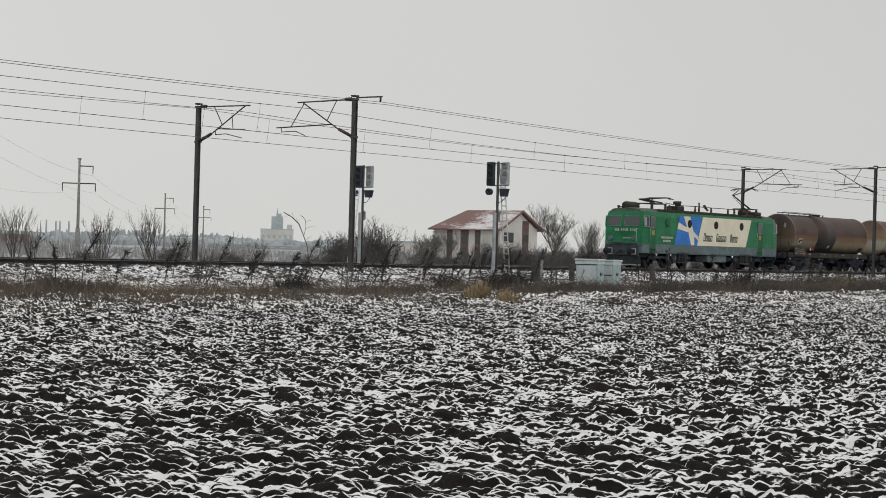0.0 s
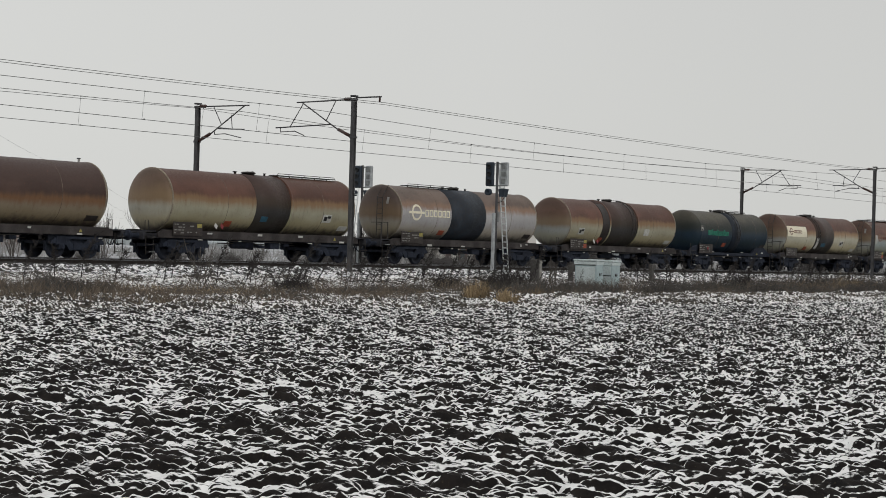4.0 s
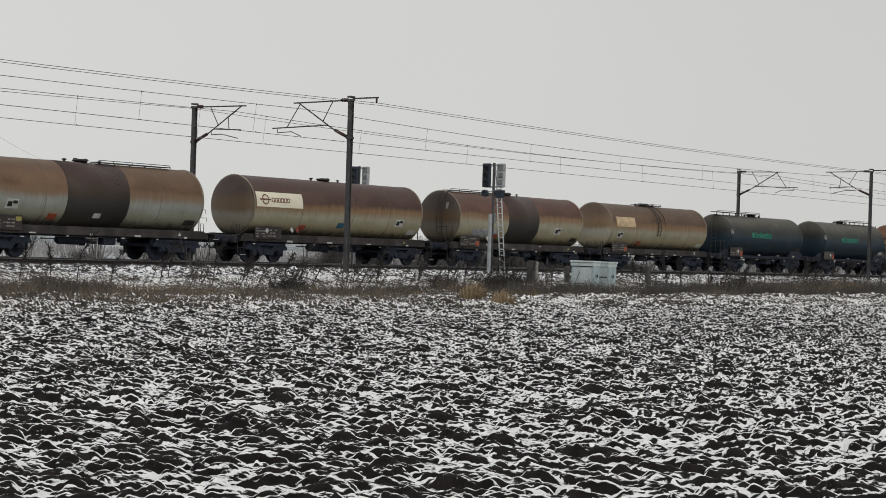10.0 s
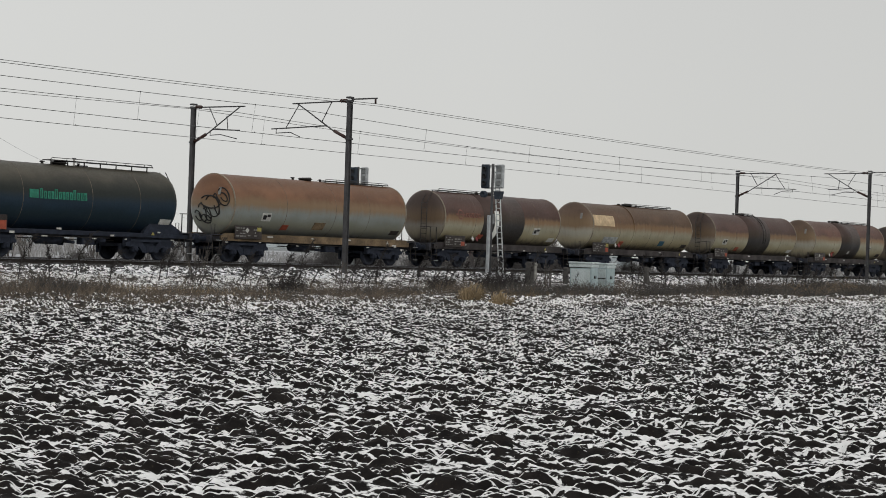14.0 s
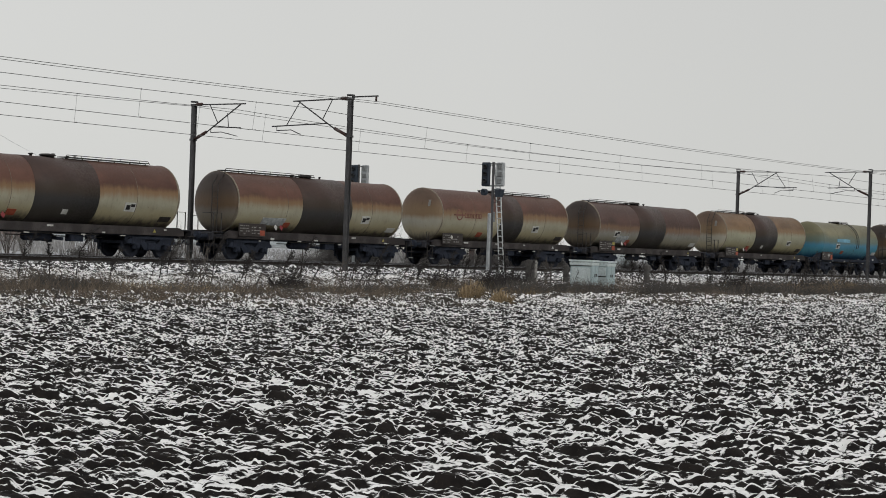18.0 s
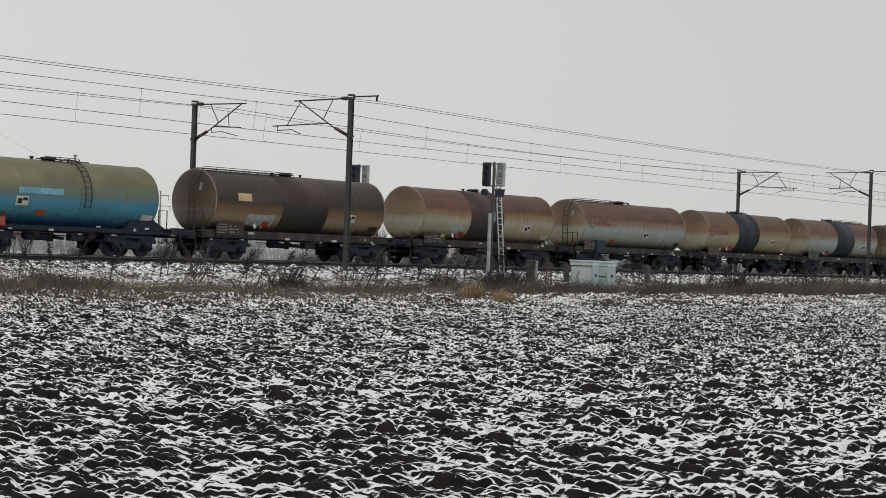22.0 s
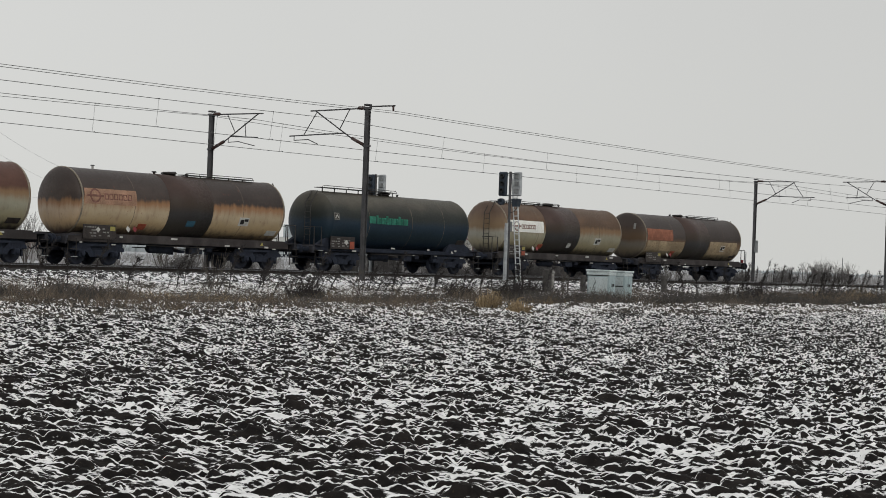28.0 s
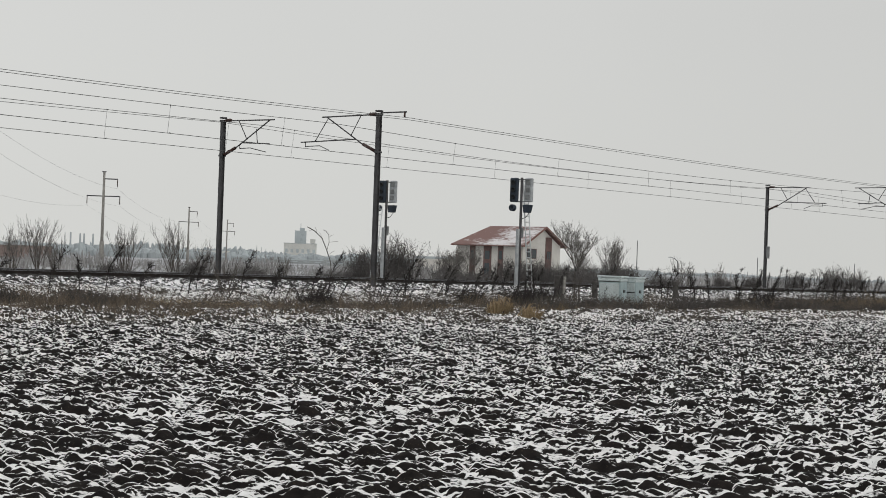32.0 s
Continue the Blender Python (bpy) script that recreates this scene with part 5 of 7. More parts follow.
    for ob in lo.children:
        if ob.name.split(".")[0] in ("roof_busbar", "insulator", "roof_switch", "roof_arrester", "roof_box", "pantograph"):
            ob.location.x = -SHIFT


build_loco()


def scrawl(wagon, h):
    """Black painted scrawl of loops on the front end and flank of a tank."""
    for lane, loops in ((0, ((-0.95, 0.35, 0.3, 0.42), (-0.35, -0.1, 0.42, 0.5), (-0.05, -0.45, 0.22, 0.34), (0.3, -0.4, 0.26, 0.42), (0.62, -0.55, 0.22, 0.24), (-0.2, 0.1, 0.62, 0.3), (0.05, -0.7, 0.3, 0.2), (-0.6, 0.0, 0.14, 0.5), (-0.98, 0.33, 0.16, 0.2))),):
        for cy, cz, ry, rz in loops:
            pts = []
            for i in range(13):
                t = 2 * math.pi * i / 13.5 + 0.6
                y, z = cy + ry * math.cos(t) + 0.12 * math.sin(t), cz + rz * math.sin(t)
                q = min(0.97, math.hypot(y, z) / TR)
                pts.append((-(h + 0.014 - 0.42 * (1 - math.cos(math.asin(q)))), y, CZ + z))
            part("scrawl", Form().chain(pts, 0.032, 5), M_MARK, wagon, "black painted loops of scrawl")

# ---- the tank wagons, in train order ----
RUST, RUST2, SOOT = (0.112, 0.052, 0.036), (0.088, 0.047, 0.036), (0.056, 0.042, 0.036)
BEIGE, OLIVE, CREAM, GREYB = (0.335, 0.318, 0.236), (0.31, 0.29, 0.21), (0.46, 0.44, 0.345), (0.29, 0.33, 0.325)
GRIME_SHADE = (0.06, 0.048, 0.04)
P_END = tank_paint("sooty_tank_end", (0.07, 0.048, 0.039), (0.22, 0.205, 0.175), (0.06, 0.052, 0.047), 3.0, 0.5, 0.3, (0.075, 0.05, 0.038), 0.15)
P_ENDDARK = tank_paint("dark_tank_end", (0.05, 0.037, 0.031), (0.14, 0.125, 0.105), (0.045, 0.038, 0.034), 3.0, 0.5, 0.3, (0.075, 0.05, 0.038), 0.15)
P_ENDPALE = tank_paint("pale_tank_end", (0.12, 0.078, 0.055), (0.35, 0.335, 0.275), (0.08, 0.07, 0.06), 3.2, 0.5, 0.3, (0.12, 0.07, 0.045), 0.2)
P_BAND = tank_paint("sooty_band", (0.068, 0.041, 0.033), (0.038, 0.036, 0.036), (0.05, 0.043, 0.038), 3.0, 0.3, 0.15, (0.05, 0.04, 0.036), 0.2)
P_CREAMY = tank_paint("rusty_cream_tank", RUST, CREAM, GRIME_SHADE, 3.0)
P_BROWN = tank_paint("rusty_beige_tank", RUST, BEIGE, GRIME_SHADE, 2.95)
P_BROWN2 = tank_paint("sooty_beige_tank", RUST2, BEIGE, GRIME_SHADE, 2.8)
P_OLIVE = tank_paint("rusty_olive_tank", (0.115, 0.066, 0.037), OLIVE, GRIME_SHADE, 2.9)
P_GREY = tank_paint("rusty_grey_tank", RUST, GREYB, GRIME_SHADE, 2.95)
P_GREYOCHRE = tank_paint("ochre_grey_tank", (0.16, 0.095, 0.055), (0.28, 0.295, 0.265), GRIME_SHADE, 2.9)
P_CREAM = tank_paint("cream_tank", (0.105, 0.068, 0.043), CREAM, (0.13, 0.11, 0.085), 3.3, 0.14, 0.25)
P_ENDSTREAK = tank_paint("streaked_cream_end", SOOT, (0.44, 0.34, 0.24), (0.075, 0.055, 0.045), 2.75, 0.14, 0.7, (0.12, 0.055, 0.035), 0.6)
P_SILVER = tank_paint("silver_tank", (0.14, 0.1, 0.08), (0.38, 0.37, 0.37), (0.09, 0.085, 0.08), 3.3)
P_DARK = tank_paint("sooty_brown_tank", SOOT, (0.26, 0.225, 0.17), (0.045, 0.038, 0.033), 2.5, 0.25, 0.2, (0.1, 0.055, 0.038), 0.25)
P_RUSTGREY = tank_paint("rust_streaked_grey_tank", (0.19, 0.095, 0.052), (0.23, 0.25, 0.235), (0.17, 0.17, 0.16), 3.0, 0.3, 0.3, (0.22, 0.14, 0.08), 0.25)
P_ENDRUST = tank_paint("rusty_blue_grey_end", (0.1, 0.058, 0.042), (0.26, 0.275, 0.265), (0.1, 0.09, 0.08), 2.95, 0.4, 0.2, (0.12, 0.08, 0.05), 0.15)
P_BLUE = tank_paint("faded_blue_tank", (0.185, 0.17, 0.1), (0.06, 0.225, 0.345), (0.016, 0.07, 0.14), 2.85, 0.35, 0.15, (0.17, 0.18, 0.12), 0.15)
P_NAVY = tank_paint("sooty_dark_green_tank", (0.068, 0.061, 0.045), (0.012, 0.026, 0.042), (0.008, 0.018, 0.033), 3.2, 0.45, 0.12, (0.02, 0.026, 0.022), 0.1)
L_STD = "rust-brown and beige tank wagon with dark band"
L_PLAIN = "rust-brown and dirty beige tank wagon"
L_NAVY = "sooty dark green tank wagon with green company print"

tank_wagon(112.88, 126.19, tank_paint("grimy_brown_tank", (0.078, 0.046, 0.037), (0.25, 0.215, 0.165), GRIME_SHADE, 2.55), L_STD, (-2.5, 0.6), walk_x=(-6.3, -0.8), walk_high=0.06, sign=-5.6, seed=1, end_paint=P_ENDDARK, extras=[("warning_plate", M_WHITE, -0.35, -0.1, 1.75, 1.95)])
tank_wagon(129.19, 142.33, P_BROWN, L_STD, (-0.85, 1.5), rings=(1.6,), walk_x=(1.5, 5.8), ladder="none", sign=3.9, seed=2, extras=[("blue_mark", M_BLUEMARK, -0.4, 0.05, 1.9, 2.15)], end_paint=P_ENDPALE)
tank_wagon(145.26, 158.35, P_SILVER, "silver-grey tank wagon with a dark band and a company mark", (-1.88, 1.24), M_BAND2, walk_x=(-4.5, -0.5), logo=(-4.9, 2.75, 0.85), logo_paint=M_LOCOCREAM, sign=None, seed=3, extras=[("yellow_label", M_YELLOW, -5.2, -4.9, 1.5, 1.75)])
tank_wagon(161.09, 174.15, P_BROWN, "rust-brown and beige tank wagon with band and two ladders", (-2.6, 1.5), belt=0.9, rings=(-1.75, 1.5), ladder="none", sign=-5.15, seed=4, extras=[("sign_plate", M_WHITE, 2.3, 2.9, 2.1, 2.5), ("tar_strip", M_BAND, -2.6, -1.85, 1.5, 3.9)], end_paint=P_ENDRUST)
tank_wagon(176.57, 187.12, P_NAVY, L_NAVY, (-0.45, 0.85), plain("navy_band", (0.008, 0.014, 0.024), 0.5), style="low", belt=0.4, ladder="none", logo=(-3.5, 2.5, 0.58), logo_paint=M_LOGOGREEN, walk_x=(-0.9, 3.2), sign=None, seed=5, extras=[("mark_plate", M_WHITE, -3.7, -3.4, 2.85, 3.2)])
tank_wagon(189.27, 202.30, P_CREAMY, L_STD + " and white company board", (-1.34, 1.74), belt=-0.9, ladder="front", walk_x=(-1.6, 0.4), board=(-6.0, -2.9, 2.55, 3.3), board_paint=M_LOCOCREAM, logo=(-5.4, 2.92, 0.5), sign=2.9, seed=6, extras=[("blue_mark", M_BLUEMARK, -0.2, 0.5, 1.9, 2.15), ("notice_plate", M_WHITE, -1.1, -0.75, 1.75, 2.55)], end_paint=P_ENDRUST)
tank_wagon(204.64, 217.81, P_GREY, L_STD, (-1.93, 2.2), rings=(-1.95, 2.25), walk_x=(-6.3, 0.3), sign=3.4, logo=(-5.2, 2.8, 0.6), seed=7, end_paint=P_ENDRUST, extras=[("notice_plate", M_WHITE, -6.0, -5.7, 2.3, 3.0)])
tank_wagon(220.38, 233.30, P_CREAM, "cream tank wagon with a rusty top and rust streaks", walk_x=(-6.4, 0.2), sign=None, seed=8, sill_paint=M_SILL, end_paint=P_CREAM)
tank_wagon(235.66, 248.48, P_GREYOCHRE, L_STD, (-1.8, 1.62), walk_x=(0.6, 4.9), ladder="none", sign=-4.9, seed=9, extras=[("warning_plate", M_WHITE, -0.2, 0.2, 1.75, 1.95)], end_paint=P_ENDPALE)
tank_wagon(251.03, 264.48, P_BROWN2, L_PLAIN + " and white company board", ladder="none", board=(-6.2, -3.0, 2.65, 3.35), board_paint=M_LOCOCREAM, logo=(-5.6, 3.0, 0.5), sign=4.2, seed=10, extras=[("blue_mark", M_BLUEMARK, -0.2, 0.3, 1.8, 2.05)])
tank_wagon(267.01, 279.98, P_BROWN, L_STD, (-1.52, 1.48), walk_x=(-5.8, 0.0), sign=3.2, seed=11, end_paint=P_ENDDARK, extras=[("grey_board", M_LOGOGREY, -4.7, -2.4, 1.7, 2.1)])
tank_wagon(282.51, 295.15, P_OLIVE, "dirty olive tank wagon with pale board and strap ladder", rings=(0.55,), belt=-0.35, ladder="none", walk_x=(-1.4, 1.6), board=(-5.4, -3.2, 2.7, 3.3), board_paint=M_CREAM, sign=-5.2, seed=12, end_paint=P_ENDPALE)
tank_wagon(297.76, 309.72, P_NAVY, L_NAVY, style="low", walk_x=(-5.8, 0.6), walk_high=0.12, ladder="front", logo=(-2.25, 2.62, 0.62), logo_paint=M_LOGOGREEN, sign=None, seed=13, extras=[("mark_plate", M_WHITE, -4.5, -4.15, 2.85, 3.2)])
tank_wagon(312.57, 324.56, P_NAVY, L_NAVY, style="low", walk_x=(-0.8, 5.0), walk_high=0.12, ladder="rear", logo=(-2.35, 2.64, 0.62), logo_paint=M_LOGOGREEN, sign=None, seed=14, extras=[("mark_plate", M_WHITE, -4.6, -4.25, 2.85, 3.2)])
W15 = tank_wagon(327.39, 340.82, P_RUSTGREY, "rust-streaked grey tank wagon with black scrawl on its end", ladder="none", walk_x=(1.0, 6.0), sign=-4.4, seed=15, sill_paint=M_OCHRESILL, extras=[("yellow_patch", M_OCHRESILL, -0.6, 0.2, 1.7, 2.05)], end_paint=P_RUSTGREY)
scrawl(W15, (340.82 - 327.39) / 2)
tank_wagon(343.38, 355.31, P_BROWN2, L_STD + " and white stripe", (-2.05, 1.87), belt=None, walk_x=(-5.0, 0.3), logo=(-4.2, 2.9, 0.55), sign=2.9, seed=16, extras=[("white_stripe", M_LOCOWHITE, -1.0, -0.62, 1.6, 3.2)])
tank_wagon(358.09, 370.96, P_OLIVE, "rust-brown tank wagon with a pale patch and a strap", rings=(-1.3,), ladder="none", walk_x=(-1.0, 4.9), board=(-6.0, -3.6, 2.75, 3.4), board_paint=M_CREAM, sign=None, seed=17, extras=[("pale_patch", M_LOGOGREY, -4.6, -3.0, 1.7, 2.1), ("scrawl", M_BLUEMARK, 2.2, 2.8, 1.7, 2.0)], end_paint=P_ENDPALE)
tank_wagon(373.37, 386.39, P_BROWN2, L_STD + " and strap ladder", (-1.34, 1.93), belt=0.95, ladder="front", walk_x=(-0.6, 1.2), sign=-4.9, seed=18)
tank_wagon(388.82, 402.23, P_BROWN, L_STD, (-1.73, 1.72), ladder="none", walk_x=(0.6, 5.4), sign=3.2, seed=19, extras=[("warning_plate", M_WHITE, -0.1, 0.2, 1.75, 1.95)], end_paint=P_ENDPALE)
tank_wagon(405.21, 418.04, P_BROWN, L_STD, (-1.61, 2.06), walk_x=(-6.0, 0.3), sign=2.9, seed=20, end_paint=P_ENDDARK, extras=[("grey_board", M_LOGOGREY, -4.2, -2.6, 1.7, 2.05)])
tank_wagon(420.72, 433.65, P_BROWN, L_STD, (-0.75, 1.45), ladder="none", walk_x=(0.8, 5.6), logo=(-4.6, 2.75, 0.6), sign=2.5, seed=21, end_paint=P_ENDPALE)
tank_wagon(436.38, 449.63, tank_paint("sooty_grey_tank", (0.088, 0.047, 0.037), (0.25, 0.25, 0.225), GRIME_SHADE, 2.7), "sooty brown tank wagon with a dark band", (-1.57, 1.67), walk_x=(-6.0, 0.0), sign=-4.4, seed=22, end_paint=P_ENDDARK, extras=[("grey_board", M_LOGOGREY, -4.0, -2.6, 1.65, 2.1)])
tank_wagon(452.48, 465.41, tank_paint("ochre_olive_tank", (0.17, 0.1, 0.052), (0.32, 0.315, 0.225), GRIME_SHADE, 3.15), L_STD, (-1.81, 1.57), walk_x=(-5.6, 0.2), sign=3.2, seed=23, end_paint=P_ENDPALE, extras=[("warning_plate", M_WHITE, -0.5, -0.2, 1.75, 1.95)])
tank_wagon(467.66, 478.63, P_BLUE, "faded sky-blue tank wagon with an olive-stained top", style="low", belt=1.0, ladder="none", walk_x=(-0.6, 1.4), sign=-2.7, seed=24, extras=[("pale_stripe", M_BLUESTRIPE, -2.6, -0.3, 2.5, 2.75)])
tank_wagon(481.31, 494.19, P_DARK, "sooty dark brown tank wagon with a pale board", (-1.54, 1.69), walk_x=(-6.0, 0.2), board=(-4.6, -3.7, 2.75, 3.1), sign=3.2, seed=25, end_paint=P_ENDDARK, extras=[("grey_board", M_LOGOGREY, -3.8, -2.0, 1.65, 2.15)])
tank_wagon(496.69, 509.70, P_BROWN, L_STD, (-1.95, 1.13), belt=0.75, ladder="none", sign=3.2, seed=26, extras=[("pale_patch", M_LOGOGREY, -3.6, -2.4, 1.7, 2.2)], end_paint=P_ENDPALE)
W27 = tank_wagon(512.23, 525.10, P_GREY, L_PLAIN + " and red company mark", walk_x=(-5.8, 0.4), logo=(-5.2, 2.8, 0.62), sign=0.9, seed=27, end_paint=P_ENDPALE)
part("side_box", Form().box(-4.15, -1.3, 1.36, 1.0, 0.34, 0.8, cut=0.03), plain("navy_side_box", (0.016, 0.026, 0.05), 0.6), W27, "dark blue box on the side of the frame")
tank_wagon(527.53, 540.45, P_OLIVE, L_STD + " and red company mark", (-1.79, 1.22), M_BAND2, belt=0.9, ladder="none", walk_x=(-0.6, 0.8), logo=(-5.6, 2.75, 0.7), sign=3.1, seed=28, end_paint=P_ENDPALE)
tank_wagon(542.81, 555.89, P_GREY, L_STD, (-1.2, 1.9), M_BAND2, ladder="none", walk_x=(0.4, 5.4), sign=3.3, seed=29, end_paint=P_ENDPALE)
tank_wagon(558.42, 571.27, P_BROWN, L_PLAIN + " and end ladders", walk_x=(-5.4, 0.6), ladder="front", sign=3.8, seed=30, extras=[("pale_patch", M_CREAM, -2.6, -1.6, 1.65, 2.05)])
tank_wagon(574.08, 587.01, P_BROWN, L_STD + " and strap ladder", (-1.35, 1.56), belt=-0.6, ladder="none", walk_x=(-1.2, 0.4), sign=3.2, seed=31, extras=[("blue_mark", M_BLUEMARK, 0.6, 1.2, 1.75, 2.0), ("mark_plate", M_YELLOW, 0.1, 0.4, 2.1, 2.5)], end_paint=P_ENDPALE)
tank_wagon(588.93, 601.90, tank_paint("sooty_cream_tank", SOOT, (0.45, 0.36, 0.24), (0.09, 0.065, 0.05), 2.85, 0.15, 0.45, (0.15, 0.048, 0.028), 0.45), "sooty brown tank wagon with a faded company board", (-1.18, 1.47), ladder="rear", walk_x=(0.6, 5.0), board=(-6.1, -3.1, 2.6, 3.25), board_paint=plain("faded_pink_board", (0.34, 0.205, 0.135), 0.65, 0.0, 0.25, 2.0, (0.2, 0.095, 0.06), 0.6), end_paint=P_ENDSTREAK, logo=(-5.4, 2.95, 0.6), sign=3.2, seed=32, extras=[("blue_mark", M_BLUEMARK, 0.0, 0.5, 1.85, 2.1)])
tank_wagon(604.39, 616.38, P_NAVY, L_NAVY, style="low", walk_x=(-5.2, 0.6), walk_high=0.12, ladder="front", logo=(-2.4, 2.64, 0.62), logo_paint=M_LOGOGREEN, sign=None, seed=33, extras=[("mark_plate", M_WHITE, -4.3, -3.95, 2.8, 3.15)])
tank_wagon(619.03, 631.63, P_OLIVE, L_STD + " and white company board", (-2.14, 1.4), walk_x=(-5.6, 0.6), board=(-5.65, -2.35, 2.5, 3.15), board_paint=M_LOCOWHITE, logo=(-5.0, 2.82, 0.55), sign=3.1, seed=34, end_paint=P_ENDPALE, extras=[("warning_plate", M_WHITE, 0.4, 0.75, 1.75, 2.0)])
LAST = tank_wagon(633.79, 646.78, P_DARK, "last tank wagon, sooty brown with beige patches and a tail lamp", (-1.29, 1.83), ladder="rear", walk_x=(0.6, 4.7), board=(-5.95, -2.86, 2.5, 3.2), board_paint=plain("rust_board", (0.26, 0.1, 0.06), 0.7, 0.0, 0.2, 3.0, (0.14, 0.08, 0.05), 0.5), sign=3.4, seed=35, end_paint=P_ENDDARK, extras=[("beige_patch", M_FADED, 1.95, 5.6, 1.75, 2.6), ("beige_patch", M_FADED, -5.9, -1.4, 1.85, 2.45)])
part("tail_lamp", Form().box((646.78 - 633.79) / 2 + 0.72, -1.0, 1.4, 0.12, 0.16, 0.22, cut=0.02), M_RED, LAST, "red tail lamp on the headstock")


# ---- overhead line ----
MASTS = [1.6, 57.6, 113.7, 169.8, 226.0, 282.0]


def mast(x, y, side, near):
    """A steel mast with its bracket; side = +1 reaches away from the camera; near: pulls the wire to its far side."""
    m = thing("catenary_mast", "grey steel catenary mast with a bracket over the track", "catenary mast", "masts along the line", at=pose(x, y, 0))
    f = Form()
    for s in (-0.1, 0.1):
        f.box(s, 0, 3.2, 0.025, 0.17, 8.6)
    f.box(0, 0, 3.2, 0.18, 0.03, 8.6)
    part("column", f, M_MAST, m, "weathered steel column")
    part("mast_cap", Form().box(0, 0, 7.6, 0.3, 0.26, 0.08, cut=0.02), M_MAST, m)
    part("footing", Form().box(0, 0, -0.75, 0.7, 0.7, 0.7, cut=0.05), M_CONCRETE, m)
    r = 0.032
    q = side
    top = part("top_tube", Form().rod((0, q * 0.5, 7.45), (0, q * 3.5, 7.42), r), M_MAST, m)
    part("insulator", Form().lathe([(q * 0.12, 0.05)] + [(q * (0.16 + 0.05 * i), 0.09 if i % 2 else 0.05) for i in range(8)] + [(q * 0.58, 0.05)], "y", 10, (0, 0, 7.47)), M_CERAMIC, m)
    part("diagonal_tube", Form().rod((0, q * 0.9, 6.1), (0, q * 3.2, 7.42), r), M_MAST, m)
    part("insulator", Form().rod((0, q * 0.12, 5.78), (0, q * 0.9, 6.12), 0.075, n=10), M_CERAMIC, m)
    part("registration_tube", Form().rod((0, q * 1.35, 6.36), (0, q * (4.8 if near else 3.2), 6.28), r * 0.9), M_MAST, m)
    part("strut", Form().rod((0, q * 1.1, 7.42), (0, q * 1.65, 6.56), r * 0.7), M_MAST, m)
    part("strut", Form().rod((0, q * (3.9 if near else 2.4), 6.3), (0, q * (3.1 if near else 2.3), 7.36 if near else 7.0), r * 0.7), M_MAST, m)
    a = q * (4.5 if near else 1.2)
    part("steady_arm", Form().rod((0, a, 6.26), (0, a, 6.06), 0.02).chain([(0, a, 6.08), (0, q * 3.6 if near else q * 1.9, 6.1), (0, q * 3.0, 5.88)], 0.022), M_MAST, m)
    for z in (5.75, 7.45):
        part("clamp", Form().box(0, 0, z, 0.28, 0.24, 0.09), M_MAST, m)
    if side > 0:
        part("feeder_arm", Form().box(0, -0.85, 7.52, 0.06, 1.5, 0.06), M_MAST, m)
        part("insulator", Form().rod((0, -1.5, 7.5), (0, -1.5, 7.28), 0.045, n=8), M_CERAMIC, m)
    else:
        part("junction_box", Form().box(0.0, -0.2, 2.6, 0.3, 0.16, 0.9, cut=0.03), M_SIGNALPOST, m) if x > 100 else None
    return m


for i, x in enumerate(MASTS):
    mast(x - 0.28 if x < 100 else x, 50.15, 1, i % 2 == 1)
    mast(x if x < 100 else x - 0.3, 60.5, -1, i % 2 == 0)


def sag(a, b, t, ends, drop):
    return ends - drop * 4 * t * (1 - t)


def catenary(yc, contact, far, drops):
    c = thing("overhead_wire", "thin overhead contact wire hung from a sagging messenger wire", "overhead wire", "overhead wires")
    for i, (a, b) in enumerate(zip(MASTS, MASTS[1:])):
        drop = drops[i % 2]
        y0, y1 = yc + (0.2 if i % 2 else -0.2), yc + (-0.2 if i % 2 else 0.2)
        part("contact_wire", Form().rod((a, y0, contact), (b, y1, contact), 0.013, n=5), M_WIRE, c)
        pts = [(a + (b - a) * t, yc, sag(a, b, t, 7.14, drop)) for t in np.linspace(0, 1, 13)]
        part("messenger_wire", Form().chain(pts, 0.013), M_WIRE, c)
        for k in ((1.9, 9.0, 18.2, 27.5, 37.0, 46.3, 53.6) if far else (9.0, 18.1, 27.3, 37.0, 46.0, 52.8)):
            t = k / 56.1
            x = a + (b - a) * t
            part("dropper", Form().rod((x, y0 + (y1 - y0) * t, contact), (x, yc, sag(a, b, t, 7.14, drop)), 0.006, n=4), M_WIRE, c)
            for q in (contact, sag(a, b, t, 7.14, drop)):
                part("wire_clip", Form().box(x, yc, q, 0.04, 0.03, 0.05), M_MAST, c)


catenary(NEAR, 5.86, False, (0.2, 0.4))
catenary(FAR, 5.75, True, (0.25, 0.4))
fd = thing("feeder_line", "pair of feeder wires along the mast tops", "power line")
for dz in (0.0, -0.09):
    for i, (a, b) in enumerate(zip(MASTS, MASTS[1:])):
        part("wire", Form().chain([(a + (b - a) * t, 48.6, sag(a, b, t, 7.28 + dz, (0.31, 0.18)[i % 2])) for t in np.linspace(0, 1, 13)], 0.011), M_WIRE, fd)


ew = thing("earth_wire", "single earth wire along the far masts", "power line")
for a, b in zip(MASTS, MASTS[1:]):
    part("wire", Form().chain([(a + (b - a) * t, 60.7, sag(a, b, t, 7.4, 0.36)) for t in np.linspace(0, 1, 13)], 0.012), M_WIRE, ew)


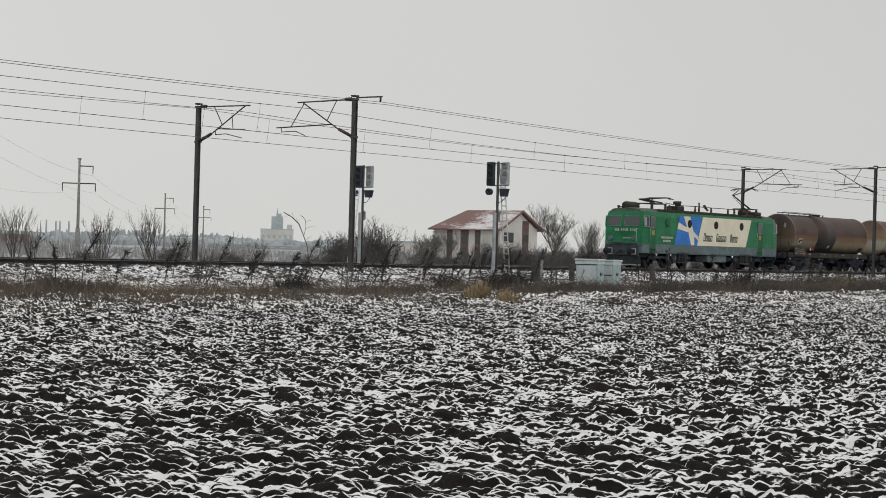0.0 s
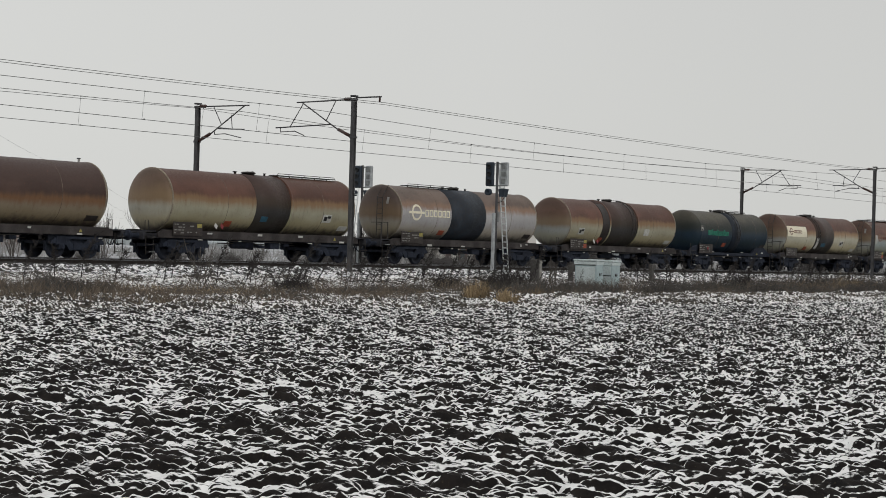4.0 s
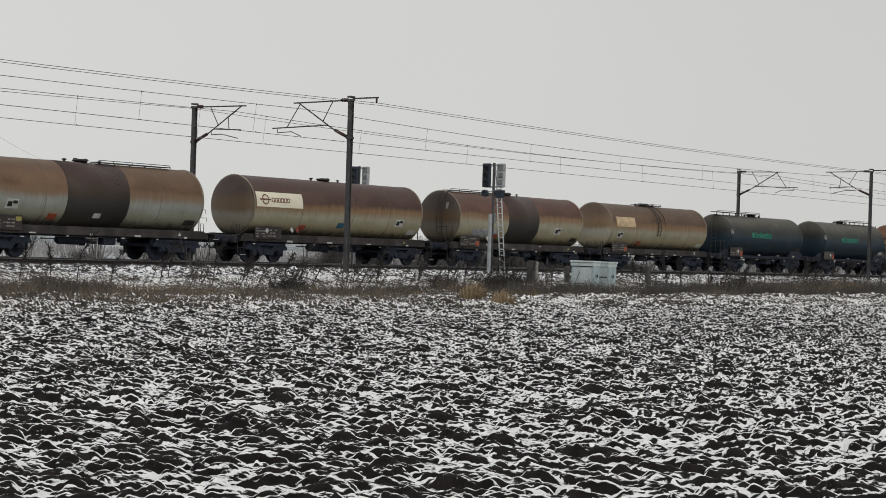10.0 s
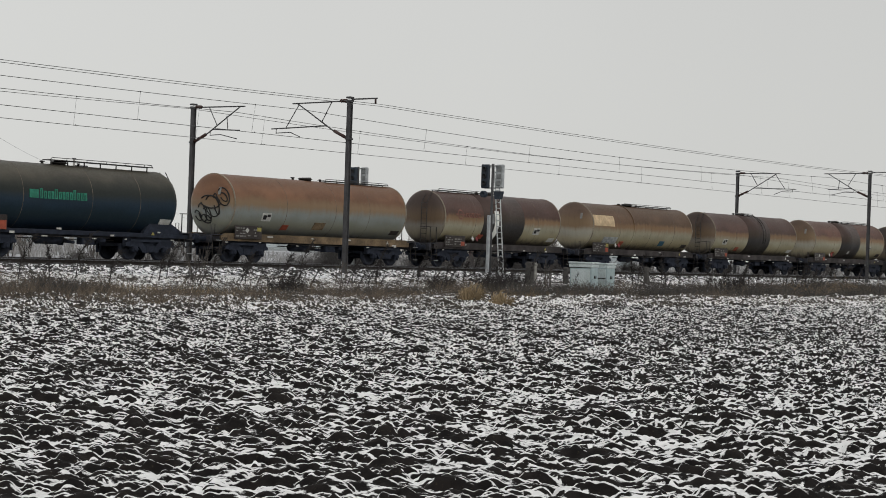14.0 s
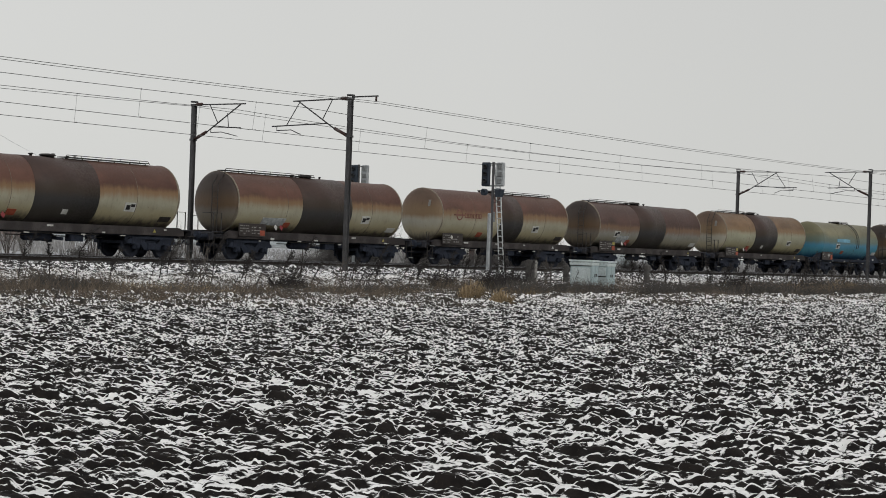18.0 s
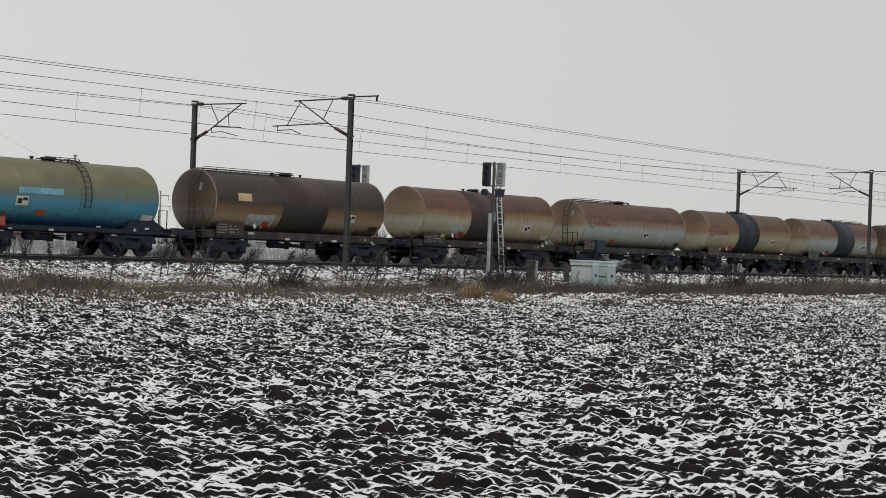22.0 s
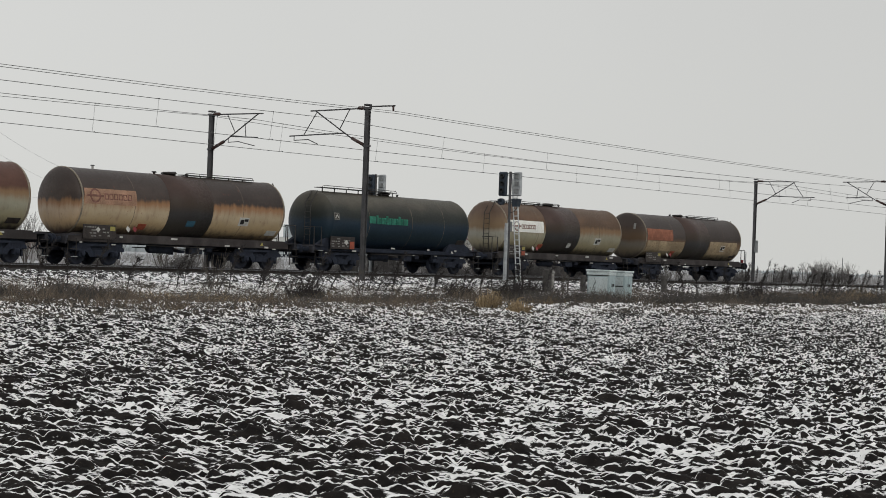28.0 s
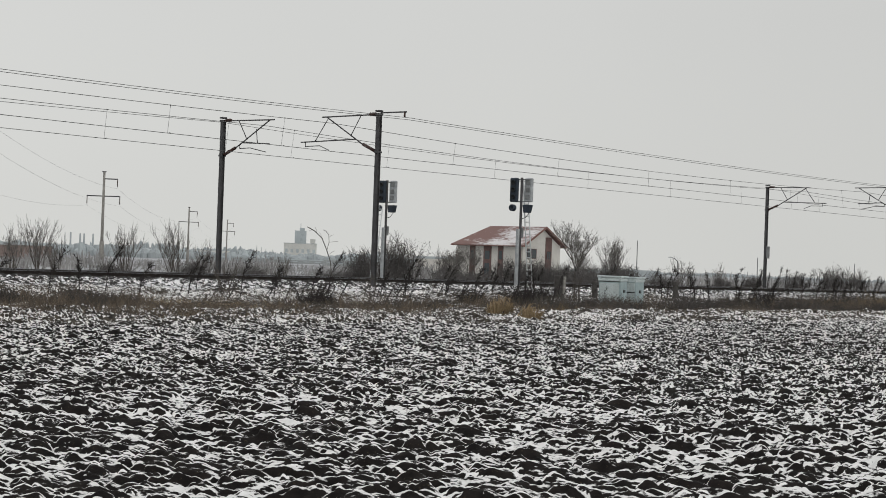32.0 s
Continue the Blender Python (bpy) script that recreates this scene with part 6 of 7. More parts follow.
# ---- colour-light signals ----
def signal(x, y, ladder_side, label, gap=0.36, top=5.2):
    s = thing("railway_signal", label, "railway signal", "pair of signals", at=pose(x, y, 0))
    part("post", Form().rod((0, 0, -0.3), (0, 0, 5.3), 0.068, n=12), M_MAST, s)
    part("base_sleeve", Form().box(-0.12, 0.06, 1.3, 0.15, 0.15, 2.85, cut=0.02), M_SIGNALGREY, s, "pale grey lower sleeve")
    for e, d in ((-1, -0.34), (1, 0.34)):
        hd = part("signal_head", Form().box(e * 0.12, 0.0 - e * (gap if e < 0 else 0.36), 4.68, 0.16, 0.5, 1.2, cut=0.05), M_SIGNALDARK if e < 0 else M_SIGNALGREY, s, "black face of the signal head" if e < 0 else "pale grey back of the signal head")
        for k in range(3):
            z = 5.05 - k * 0.36
            part("lamp_hood", Form().lathe([(e * 0.2, 0.11), (e * 0.28, 0.12), (e * 0.28, 0.1), (e * 0.22, 0.09), (e * 0.21, 0.02)], "x", 12, (0, -e * (gap if e < 0 else 0.36), z)), M_BLACK, hd)
            if e > 0:
                part("rear_cover", Form().box(0.03, -e * 0.36, z, 0.06, 0.26, 0.24, cut=0.02), M_SIGNALPOST, hd)
        if e < 0:
            part("lower_lamp", Form().lathe([(e * 0.0, 0.1), (e * 0.1, 0.17), (e * 0.3, 0.17), (e * 0.3, 0.12), (e * 0.12, 0.02)], "x", 14, (0, 0.38, 3.78)), M_SIGNALDARK, s)
        else:
            part("lower_lamp", Form().slab([(-0.05, -0.56, 3.94), (-0.05, -0.12, 3.94), (-0.05, -0.18, 3.55), (-0.05, -0.45, 3.55)], (0.3, 0, 0)), M_SIGNALDARK, s)
        part("bracket", Form().box(0, -e * 0.25, 4.1, 0.06, 0.5, 0.06).box(0, -e * 0.25, 5.2, 0.06, 0.5, 0.06), M_SIGNALPOST, s)
    part("cable", Form().chain([(0.05, -0.3, 3.9), (0.08, -0.42, 3.5), (0.05, -0.25, 3.3), (0, -0.08, 3.25)], 0.018), M_RAILING, s)
    run = ladder_side * (1.0 - 0.7 * (top + 0.3) / 5.5)
    ld = part("ladder", Form().rod((ladder_side * 1.0, -0.14, -0.3), (run, -0.14, top), 0.034).rod((ladder_side * 1.0, 0.14, -0.3), (run, 0.14, top), 0.034), M_WHITELADDER, s, "white steel ladder")
    for k in range(int(top / 0.3)):
        z = 0.1 + k * 0.3
        x = ladder_side * (1.0 - 0.7 * (z + 0.3) / 5.5)
        part("rung", Form().rod((x, -0.14, z), (x, 0.14, z), 0.026, n=5), M_WHITELADDER, ld)
    part("junction_box", Form().box(0.1, 0, 2.55, 0.16, 0.2, 0.5, cut=0.03), M_SIGNALPOST, s)
    return s


signal(68.4, 50.2, 1, "two-faced colour-light signal with a ladder beside the near track")
signal(69.9, 60.4, -1, "two-faced colour-light signal behind the far track", 0.22, 4.0)


# ---- lineside boxes and posts ----
def cabinet(x, y, sx, sy, h, label, split=False):
    c = thing("relay_cabinet", label, "cabinet", "relay cabinets", at=pose(x, y, -0.98))
    part("body", Form().box(0, 0, h / 2, sx, sy, h, cut=0.02), M_CABINET, c)
    part("lid", Form().box(0, 0, h + 0.04, sx + 0.14, sy + 0.14, 0.09, cut=0.02), M_CABINETTOP, c)
    for s in (-1, 1):
        d = part("door", Form().box(s * sx * 0.245, -sy / 2 - 0.012, h / 2, sx * 0.46, 0.025, h - 0.2, cut=0.006), M_CABINET, c)
        part("handle", Form().box(s * 0.06, -sy / 2 - 0.04, h * 0.55, 0.03, 0.04, 0.14), M_RAILING, d)
    part("lid_board", Form().box(0, 0, h - 0.1, sx + 0.08, sy + 0.08, 0.16, cut=0.02), M_CABINETTOP, c)
    if split:
        for z0, z1 in ((0.1, h * 0.5), (h * 0.54, h - 0.22)):
            part("end_door", Form().box(-sx / 2 - 0.012, 0, (z0 + z1) / 2, 0.025, sy * 0.9, z1 - z0, cut=0.006), M_CABINETTOP, c)
        part("door_gap", Form().box(-sx / 2 - 0.004, 0, h * 0.52, 0.012, sy * 0.9, 0.05), M_RAILING, c)
    else:
        part("end_door", Form().box(-sx / 2 - 0.012, 0, (h - 0.2) / 2, 0.025, sy * 0.86, h - 0.36, cut=0.006), M_CABINETTOP, c)
        part("lid_gap", Form().box(-sx / 2 - 0.004, 0, h - 0.2, 0.012, sy * 0.96, 0.035), M_RAILING, c)
    part("plinth", Form().box(0, 0, -0.05, sx + 0.06, sy + 0.06, 0.22), M_CONCRETE, c)


cabinet(69.95, 45.6, 0.55, 1.27, 1.45, "pale blue-grey steel relay cabinet in the weeds")
cabinet(71.25, 45.4, 0.73, 1.07, 1.43, "smaller pale relay cabinet beside the first", True)


def post(x, y, h, w, mat, name, label, lean=0.0):
    f = Form().box(0, 0, h / 2, w, w, h, cut=w * 0.12)
    if h > 1:
        f.box(0, 0, h - 0.12, w * 1.15, w * 1.15, 0.08)
    solid(name, f, mat, label, "post", "concrete stub posts", at=pose(x, y, -0.95, 0, lean, 0))


post(69.3, 48.4, 1.42, 0.34, M_DARKCONC, "stub_post", "dark weathered concrete stub post", 2)
post(69.62, 48.3, 1.4, 0.2, M_CONCRETE, "stub_post", "thin weathered concrete stub post", -2)
post(79.6, 47.8, 1.3, 0.24, M_DARKCONC, "stub_post", "dark weathered concrete stub post", -3)
post(71.5, 47.7, 1.2, 0.22, M_DARKCONC, "stub_post", "dark weathered concrete stub post by the cabinet", 1)
post(59.3, 50.6, 0.72, 0.14, M_WHITE, "marker_post", "small white kilometre marker post")
solid("broken_pole", Form().rod((0, 0, 0.55), (1.9, -1.2, -0.1), 0.05, 0.04), M_BARK, "broken pale pole leaning in the weeds", "pole", at=pose(82.6, 45.0, -0.95))


# ---- house ----
def house():
    h = thing("house", "white plastered house with a snow-dusted red roof", "house", at=pose(193.8, 141.6, -0.85, 0, 0, 85.8))
    # local x runs along the eaves (away to the left), local y into the house
    L, W, E, R = 12.6, 8.3, 5.15, 7.55
    t = 0.3
    part("wall", Form().box(L / 2, -t / 2, E / 2, L, t, E), M_PLASTER, h)
    part("wall", Form().box(L / 2, -W + t / 2, E / 2, L, t, E), M_PLASTER, h)
    for x in (t / 2, L - t / 2):
        part("wall", Form().slab([(x - t / 2 + 0.003, -0.01, 0), (x - t / 2 + 0.003, -W + 0.01, 0), (x - t / 2 + 0.003, -W + 0.01, E - 0.2)] + ([(x - t / 2 + 0.003, -W / 2, R - 0.1)] if x < 1 else []) + [(x - t / 2 + 0.003, -0.01, E - 0.2)], (t, 0, 0)), M_PLASTER, h)
    o = 0.7
    sl = (R - E) / (W / 2)
    for s in (0, 1):
        y0, y1 = (o, -W / 2) if s == 0 else (-W - o, -W / 2)
        z0 = E - sl * o
        part("roof", Form().slab([(-o, y0, z0), (L - 0.6, y0, z0), (L + o, y0, z0), (L - 2.6, y1, R), (-o, y1, R)], (0, 0, 0.16)), M_SNOWROOF if s == 0 else M_ROOFRED, h, "red sheet roof dusted with snow")
    part("roof", Form().slab([(L + o, o, E - sl * o), (L + o, -W - o, E - sl * o), (L - 2.6, -W / 2, R)], (0, 0, 0.16)), M_ROOFRED, h)
    for y0 in (o, -W - o):
        part("verge_board", Form().slab([(-o - 0.02, y0, E - sl * o - 0.12), (-o - 0.02, -W / 2, R - 0.12), (-o - 0.02, -W / 2, R + 0.2), (-o - 0.02, y0, E - sl * o + 0.2)], (-0.06, 0, 0)), M_ROOFRED, h)
    part("gutter", Form().rod((-o, o + 0.05, E - sl * o), (L + o, o + 0.05, E - sl * o), 0.07), M_ROOFRED, h)
    # gable towards the railway
    part("red_panel", Form().box(-0.03, -5.6, 3.1, 0.06, 1.4, 6.2), M_BRICKRED, h, "dull red wall strip")
    for y, z, w, hh in ((-1.8, 3.75, 2.0, 1.35), (-5.6, 3.6, 0.9, 1.2)):
        wn = part("window", Form().box(-0.06, y, z, 0.08, w, hh), M_HOUSEWIN, h)
        part("window_frame", Form().chain([(-0.1, y - w / 2, z - hh / 2), (-0.1, y + w / 2, z - hh / 2), (-0.1, y + w / 2, z + hh / 2), (-0.1, y - w / 2, z + hh / 2), (-0.1, y - w / 2, z - hh / 2)], 0.06, 4).rod((-0.1, y, z - hh / 2), (-0.1, y, z + hh / 2), 0.04), M_BRICKRED, wn)
    part("terrace", Form().box(-0.7, -1.5, 1.0, 1.4, 3.0, 0.25), M_LOCOWHITE, h)
    # long side
    for x, w in ((4.2, 1.0), (6.7, 1.5), (9.6, 1.05)):
        part("red_panel", Form().box(x, 0.03, 2.4, w, 0.06, 4.8), M_BRICKRED, h)
    for x, z, w, hh in ((4.2, 3.4, 0.6, 1.2), (6.7, 3.4, 0.9, 1.2), (6.7, 1.2, 0.9, 2.0), (9.6, 3.4, 0.6, 1.2)):
        wn = part("window", Form().box(x, 0.07, z, w, 0.05, hh), M_HOUSEWIN, h)
    part("downpipe", Form().rod((12.6, 0.15, 0), (12.6, 0.15, 4.6), 0.06), M_ROOFRED, h)
    part("downpipe", Form().rod((0.3, 0.15, 0), (0.3, 0.15, 4.6), 0.06), M_ROOFRED, h)


house()


# ---- power line poles ----
def pole(x, y, label, turn):
    p = thing("power_pole", label, "power pole", "power line poles", at=pose(x, y, -0.85, 0, 0, turn))
    part("shaft", Form().rod((0, 0, 0), (0, 0, 12.0), 0.22, 0.14, 10), M_CONCRETE, p)
    part("collar", Form().rod((0, 0, 0), (0, 0, 3.2), 0.3, 0.28, 10), M_CONCRETE, p)
    part("crossarm", Form().box(0, 0, 8.9, 4.2, 0.12, 0.14), M_MAST, p)
    part("crossarm", Form().box(0.85, 0, 11.1, 1.8, 0.12, 0.14), M_MAST, p)
    part("crossarm", Form().box(0, 0, 12.0, 0.5, 0.3, 0.12), M_MAST, p)
    for q, z in ((-2.05, 8.9), (2.05, 8.9), (1.7, 11.1)):
        part("insulator", Form().rod((q, 0, z), (q, 0, z - 1.0), 0.06, n=6), M_CERAMIC, p)


POLES = [(140.0, 168.4), (243.4, 265.0), (321.9, 335.1)]
for i, (x, y) in enumerate(POLES):
    pole(x, y, "slim concrete power pole with steel crossarms", -46)
pw = thing("power_line", "thin sagging power line between concrete poles", "power line")
turn = Matrix.Rotation(radians(-46), 3, "Z")
for q, z in ((-2.05, 6.85), (2.05, 6.85), (1.7, 9.05)):
    d = turn @ Vector((q, 0, 0))
    path = [(40.0, 75.0)] + POLES
    lift = {(-2.05, 6.85): 2.4, (2.05, 6.85): 6.0, (1.7, 9.05): 5.6}[q, z]
    for (a, b), (c, e) in zip(path, path[1:]):
        pts = []
        for t in np.linspace(0, 1, 15):
            pts.append((a + (c - a) * t + d.x, b + (e - b) * t + d.y, z - 2.1 * 4 * t * (1 - t) + (lift * (1 - t) if a < 100 else 0)))
        part("wire", Form().chain(pts, 0.009, 4), M_WIRE, pw)


# ---- far plant, chimneys, silos ----
def along(az, d):
    """A place at a heading from the standpoint and a distance."""
    return d * math.cos(radians(az)), d * math.sin(radians(az))


def heading(px):
    return 38.07 - math.degrees(math.atan((px - 784) / 3000.0))


def far_block(px, w, d, h, deep, mat, name, label, z0=-0.85, extra=None, windows=0):
    x, y = along(heading(px), d)
    t = thing(name, label, "building", at=pose(x, y, z0, 0, 0, heading(px) - 90))
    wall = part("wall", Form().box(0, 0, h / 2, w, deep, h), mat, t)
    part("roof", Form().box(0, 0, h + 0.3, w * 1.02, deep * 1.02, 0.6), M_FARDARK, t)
    for i in range(windows):
        part("window", Form().box(-w / 2 + w * (i + 0.5) / windows, -deep / 2 - 0.05, h * 0.6, w / windows * 0.5, 0.1, h * 0.2), M_FARDARK, t)
    return t


D = 2350.0
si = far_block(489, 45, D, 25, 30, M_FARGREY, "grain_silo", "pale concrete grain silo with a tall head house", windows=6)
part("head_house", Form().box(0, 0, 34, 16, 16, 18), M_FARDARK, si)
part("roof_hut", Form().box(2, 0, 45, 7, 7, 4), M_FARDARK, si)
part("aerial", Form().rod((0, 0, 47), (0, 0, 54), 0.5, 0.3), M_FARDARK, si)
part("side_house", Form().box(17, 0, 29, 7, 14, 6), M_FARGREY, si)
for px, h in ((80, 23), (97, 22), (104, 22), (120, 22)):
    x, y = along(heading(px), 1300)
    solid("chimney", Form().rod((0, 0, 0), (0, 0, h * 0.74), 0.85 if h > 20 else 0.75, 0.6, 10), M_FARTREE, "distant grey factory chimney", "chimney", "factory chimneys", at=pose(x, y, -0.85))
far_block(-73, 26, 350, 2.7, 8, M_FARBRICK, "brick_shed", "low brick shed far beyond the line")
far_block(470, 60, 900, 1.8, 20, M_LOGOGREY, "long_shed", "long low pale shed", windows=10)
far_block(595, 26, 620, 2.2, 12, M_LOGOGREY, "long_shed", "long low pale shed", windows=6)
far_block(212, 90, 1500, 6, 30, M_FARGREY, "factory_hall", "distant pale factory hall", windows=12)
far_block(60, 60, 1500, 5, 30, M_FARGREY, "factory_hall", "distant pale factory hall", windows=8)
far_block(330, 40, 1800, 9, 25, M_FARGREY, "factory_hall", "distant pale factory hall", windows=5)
far_block(730, 10, 420, 3.2, 8, M_PLASTER, "cottage", "small pale cottage among the bushes")
far_block(1085, 9, 330, 1.5, 6, M_FARDARK, "cottage", "small dark-roofed cottage among the bushes")
for px, d, h in ((1299, 420, 6.3), (1470, 420, 5.6), (1086, 420, 9.5)):
    x, y = along(heading(px), d)
    solid("thin_pole", Form().rod((0, 0, 0), (0, 0, h), 0.13, 0.1, 8), M_SIGNALPOST, "thin distant grey lineside pole", "pole", "distant poles", at=pose(x, y, -0.85))
x, y = along(heading(1158), 260)
lp = thing("street_lamp", "tall grey street lamp with a bent arm", "street lamp", at=pose(x, y, -0.85))
part("pole", Form().rod((0, 0, 0), (0, 0, 3.6), 0.08, 0.06, 8).chain([(0, 0, 3.5), (-0.2, 0.3, 3.9), (-0.5, 0.7, 4.1)], 0.06), M_SIGNALPOST, lp)
part("lamp_head", Form().box(-0.65, 0.9, 4.12, 0.3, 0.6, 0.12, cut=0.03), M_SIGNALGREY, lp)


# ---- woods on the skyline ----
def skyline():
    rng = random.Random(77)
    f = Form()
    for d, lo, hi, n, h0 in ((1900, -60, 1700, 1300, 19), (1100, -60, 760, 800, 10)):
        for i in range(n):
            px = lo + (hi - lo) * i / n + rng.uniform(-3, 3)
            x, y = along(heading(px), d * rng.uniform(0.95, 1.05))
            lump = float(value_noise(np.array(px * 0.013 + d), np.array(0.5), 5)) * 0.7 + float(value_noise(np.array(px * 0.06 + d), np.array(0.5), 6)) * 0.5
            h = h0 * (0.25 + lump) * rng.uniform(0.5, 1.0) * (0.8 if px < 700 else 0.25)
            w = rng.uniform(1.2, 3.6)
            k = 7
            base = Vector((x, y, -0.9))
            v = [base + Vector((math.cos(2 * math.pi * j / k) * w, math.sin(2 * math.pi * j / k) * w, 0)) for j in range(k)]
            v += [base + Vector((math.cos(2 * math.pi * j / k) * w * rng.uniform(0.6, 1.1), math.sin(2 * math.pi * j / k) * w, h * rng.uniform(0.45, 0.8))) for j in range(k)]
            v += [base + Vector((math.cos(2 * math.pi * j / k) * w * 0.5, math.sin(2 * math.pi * j / k) * w * 0.5, h * rng.uniform(0.82, 1.0))) for j in range(k)]
            f.add(v, [(i * k + j, i * k + (j + 1) % k, (i + 1) * k + (j + 1) % k, (i + 1) * k + j) for i in range(2) for j in range(k)] + [tuple(2 * k + j for j in range(k))])
    tagged(part("far_woods", f, M_FARTREE, None, tidy=False), "line of bare woods on the horizon, coloured for haze", "woods", kind="stuff")


skyline()


def poplar(px, d, h, seed):
    rng = random.Random(seed)
    x, y = along(heading(px), d)
    f = Form().rod((0, 0, 0), (0, 0, h), 0.25, 0.05, 5)
    for k in range(60):
        z = h * rng.uniform(0.15, 0.95)
        a = rng.uniform(0, 2 * math.pi)
        q = h * 0.06 * rng.uniform(0.5, 1.2) * (1.1 - z / h)
        f.rod((0, 0, z), (math.cos(a) * q, math.sin(a) * q, z + h * rng.uniform(0.06, 0.14)), 0.12, 0.05, 3, caps=False)
    tagged(part("poplar", f, M_FARTREE, None, at=pose(x, y, -0.85), tidy=False), "distant bare upright poplar, coloured for haze", "tree", "distant poplars")


for i, (px, d, h) in enumerate(((70, 620, 8.2), (412, 800, 8.0), (420, 800, 7.0), (428, 820, 6.6), (402, 800, 5.6), (440, 900, 6.5), (330, 800, 4.5), (300, 760, 4.2), (350, 800, 4.8))):
    poplar(px, d, h, 900 + i)


def hedgerow():
    """Low leafless hedges across the fields behind the line."""
    rng = random.Random(78)
    f = Form()
    for i in range(1700):
        px = -80 + 1750 * i / 1700 + rng.uniform(-2, 2)
        d = rng.choice([150, 190, 230, 260, 330, 420])
        x, y = along(heading(px), d * rng.uniform(0.97, 1.03))
        h = rng.uniform(0.4, 1.5) * (1.3 if math.sin(px * 0.021) > 0 else 0.7)
        for k in range(4):
            a = Vector((x + rng.uniform(-0.8, 0.8), y + rng.uniform(-0.8, 0.8), -0.9))
            f.rod(a, a + Vector((rng.uniform(-0.6, 0.6), rng.uniform(-0.6, 0.6), h * rng.uniform(0.6, 1.2))), 0.07, 0.03, 3, caps=False)
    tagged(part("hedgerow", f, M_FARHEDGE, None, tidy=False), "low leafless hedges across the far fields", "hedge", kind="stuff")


hedgerow()


# ---- bare trees and bushes ----
def grow(f, base, d, length, r, depth, rng, spread=0.5, up=0.25, kids=3, twig=None):
    """Branches that fork and taper."""
    r = max(r, 0.0085)
    pts = [Vector(base)]
    d = Vector(d).normalized()
    n = 3
    for i in range(n):
        d = (d + Vector((rng.uniform(-1, 1), rng.uniform(-1, 1), rng.uniform(-0.4, 1) + up)) * 0.13).normalized()
        pts.append(pts[-1] + d * (length / n))
    for i in range(n):
        a, b = r * (1 - 0.45 * i / n), r * (1 - 0.45 * (i + 1) / n)
        (f if depth > 1 or twig is None else twig).rod(pts[i], pts[i + 1], a, b, 5 if depth > 2 else (4 if depth > 1 else 3), caps=False)
    if depth == 0:
        return
    for i in range(kids):
        t = rng.uniform(0.35, 1.0) if i else 1.0
        p = pts[0].lerp(pts[-1], t) if t < 1 else pts[-1]
        nd = (d + Vector((rng.uniform(-1, 1), rng.uniform(-1, 1), rng.uniform(-0.3, 0.8))) * spread * 1.5).normalized()
        grow(f, p, nd, length * rng.uniform(0.55, 0.8), r * rng.uniform(0.45, 0.62), depth - 1, rng, spread, up, kids, twig)


def bare_tree(x, y, h, seed, z=-0.85, stems=1, label="leafless tree with a fine twiggy crown", spread=0.45, name="bare_tree", cat="tree", depth=4, kids=4, twig_paint=None):
    rng = random.Random(seed)
    t = thing(name, label, cat, "leafless trees" if cat == "tree" else "leafless bushes", at=pose(x, y, z))
    f, g = Form(), Form()
    for i in range(stems):
        d = Vector((rng.uniform(-0.35, 0.35), rng.uniform(-0.35, 0.35), 1)) if stems > 1 else Vector((rng.uniform(-0.1, 0.1), 0, 1))
        b = Vector((rng.uniform(-0.3, 0.3), rng.uniform(-0.3, 0.3), -0.05)) if stems > 1 else Vector((0, 0, -0.05))
        grow(f, b, d, h * 0.42 * rng.uniform(0.8, 1.1), h * 0.018 / math.sqrt(stems) + 0.01, depth, rng, spread, 0.25, kids, g)
    part("trunk", f, M_BARK, t, tidy=False)
    part("crown", g, twig_paint or M_TWIG, t, "fine leafless twigs", tidy=False)
    return t


for x, y, h, s, st in ((165.2, 112.6, 7.4, 1, 3), (160.0, 104.0, 5.6, 2, 5), (172.0, 117.0, 5.0, 3, 4), (158.0, 123.0, 4.2, 12, 4), (148.0, 117.0, 3.6, 13, 5), (140, 112, 3.4, 14, 5)):
    if s == 1:
        bare_tree(x, y, h, s, stems=2, spread=0.8, depth=5, kids=4, label="leafless tree with a broad round twiggy crown")
    elif s == 2:
        bare_tree(x, y, h, s, stems=13, spread=0.32, depth=3, kids=4, label="leafless tree of many upright shoots")
    else:
        bare_tree(x, y, h, s, stems=st, spread=0.75)
for px, d, h, s, st in ((-22, 112, 3.3, 4, 4), (22, 112, 4.0, 5, 6), (52, 114, 2.6, 6, 4), (178, 113, 3.7, 7, 6), (270, 112, 3.9, 8, 7), (318, 112, 2.6, 9, 4), (455, 118, 2.0, 10, 4)):
    x, y = along(heading(px), d)
    bare_tree(x, y, h * 0.98, s, stems=st + 5, label="leafless young tree of upright shoots", spread=0.3, z=-0.8, depth=3, kids=3)


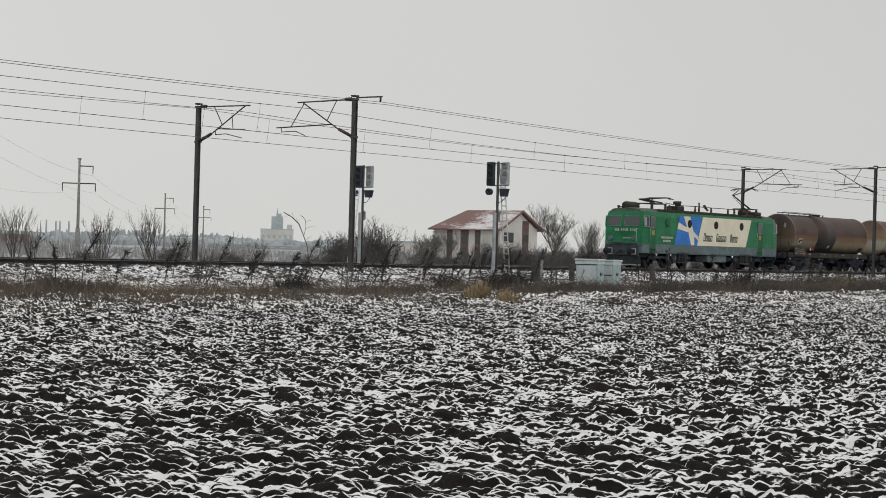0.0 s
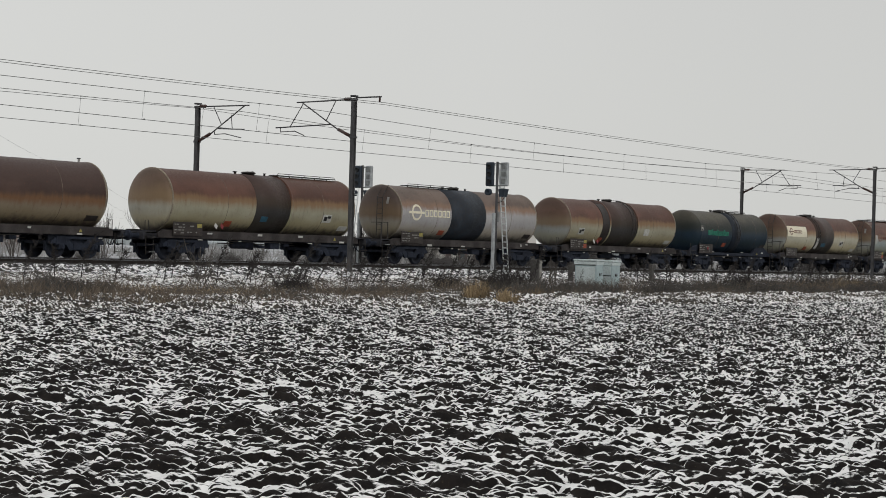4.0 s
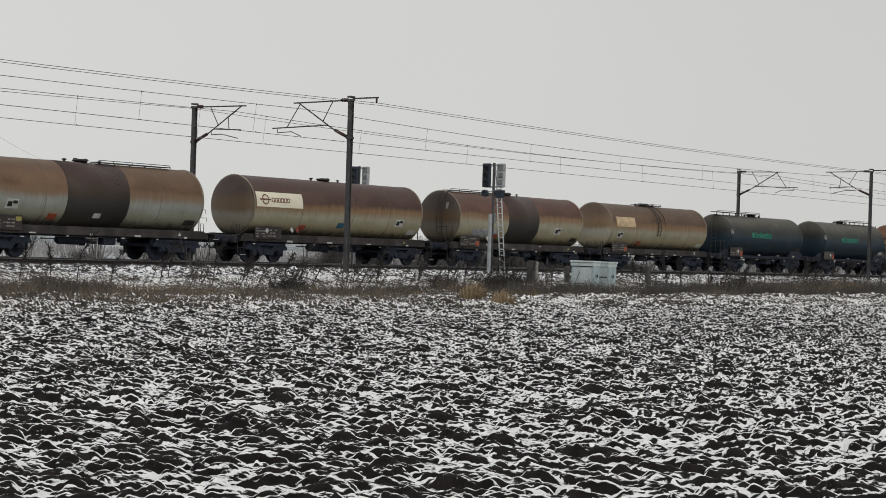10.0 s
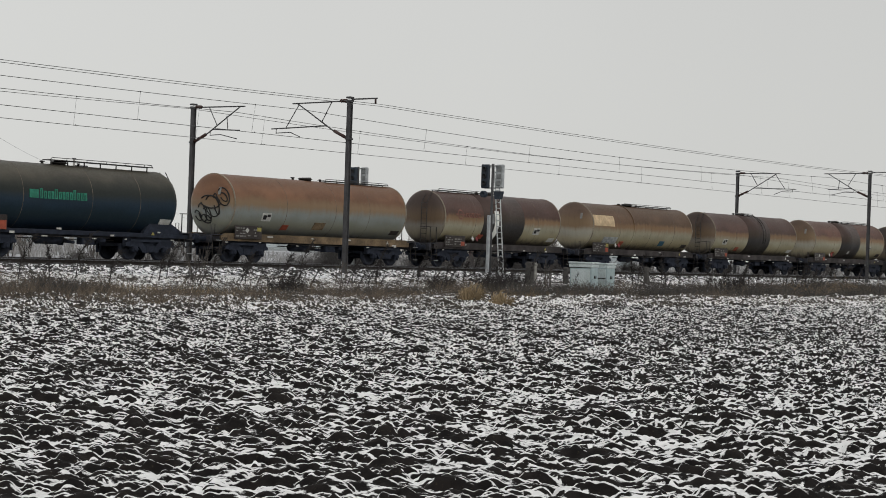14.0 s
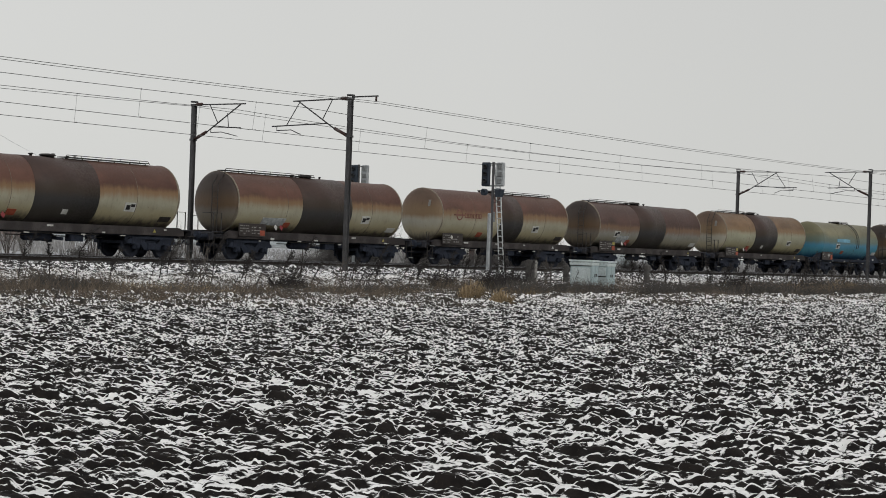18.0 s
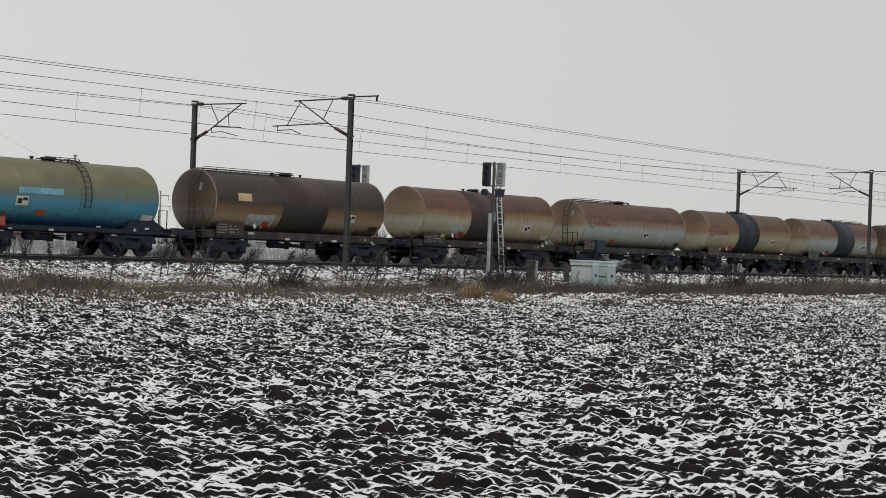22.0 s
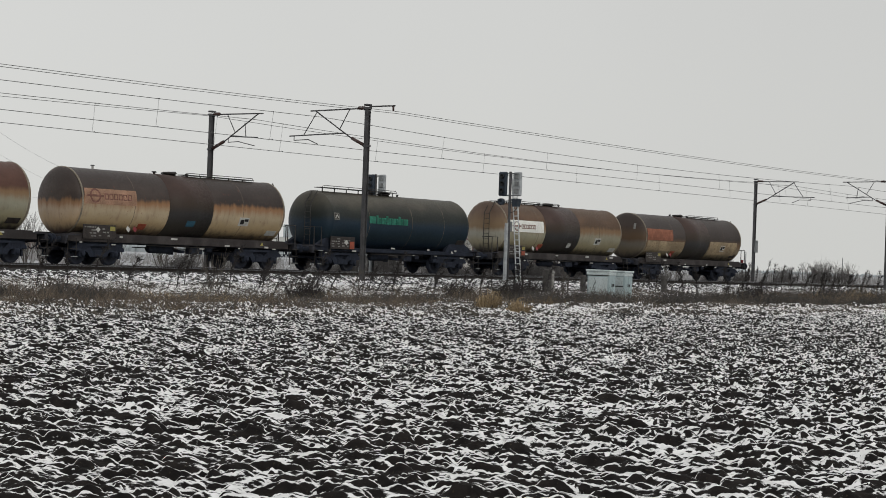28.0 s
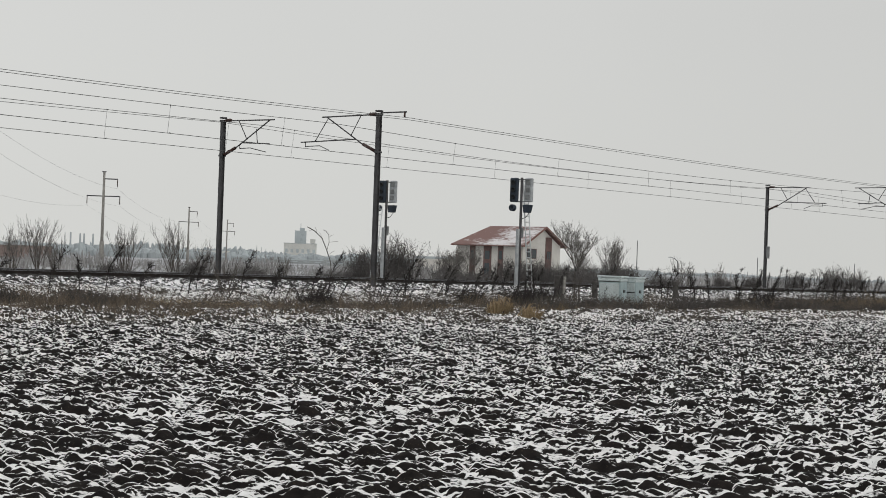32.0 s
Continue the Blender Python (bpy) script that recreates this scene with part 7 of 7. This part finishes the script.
def bramble(x, y, w, d, h, seed, mat=None, n=46):
    """A tangle of arching leafless shoots."""
    rng = random.Random(seed)
    f = Form()
    for i in range(n):
        a = Vector((rng.gauss(0, w / 3), rng.gauss(0, d / 3), -0.1))
        hh = h * rng.uniform(0.45, 1.0) * max(0.35, 1 - (a.x / w) ** 2)
        b = a + Vector((rng.uniform(-0.6, 0.6), rng.uniform(-0.4, 0.4), hh))
        c = b + Vector((rng.uniform(-0.8, 0.8), rng.uniform(-0.5, 0.5), hh * rng.uniform(-0.25, 0.3)))
        f.rod(a, b, 0.022, 0.014, 3, caps=False).rod(b, c, 0.014, 0.006, 3, caps=False)
        for k in range(9):
            p = a.lerp(b, rng.uniform(0.25, 1)) if k < 6 else b.lerp(c, rng.random())
            q = p + Vector((rng.uniform(-0.5, 0.5), rng.uniform(-0.4, 0.4), rng.uniform(0.05, 0.55))) * (0.5 + h * 0.2)
            f.rod(p, q, 0.010, 0.004, 3, caps=False)
            p2 = p.lerp(q, rng.uniform(0.3, 1))
            f.rod(p2, p2 + Vector((rng.uniform(-0.25, 0.25), rng.uniform(-0.2, 0.2), rng.uniform(0.0, 0.3))), 0.008, 0.004, 3, caps=False)
    return tagged(part("bramble_bush", f, mat or M_BRAMBLE, None, at=pose(x, y, -0.7), tidy=False), "dark tangled leafless bramble bush behind the track", "bush", "bramble bushes")


for i, (x, y, w, d, h) in enumerate(((74.6, 66.0, 1.3, 1.2, 2.1), (78.3, 66.5, 2.1, 1.6, 2.9), (82.5, 65.5, 2.0, 1.4, 0.9), (85.5, 66, 2.0, 1.6, 1.1), (88.5, 65.5, 2.4, 1.6, 1.8), (91.5, 66, 2.4, 1.6, 2.0), (94, 66, 2.2, 1.6, 1.5), (97.5, 66, 2.4, 1.6, 1.7), (101, 66, 2.2, 1.5, 2.0), (103.5, 66.5, 2.2, 1.5, 1.8),
                                        (79, 72.0, 2.4, 1.6, 0.9), (105, 67, 2.0, 1.4, 1.1), (110, 67, 1.8, 1.2, 0.9), (118.5, 67, 0.9, 0.8, 1.1), (123.5, 67, 1.0, 0.9, 1.3), (131, 67, 2.6, 1.4, 1.7), (137, 66.5, 4.2, 1.6, 2.3), (141.5, 66.5, 3.0, 1.4, 1.8), (63, 68, 1.4, 1.0, 1.0), (66.5, 67, 1.4, 1.0, 0.9), (58, 69, 1.6, 1.0, 0.8))):
    bramble(x, y, w, d, h, 200 + i, n=int(60 + 30 * h))
for i, (px, d, w, h) in enumerate(((742, 112, 1.6, 1.5), (760, 108, 1.8, 1.6), (784, 110, 1.5, 1.2), (930, 118, 1.6, 1.5), (950, 112, 1.8, 1.9), (972, 110, 2.0, 1.8), (995, 112, 1.8, 1.6), (1120, 112, 1.4, 1.7), (1135, 110, 1.2, 1.4))):
    x, y = along(heading(px), d)
    bramble(x, y, w, 1.2, h * 0.9, 260 + i, n=int(18 + 10 * h))
for i, (px, h) in enumerate(((1163, 2.9), (1180, 2.5), (1232, 2.8), (1425, 2.6), (1478, 3.0), (1560, 2.8))):
    x, y = along(heading(px), 165 + 10 * (i % 3))
    bare_tree(x, y, h, 300 + i, stems=9, spread=0.32, label="leafless roadside bush of thin upright twigs", name="bare_bush", cat="bush", depth=3, kids=3)


# ---- dead weeds and grass along the line ----
def dead_sapling(x, y, h, lean, seed):
    """A dead seedling with a ragged, wind-bent plume."""
    rng = random.Random(seed)
    f = Form()
    p = Vector((0, 0, -0.1))
    tip = Vector((lean * h * 0.55, rng.uniform(-0.1, 0.1), h))
    mid = Vector((lean * h * 0.12, 0, h * 0.55))
    f.rod(p, mid, 0.022, 0.014, 4, caps=False).rod(mid, tip, 0.014, 0.006, 4, caps=False)
    for k in range(34):
        t = rng.uniform(0.35, 1.0)
        q = p.lerp(mid, t / 0.55) if t < 0.55 else mid.lerp(tip, (t - 0.55) / 0.45)
        e = q + Vector((rng.uniform(-0.22, 0.32) + lean * 0.2, rng.uniform(-0.22, 0.22), rng.uniform(-0.02, 0.3))) * (0.3 + 0.5 * t)
        f.rod(q, e, 0.009, 0.007, 3, caps=False)
        for j in range(3):
            g = q.lerp(e, rng.uniform(0.3, 1))
            f.rod(g, g + Vector((rng.uniform(-0.1, 0.14), rng.uniform(-0.1, 0.1), rng.uniform(-0.02, 0.14))), 0.010, 0.006, 3, caps=False)
    return tagged(part("dead_weed", f, M_DEAD, None, at=pose(x, y, float(profile(y))), tidy=False), "tall dead weed with a dark wind-bent plume", "weed", "dead weeds along the line")


rng = random.Random(11)
for i in range(64):
    x = 32 + i * 1.55 + rng.uniform(-0.8, 0.8)
    if 69.5 < x < 76:
        continue
    dead_sapling(x, 47.6 + rng.uniform(-1.4, 1.2), rng.uniform(0.9, 1.75), rng.choice([0.7, 0.8, 0.5, 0.9, -0.3]), 400 + i)
for i in range(24):
    x = 74 + i * 3.0 + rng.uniform(-0.8, 0.8)
    dead_sapling(x, 63.6 + rng.uniform(-0.6, 1.2), rng.uniform(0.9, 1.9), rng.choice([0.7, 0.6, 0.9]), 500 + i)
for i, (x, h) in enumerate(((119.6, 1.9), (120.8, 1.5), (122.6, 2.2), (123.8, 1.9), (126.5, 1.6), (128.0, 1.8), (134.0, 2.0), (146.0, 2.1))):
    dead_sapling(x, 64.2, h, 0.25 + 0.15 * (i % 3), 560 + i)


def leaning_stalk(x, y, h, lean, seed):
    """A dead, nearly bare stalk, bent over to one side."""
    rng = random.Random(seed)
    st = thing("dead_stalk", "thin dark dead stalk bent over in the verge", "weed", "dead stalks in the verge", at=pose(x, y, float(profile(y))))
    pts = [Vector((lean * h * t ** 1.4, rng.uniform(-0.03, 0.03), h * t - 0.1)) for t in np.linspace(0, 1, 5)]
    part("stem", Form().chain(pts, 0.011, 4), M_DEAD, st, tidy=False)
    f = Form()
    for k in range(12):
        t = rng.uniform(0.3, 1.0)
        q = pts[min(3, int(t * 4))].lerp(pts[min(3, int(t * 4)) + 1], t * 4 % 1 if t < 1 else 1.0)
        f.rod(q, q + Vector((rng.uniform(-0.1, 0.3) * h, rng.uniform(-0.12, 0.12), rng.uniform(0.0, 0.22) * h)), 0.009, 0.005, 3, caps=False)
    tagged(part("twig_spray", f, M_DEAD, st, tidy=False), "thin dry side twigs", kind="stuff")


for i in range(66):
    x = 42.0 + i * 0.38 + rng.uniform(-0.25, 0.25)
    leaning_stalk(x, 44.6 + rng.uniform(-1.2, 1.6), rng.uniform(0.7, 1.25), rng.choice([0.5, 0.7, 0.9, 0.6]), 1400 + i)
for i in range(30):
    x = 74 + i * 1.0 + rng.uniform(-0.4, 0.4)
    leaning_stalk(x if x > 76 else x + 3, 44.8 + rng.uniform(-1.5, 1.5), rng.uniform(0.7, 1.2), rng.choice([0.3, 0.1, -0.2, 0.5]), 1500 + i)
bare_tree(45.2, 47.0, 2.1, 31, stems=7, label="leafless shrub of thin upright shoots", spread=0.25, name="bare_shrub", cat="bush", depth=2, kids=3, twig_paint=M_BARK)
bare_tree(52.4, 46.0, 1.5, 32, stems=5, label="leafless shrub of thin upright shoots", spread=0.25, name="bare_shrub", cat="bush", depth=2, kids=3, twig_paint=M_BARK)
bare_tree(68.2, 46.6, 1.7, 33, stems=6, label="leafless shrub of thin upright shoots", spread=0.3, name="bare_shrub", cat="bush", depth=2, kids=3, twig_paint=M_BARK)


def bent_sapling(x, y):
    """A thin sapling whose top bends over to one side."""
    u = Vector((0.68, -0.73, 0))
    t = thing("bare_sapling", "thin pale leafless sapling with a bent top", "tree", at=pose(x, y, -0.6))

    def run(pts, r):
        return Form().chain([u * a + Vector((0, 0, b)) for a, b in pts], r, 5)
    part("trunk", run([(0, 0), (0, 0.6), (-0.08, 1.35), (-0.34, 2.05), (-0.6, 2.65), (-1.05, 3.05), (-1.45, 3.25)], 0.026), M_BARK, t)
    part("branch", run([(-0.3, 2.0), (-0.2, 2.45), (-0.23, 2.85), (-0.4, 3.05), (-0.55, 3.1)], 0.016), M_TWIG, t)
    for a, b, c, d in ((-0.2, 2.4, 0.3, 2.5), (-0.22, 2.7, 0.05, 2.85), (-0.6, 2.65, -0.75, 2.95), (-0.9, 2.95, -1.0, 3.25), (-0.22, 1.7, 0.1, 1.95), (-1.1, 3.08, -1.35, 3.0)):
        part("twig", run([(a, b), ((a + c) / 2, (b + d) / 2 + 0.04), (c, d)], 0.008), M_TWIG, t)


bent_sapling(69.6, 64.0)


def blades(n, place, hmin, hmax, width, seed):
    """Loose dry stalks: each a narrow bent strip."""
    r = np.random.RandomState(seed)
    x, y, amp = place(r, n)
    z = profile(y) - 0.03
    h = (hmin + (hmax - hmin) * r.rand(len(x)) ** 1.7) * amp
    a = r.rand(len(x)) * np.pi
    lean = (r.rand(len(x)) - 0.42) * 2.2 * h
    ly = (r.rand(len(x)) - 0.5) * 1.6 * h
    h = h * (1 - 0.35 * np.clip(np.abs(lean) / (h + 0.01), 0, 1))
    dx, dy = np.cos(a) * width, np.sin(a) * width
    v = np.zeros((len(x), 5, 3))
    for k, (t, s) in enumerate(((0, -1), (0, 1), (0.6, -0.7), (0.6, 0.7), (1.0, 0))):
        v[:, k, 0] = x + dx * s + lean * t * t
        v[:, k, 1] = y + dy * s + ly * t * t
        v[:, k, 2] = z + h * t
    o = np.arange(len(x))[:, None] * 5
    quads = np.concatenate([o + [0, 1, 3, 2]], 1)
    tris = np.concatenate([o + [2, 3, 4]], 1)
    return v.reshape(-1, 3), [tuple(q) for q in quads] + [tuple(q) for q in tris]


def stuff(name, data, mat, label, cat):
    me = bpy.data.meshes.new(name)
    me.from_pydata([tuple(p) for p in data[0]], [], data[1])
    me.materials.append(mat)
    tagged(new(name, me), label, cat, kind="stuff")


def verge_band(lo, hi, x0, x1, seed, clump=0.5, power=1.0):
    def place(r, n):
        x = x0 + (x1 - x0) * r.rand(n)
        y = lo + (hi - lo) * r.rand(n)
        k = value_noise(x * clump, y * clump, seed)
        keep = r.rand(n) < np.clip((k - 0.3) * 2.2, 0.03, 1) ** power
        # an old wheel track at the field edge stays bare
        keep &= ~((x > 41) & (x < 57) & (y > 33.0 + 0.8 * k) & (y < 36.9))
        return x[keep], y[keep], (0.25 + 1.4 * k[keep]) * np.interp(x[keep], [32, 37, 50, 54, 68, 74], [0.95, 0.75, 0.7, 0.85, 0.8, 1.0])
    return place


stuff("dry_weeds", blades(50000, verge_band(37.5, 45.6, 18, 106, 91, 0.5, 1.6), 0.1, 0.82, 0.008, 1), M_BROWNWEED, "band of brown dead weeds along the foot of the bank", "weeds")
stuff("dry_grass", blades(12000, verge_band(31.0, 45.0, 18, 125, 93, 0.8, 2.4), 0.06, 0.34, 0.007, 2), M_STRAW, "dry straw-coloured grass at the field edge", "grass")
stuff("dry_weeds", blades(5000, verge_band(45.0, 49.6, 18, 140, 95), 0.1, 0.6, 0.009, 3), M_BROWNWEED, "thin dead weeds on the snowy bank", "weeds")
stuff("dry_grass", blades(9000, verge_band(40.0, 46.5, 82, 110, 97, 0.3), 0.3, 1.0, 0.011, 4), M_TUFT, "tall ochre grass along the far verge", "grass")
stuff("dry_weeds", blades(7000, verge_band(62.5, 70.0, 30, 190, 98), 0.15, 0.8, 0.012, 6), M_BROWNWEED, "dead weeds behind the railway bank", "weeds")
stuff("dry_grass", blades(34000, verge_band(29.5, 37.0, 16, 100, 103, 0.5, 3.2), 0.05, 0.36, 0.008, 10), M_STRAW, "short dry grass on the snowy field margin", "grass")
stuff("dry_weeds", blades(50000, verge_band(37.0, 46.5, 58, 112, 101, 0.3, 1.2), 0.15, 0.95, 0.010, 8), M_VERGETWIG, "tall dead weeds below the bank", "weeds")
stuff("dry_grass", blades(2200, verge_band(40.5, 42.5, 50, 57, 102, 0.6), 0.15, 0.5, 0.009, 9), M_TUFT, "short ochre grass in the verge", "grass")
stuff("dry_grass", blades(16000, verge_band(36.8, 43.5, 20, 58, 104, 0.3, 3.0), 0.12, 0.55, 0.008, 11), M_TUFT, "ochre grass clumps among the dead weeds", "grass")
stuff("dry_grass", blades(5000, verge_band(36.95, 37.2, 39, 59, 105, 3.0), 0.04, 0.1, 0.010, 12), M_TUFT, "pale dry grass along a rut edge", "grass")
stuff("dry_weeds", blades(56000, verge_band(30.5, 38.0, 17, 62, 106, 0.42, 2.6), 0.08, 0.5, 0.008, 13), M_BROWNWEED, "flattened brown weeds on the field margin", "weeds")
stuff("field_stubble", blades(3200, verge_band(10.5, 29.0, 9, 50, 99, 1.2, 1.2), 0.03, 0.11, 0.0025, 5), M_STRAW, "sparse straw bits among the clods", "straw")


for i in range(110):
    x = 22 + i * 0.95 + rng.uniform(-0.9, 0.9)
    b = bramble(x, rng.uniform(37.2, 43.6), rng.uniform(1.2, 2.6), 0.8, rng.uniform(0.2, 0.6) * (0.5 if 35 < x < 53 else 1.0), 700 + i, M_VERGETWIG, 18)
    b.location.z = -1.0
    tagged(b, "low dark thicket of dead weeds in the verge", "weeds", "thickets in the verge")


for i in range(34):
    x = rng.uniform(20, 42)
    b = bramble(x, rng.uniform(31.5, 37.0), rng.uniform(0.8, 1.8), 0.6, rng.uniform(0.14, 0.36), 1200 + i, M_BROWNWEED, 18)
    b.location.z = -0.95
    tagged(b, "flattened clump of brown dead weeds", "weeds", "flattened clumps on the margin")
for i in range(20):
    b = bramble(24 + i * 0.6 + rng.uniform(-0.4, 0.4), rng.uniform(39.5, 45.0), rng.uniform(0.8, 1.6), 0.7, rng.uniform(0.35, 0.75), 1100 + i, M_VERGETWIG, 16)
    b.location.z = -1.0
    tagged(b, "low dark thicket of dead weeds in the verge", "weeds", "thickets in the verge")


for i, (x, y, w, h) in enumerate(((60.3, 44.0, 1.3, 0.8), (58.0, 45.3, 1.0, 0.7), (46.0, 43.0, 0.9, 0.6), (83.0, 44.0, 1.3, 1.0), (30.0, 42.5, 1.2, 0.9), (65.3, 46.6, 1.1, 0.95), (63.4, 46.4, 0.8, 0.6))):
    b = bramble(x, y, w, 0.8, h, 820 + i, M_DEAD, 34)
    b.location.z = -1.0
    tagged(b, "dark leafless shrub in the verge", "bush", "thickets in the verge")


def tuft(x, y, h, w, seed):
    rng = random.Random(seed)
    f = Form()
    for i in range(190):
        a = Matrix.Rotation(rng.uniform(0, 6.28), 3, "Z") @ Vector((w * 0.42 * math.sqrt(rng.random()), 0, 0))
        m = a + Vector((a.x * 0.4 + rng.uniform(-0.08, 0.14), a.y * 0.4 + rng.uniform(-0.14, 0.08), h * rng.uniform(0.45, 1.0) * (1.15 - 1.3 * a.length / w)))
        e = m + Vector((rng.uniform(0.0, 0.16), rng.uniform(-0.16, 0.05), rng.uniform(-0.3, 0.2) * h))
        f.rod(a, m, 0.009, 0.007, 3, caps=False).rod(m, e, 0.007, 0.003, 3, caps=False)
    tagged(part("grass_tuft", f, M_TUFT, None, at=pose(x, y, float(profile(y)) - 0.02), tidy=False), "golden tuft of drooping dry grass", "grass", "grass tufts")


tuft(43.7, 32.8, 0.7, 0.75, 1)
tuft(41.0, 29.7, 0.56, 0.62, 2)
tuft(93.0, 42.0, 0.7, 0.9, 7)
tuft(101.5, 43.0, 0.75, 0.8, 8)


# ---- what moves: the whole train ----
def motions():
    for ob, s, y in MOVERS:
        walk(ob, [(0.0, pose(s, y, 0)), (32.0, pose(s - SPEED * 32.0, y, 0))])
    # the wheels roll without slipping; wheels at the same place on alike bogies share one action
    done = {}
    for ob, place, r in WHEELSETS:
        key = (r, round(place.translation.x, 3))
        if key in done:
            first = done[key]
            ob.rotation_mode = "QUATERNION"
            keys = ob.animation_data_create()
            keys.action = first.animation_data.action
            keys.action_slot = first.animation_data.action_slot
            continue
        done[key] = ob
        turns = SPEED * 32.0 / r
        n = int(turns / 1.5) + 1
        walk(ob, [(32.0 * i / n, place @ Matrix.Rotation(-turns * i / n, 4, "Y")) for i in range(n + 1)])


motions()
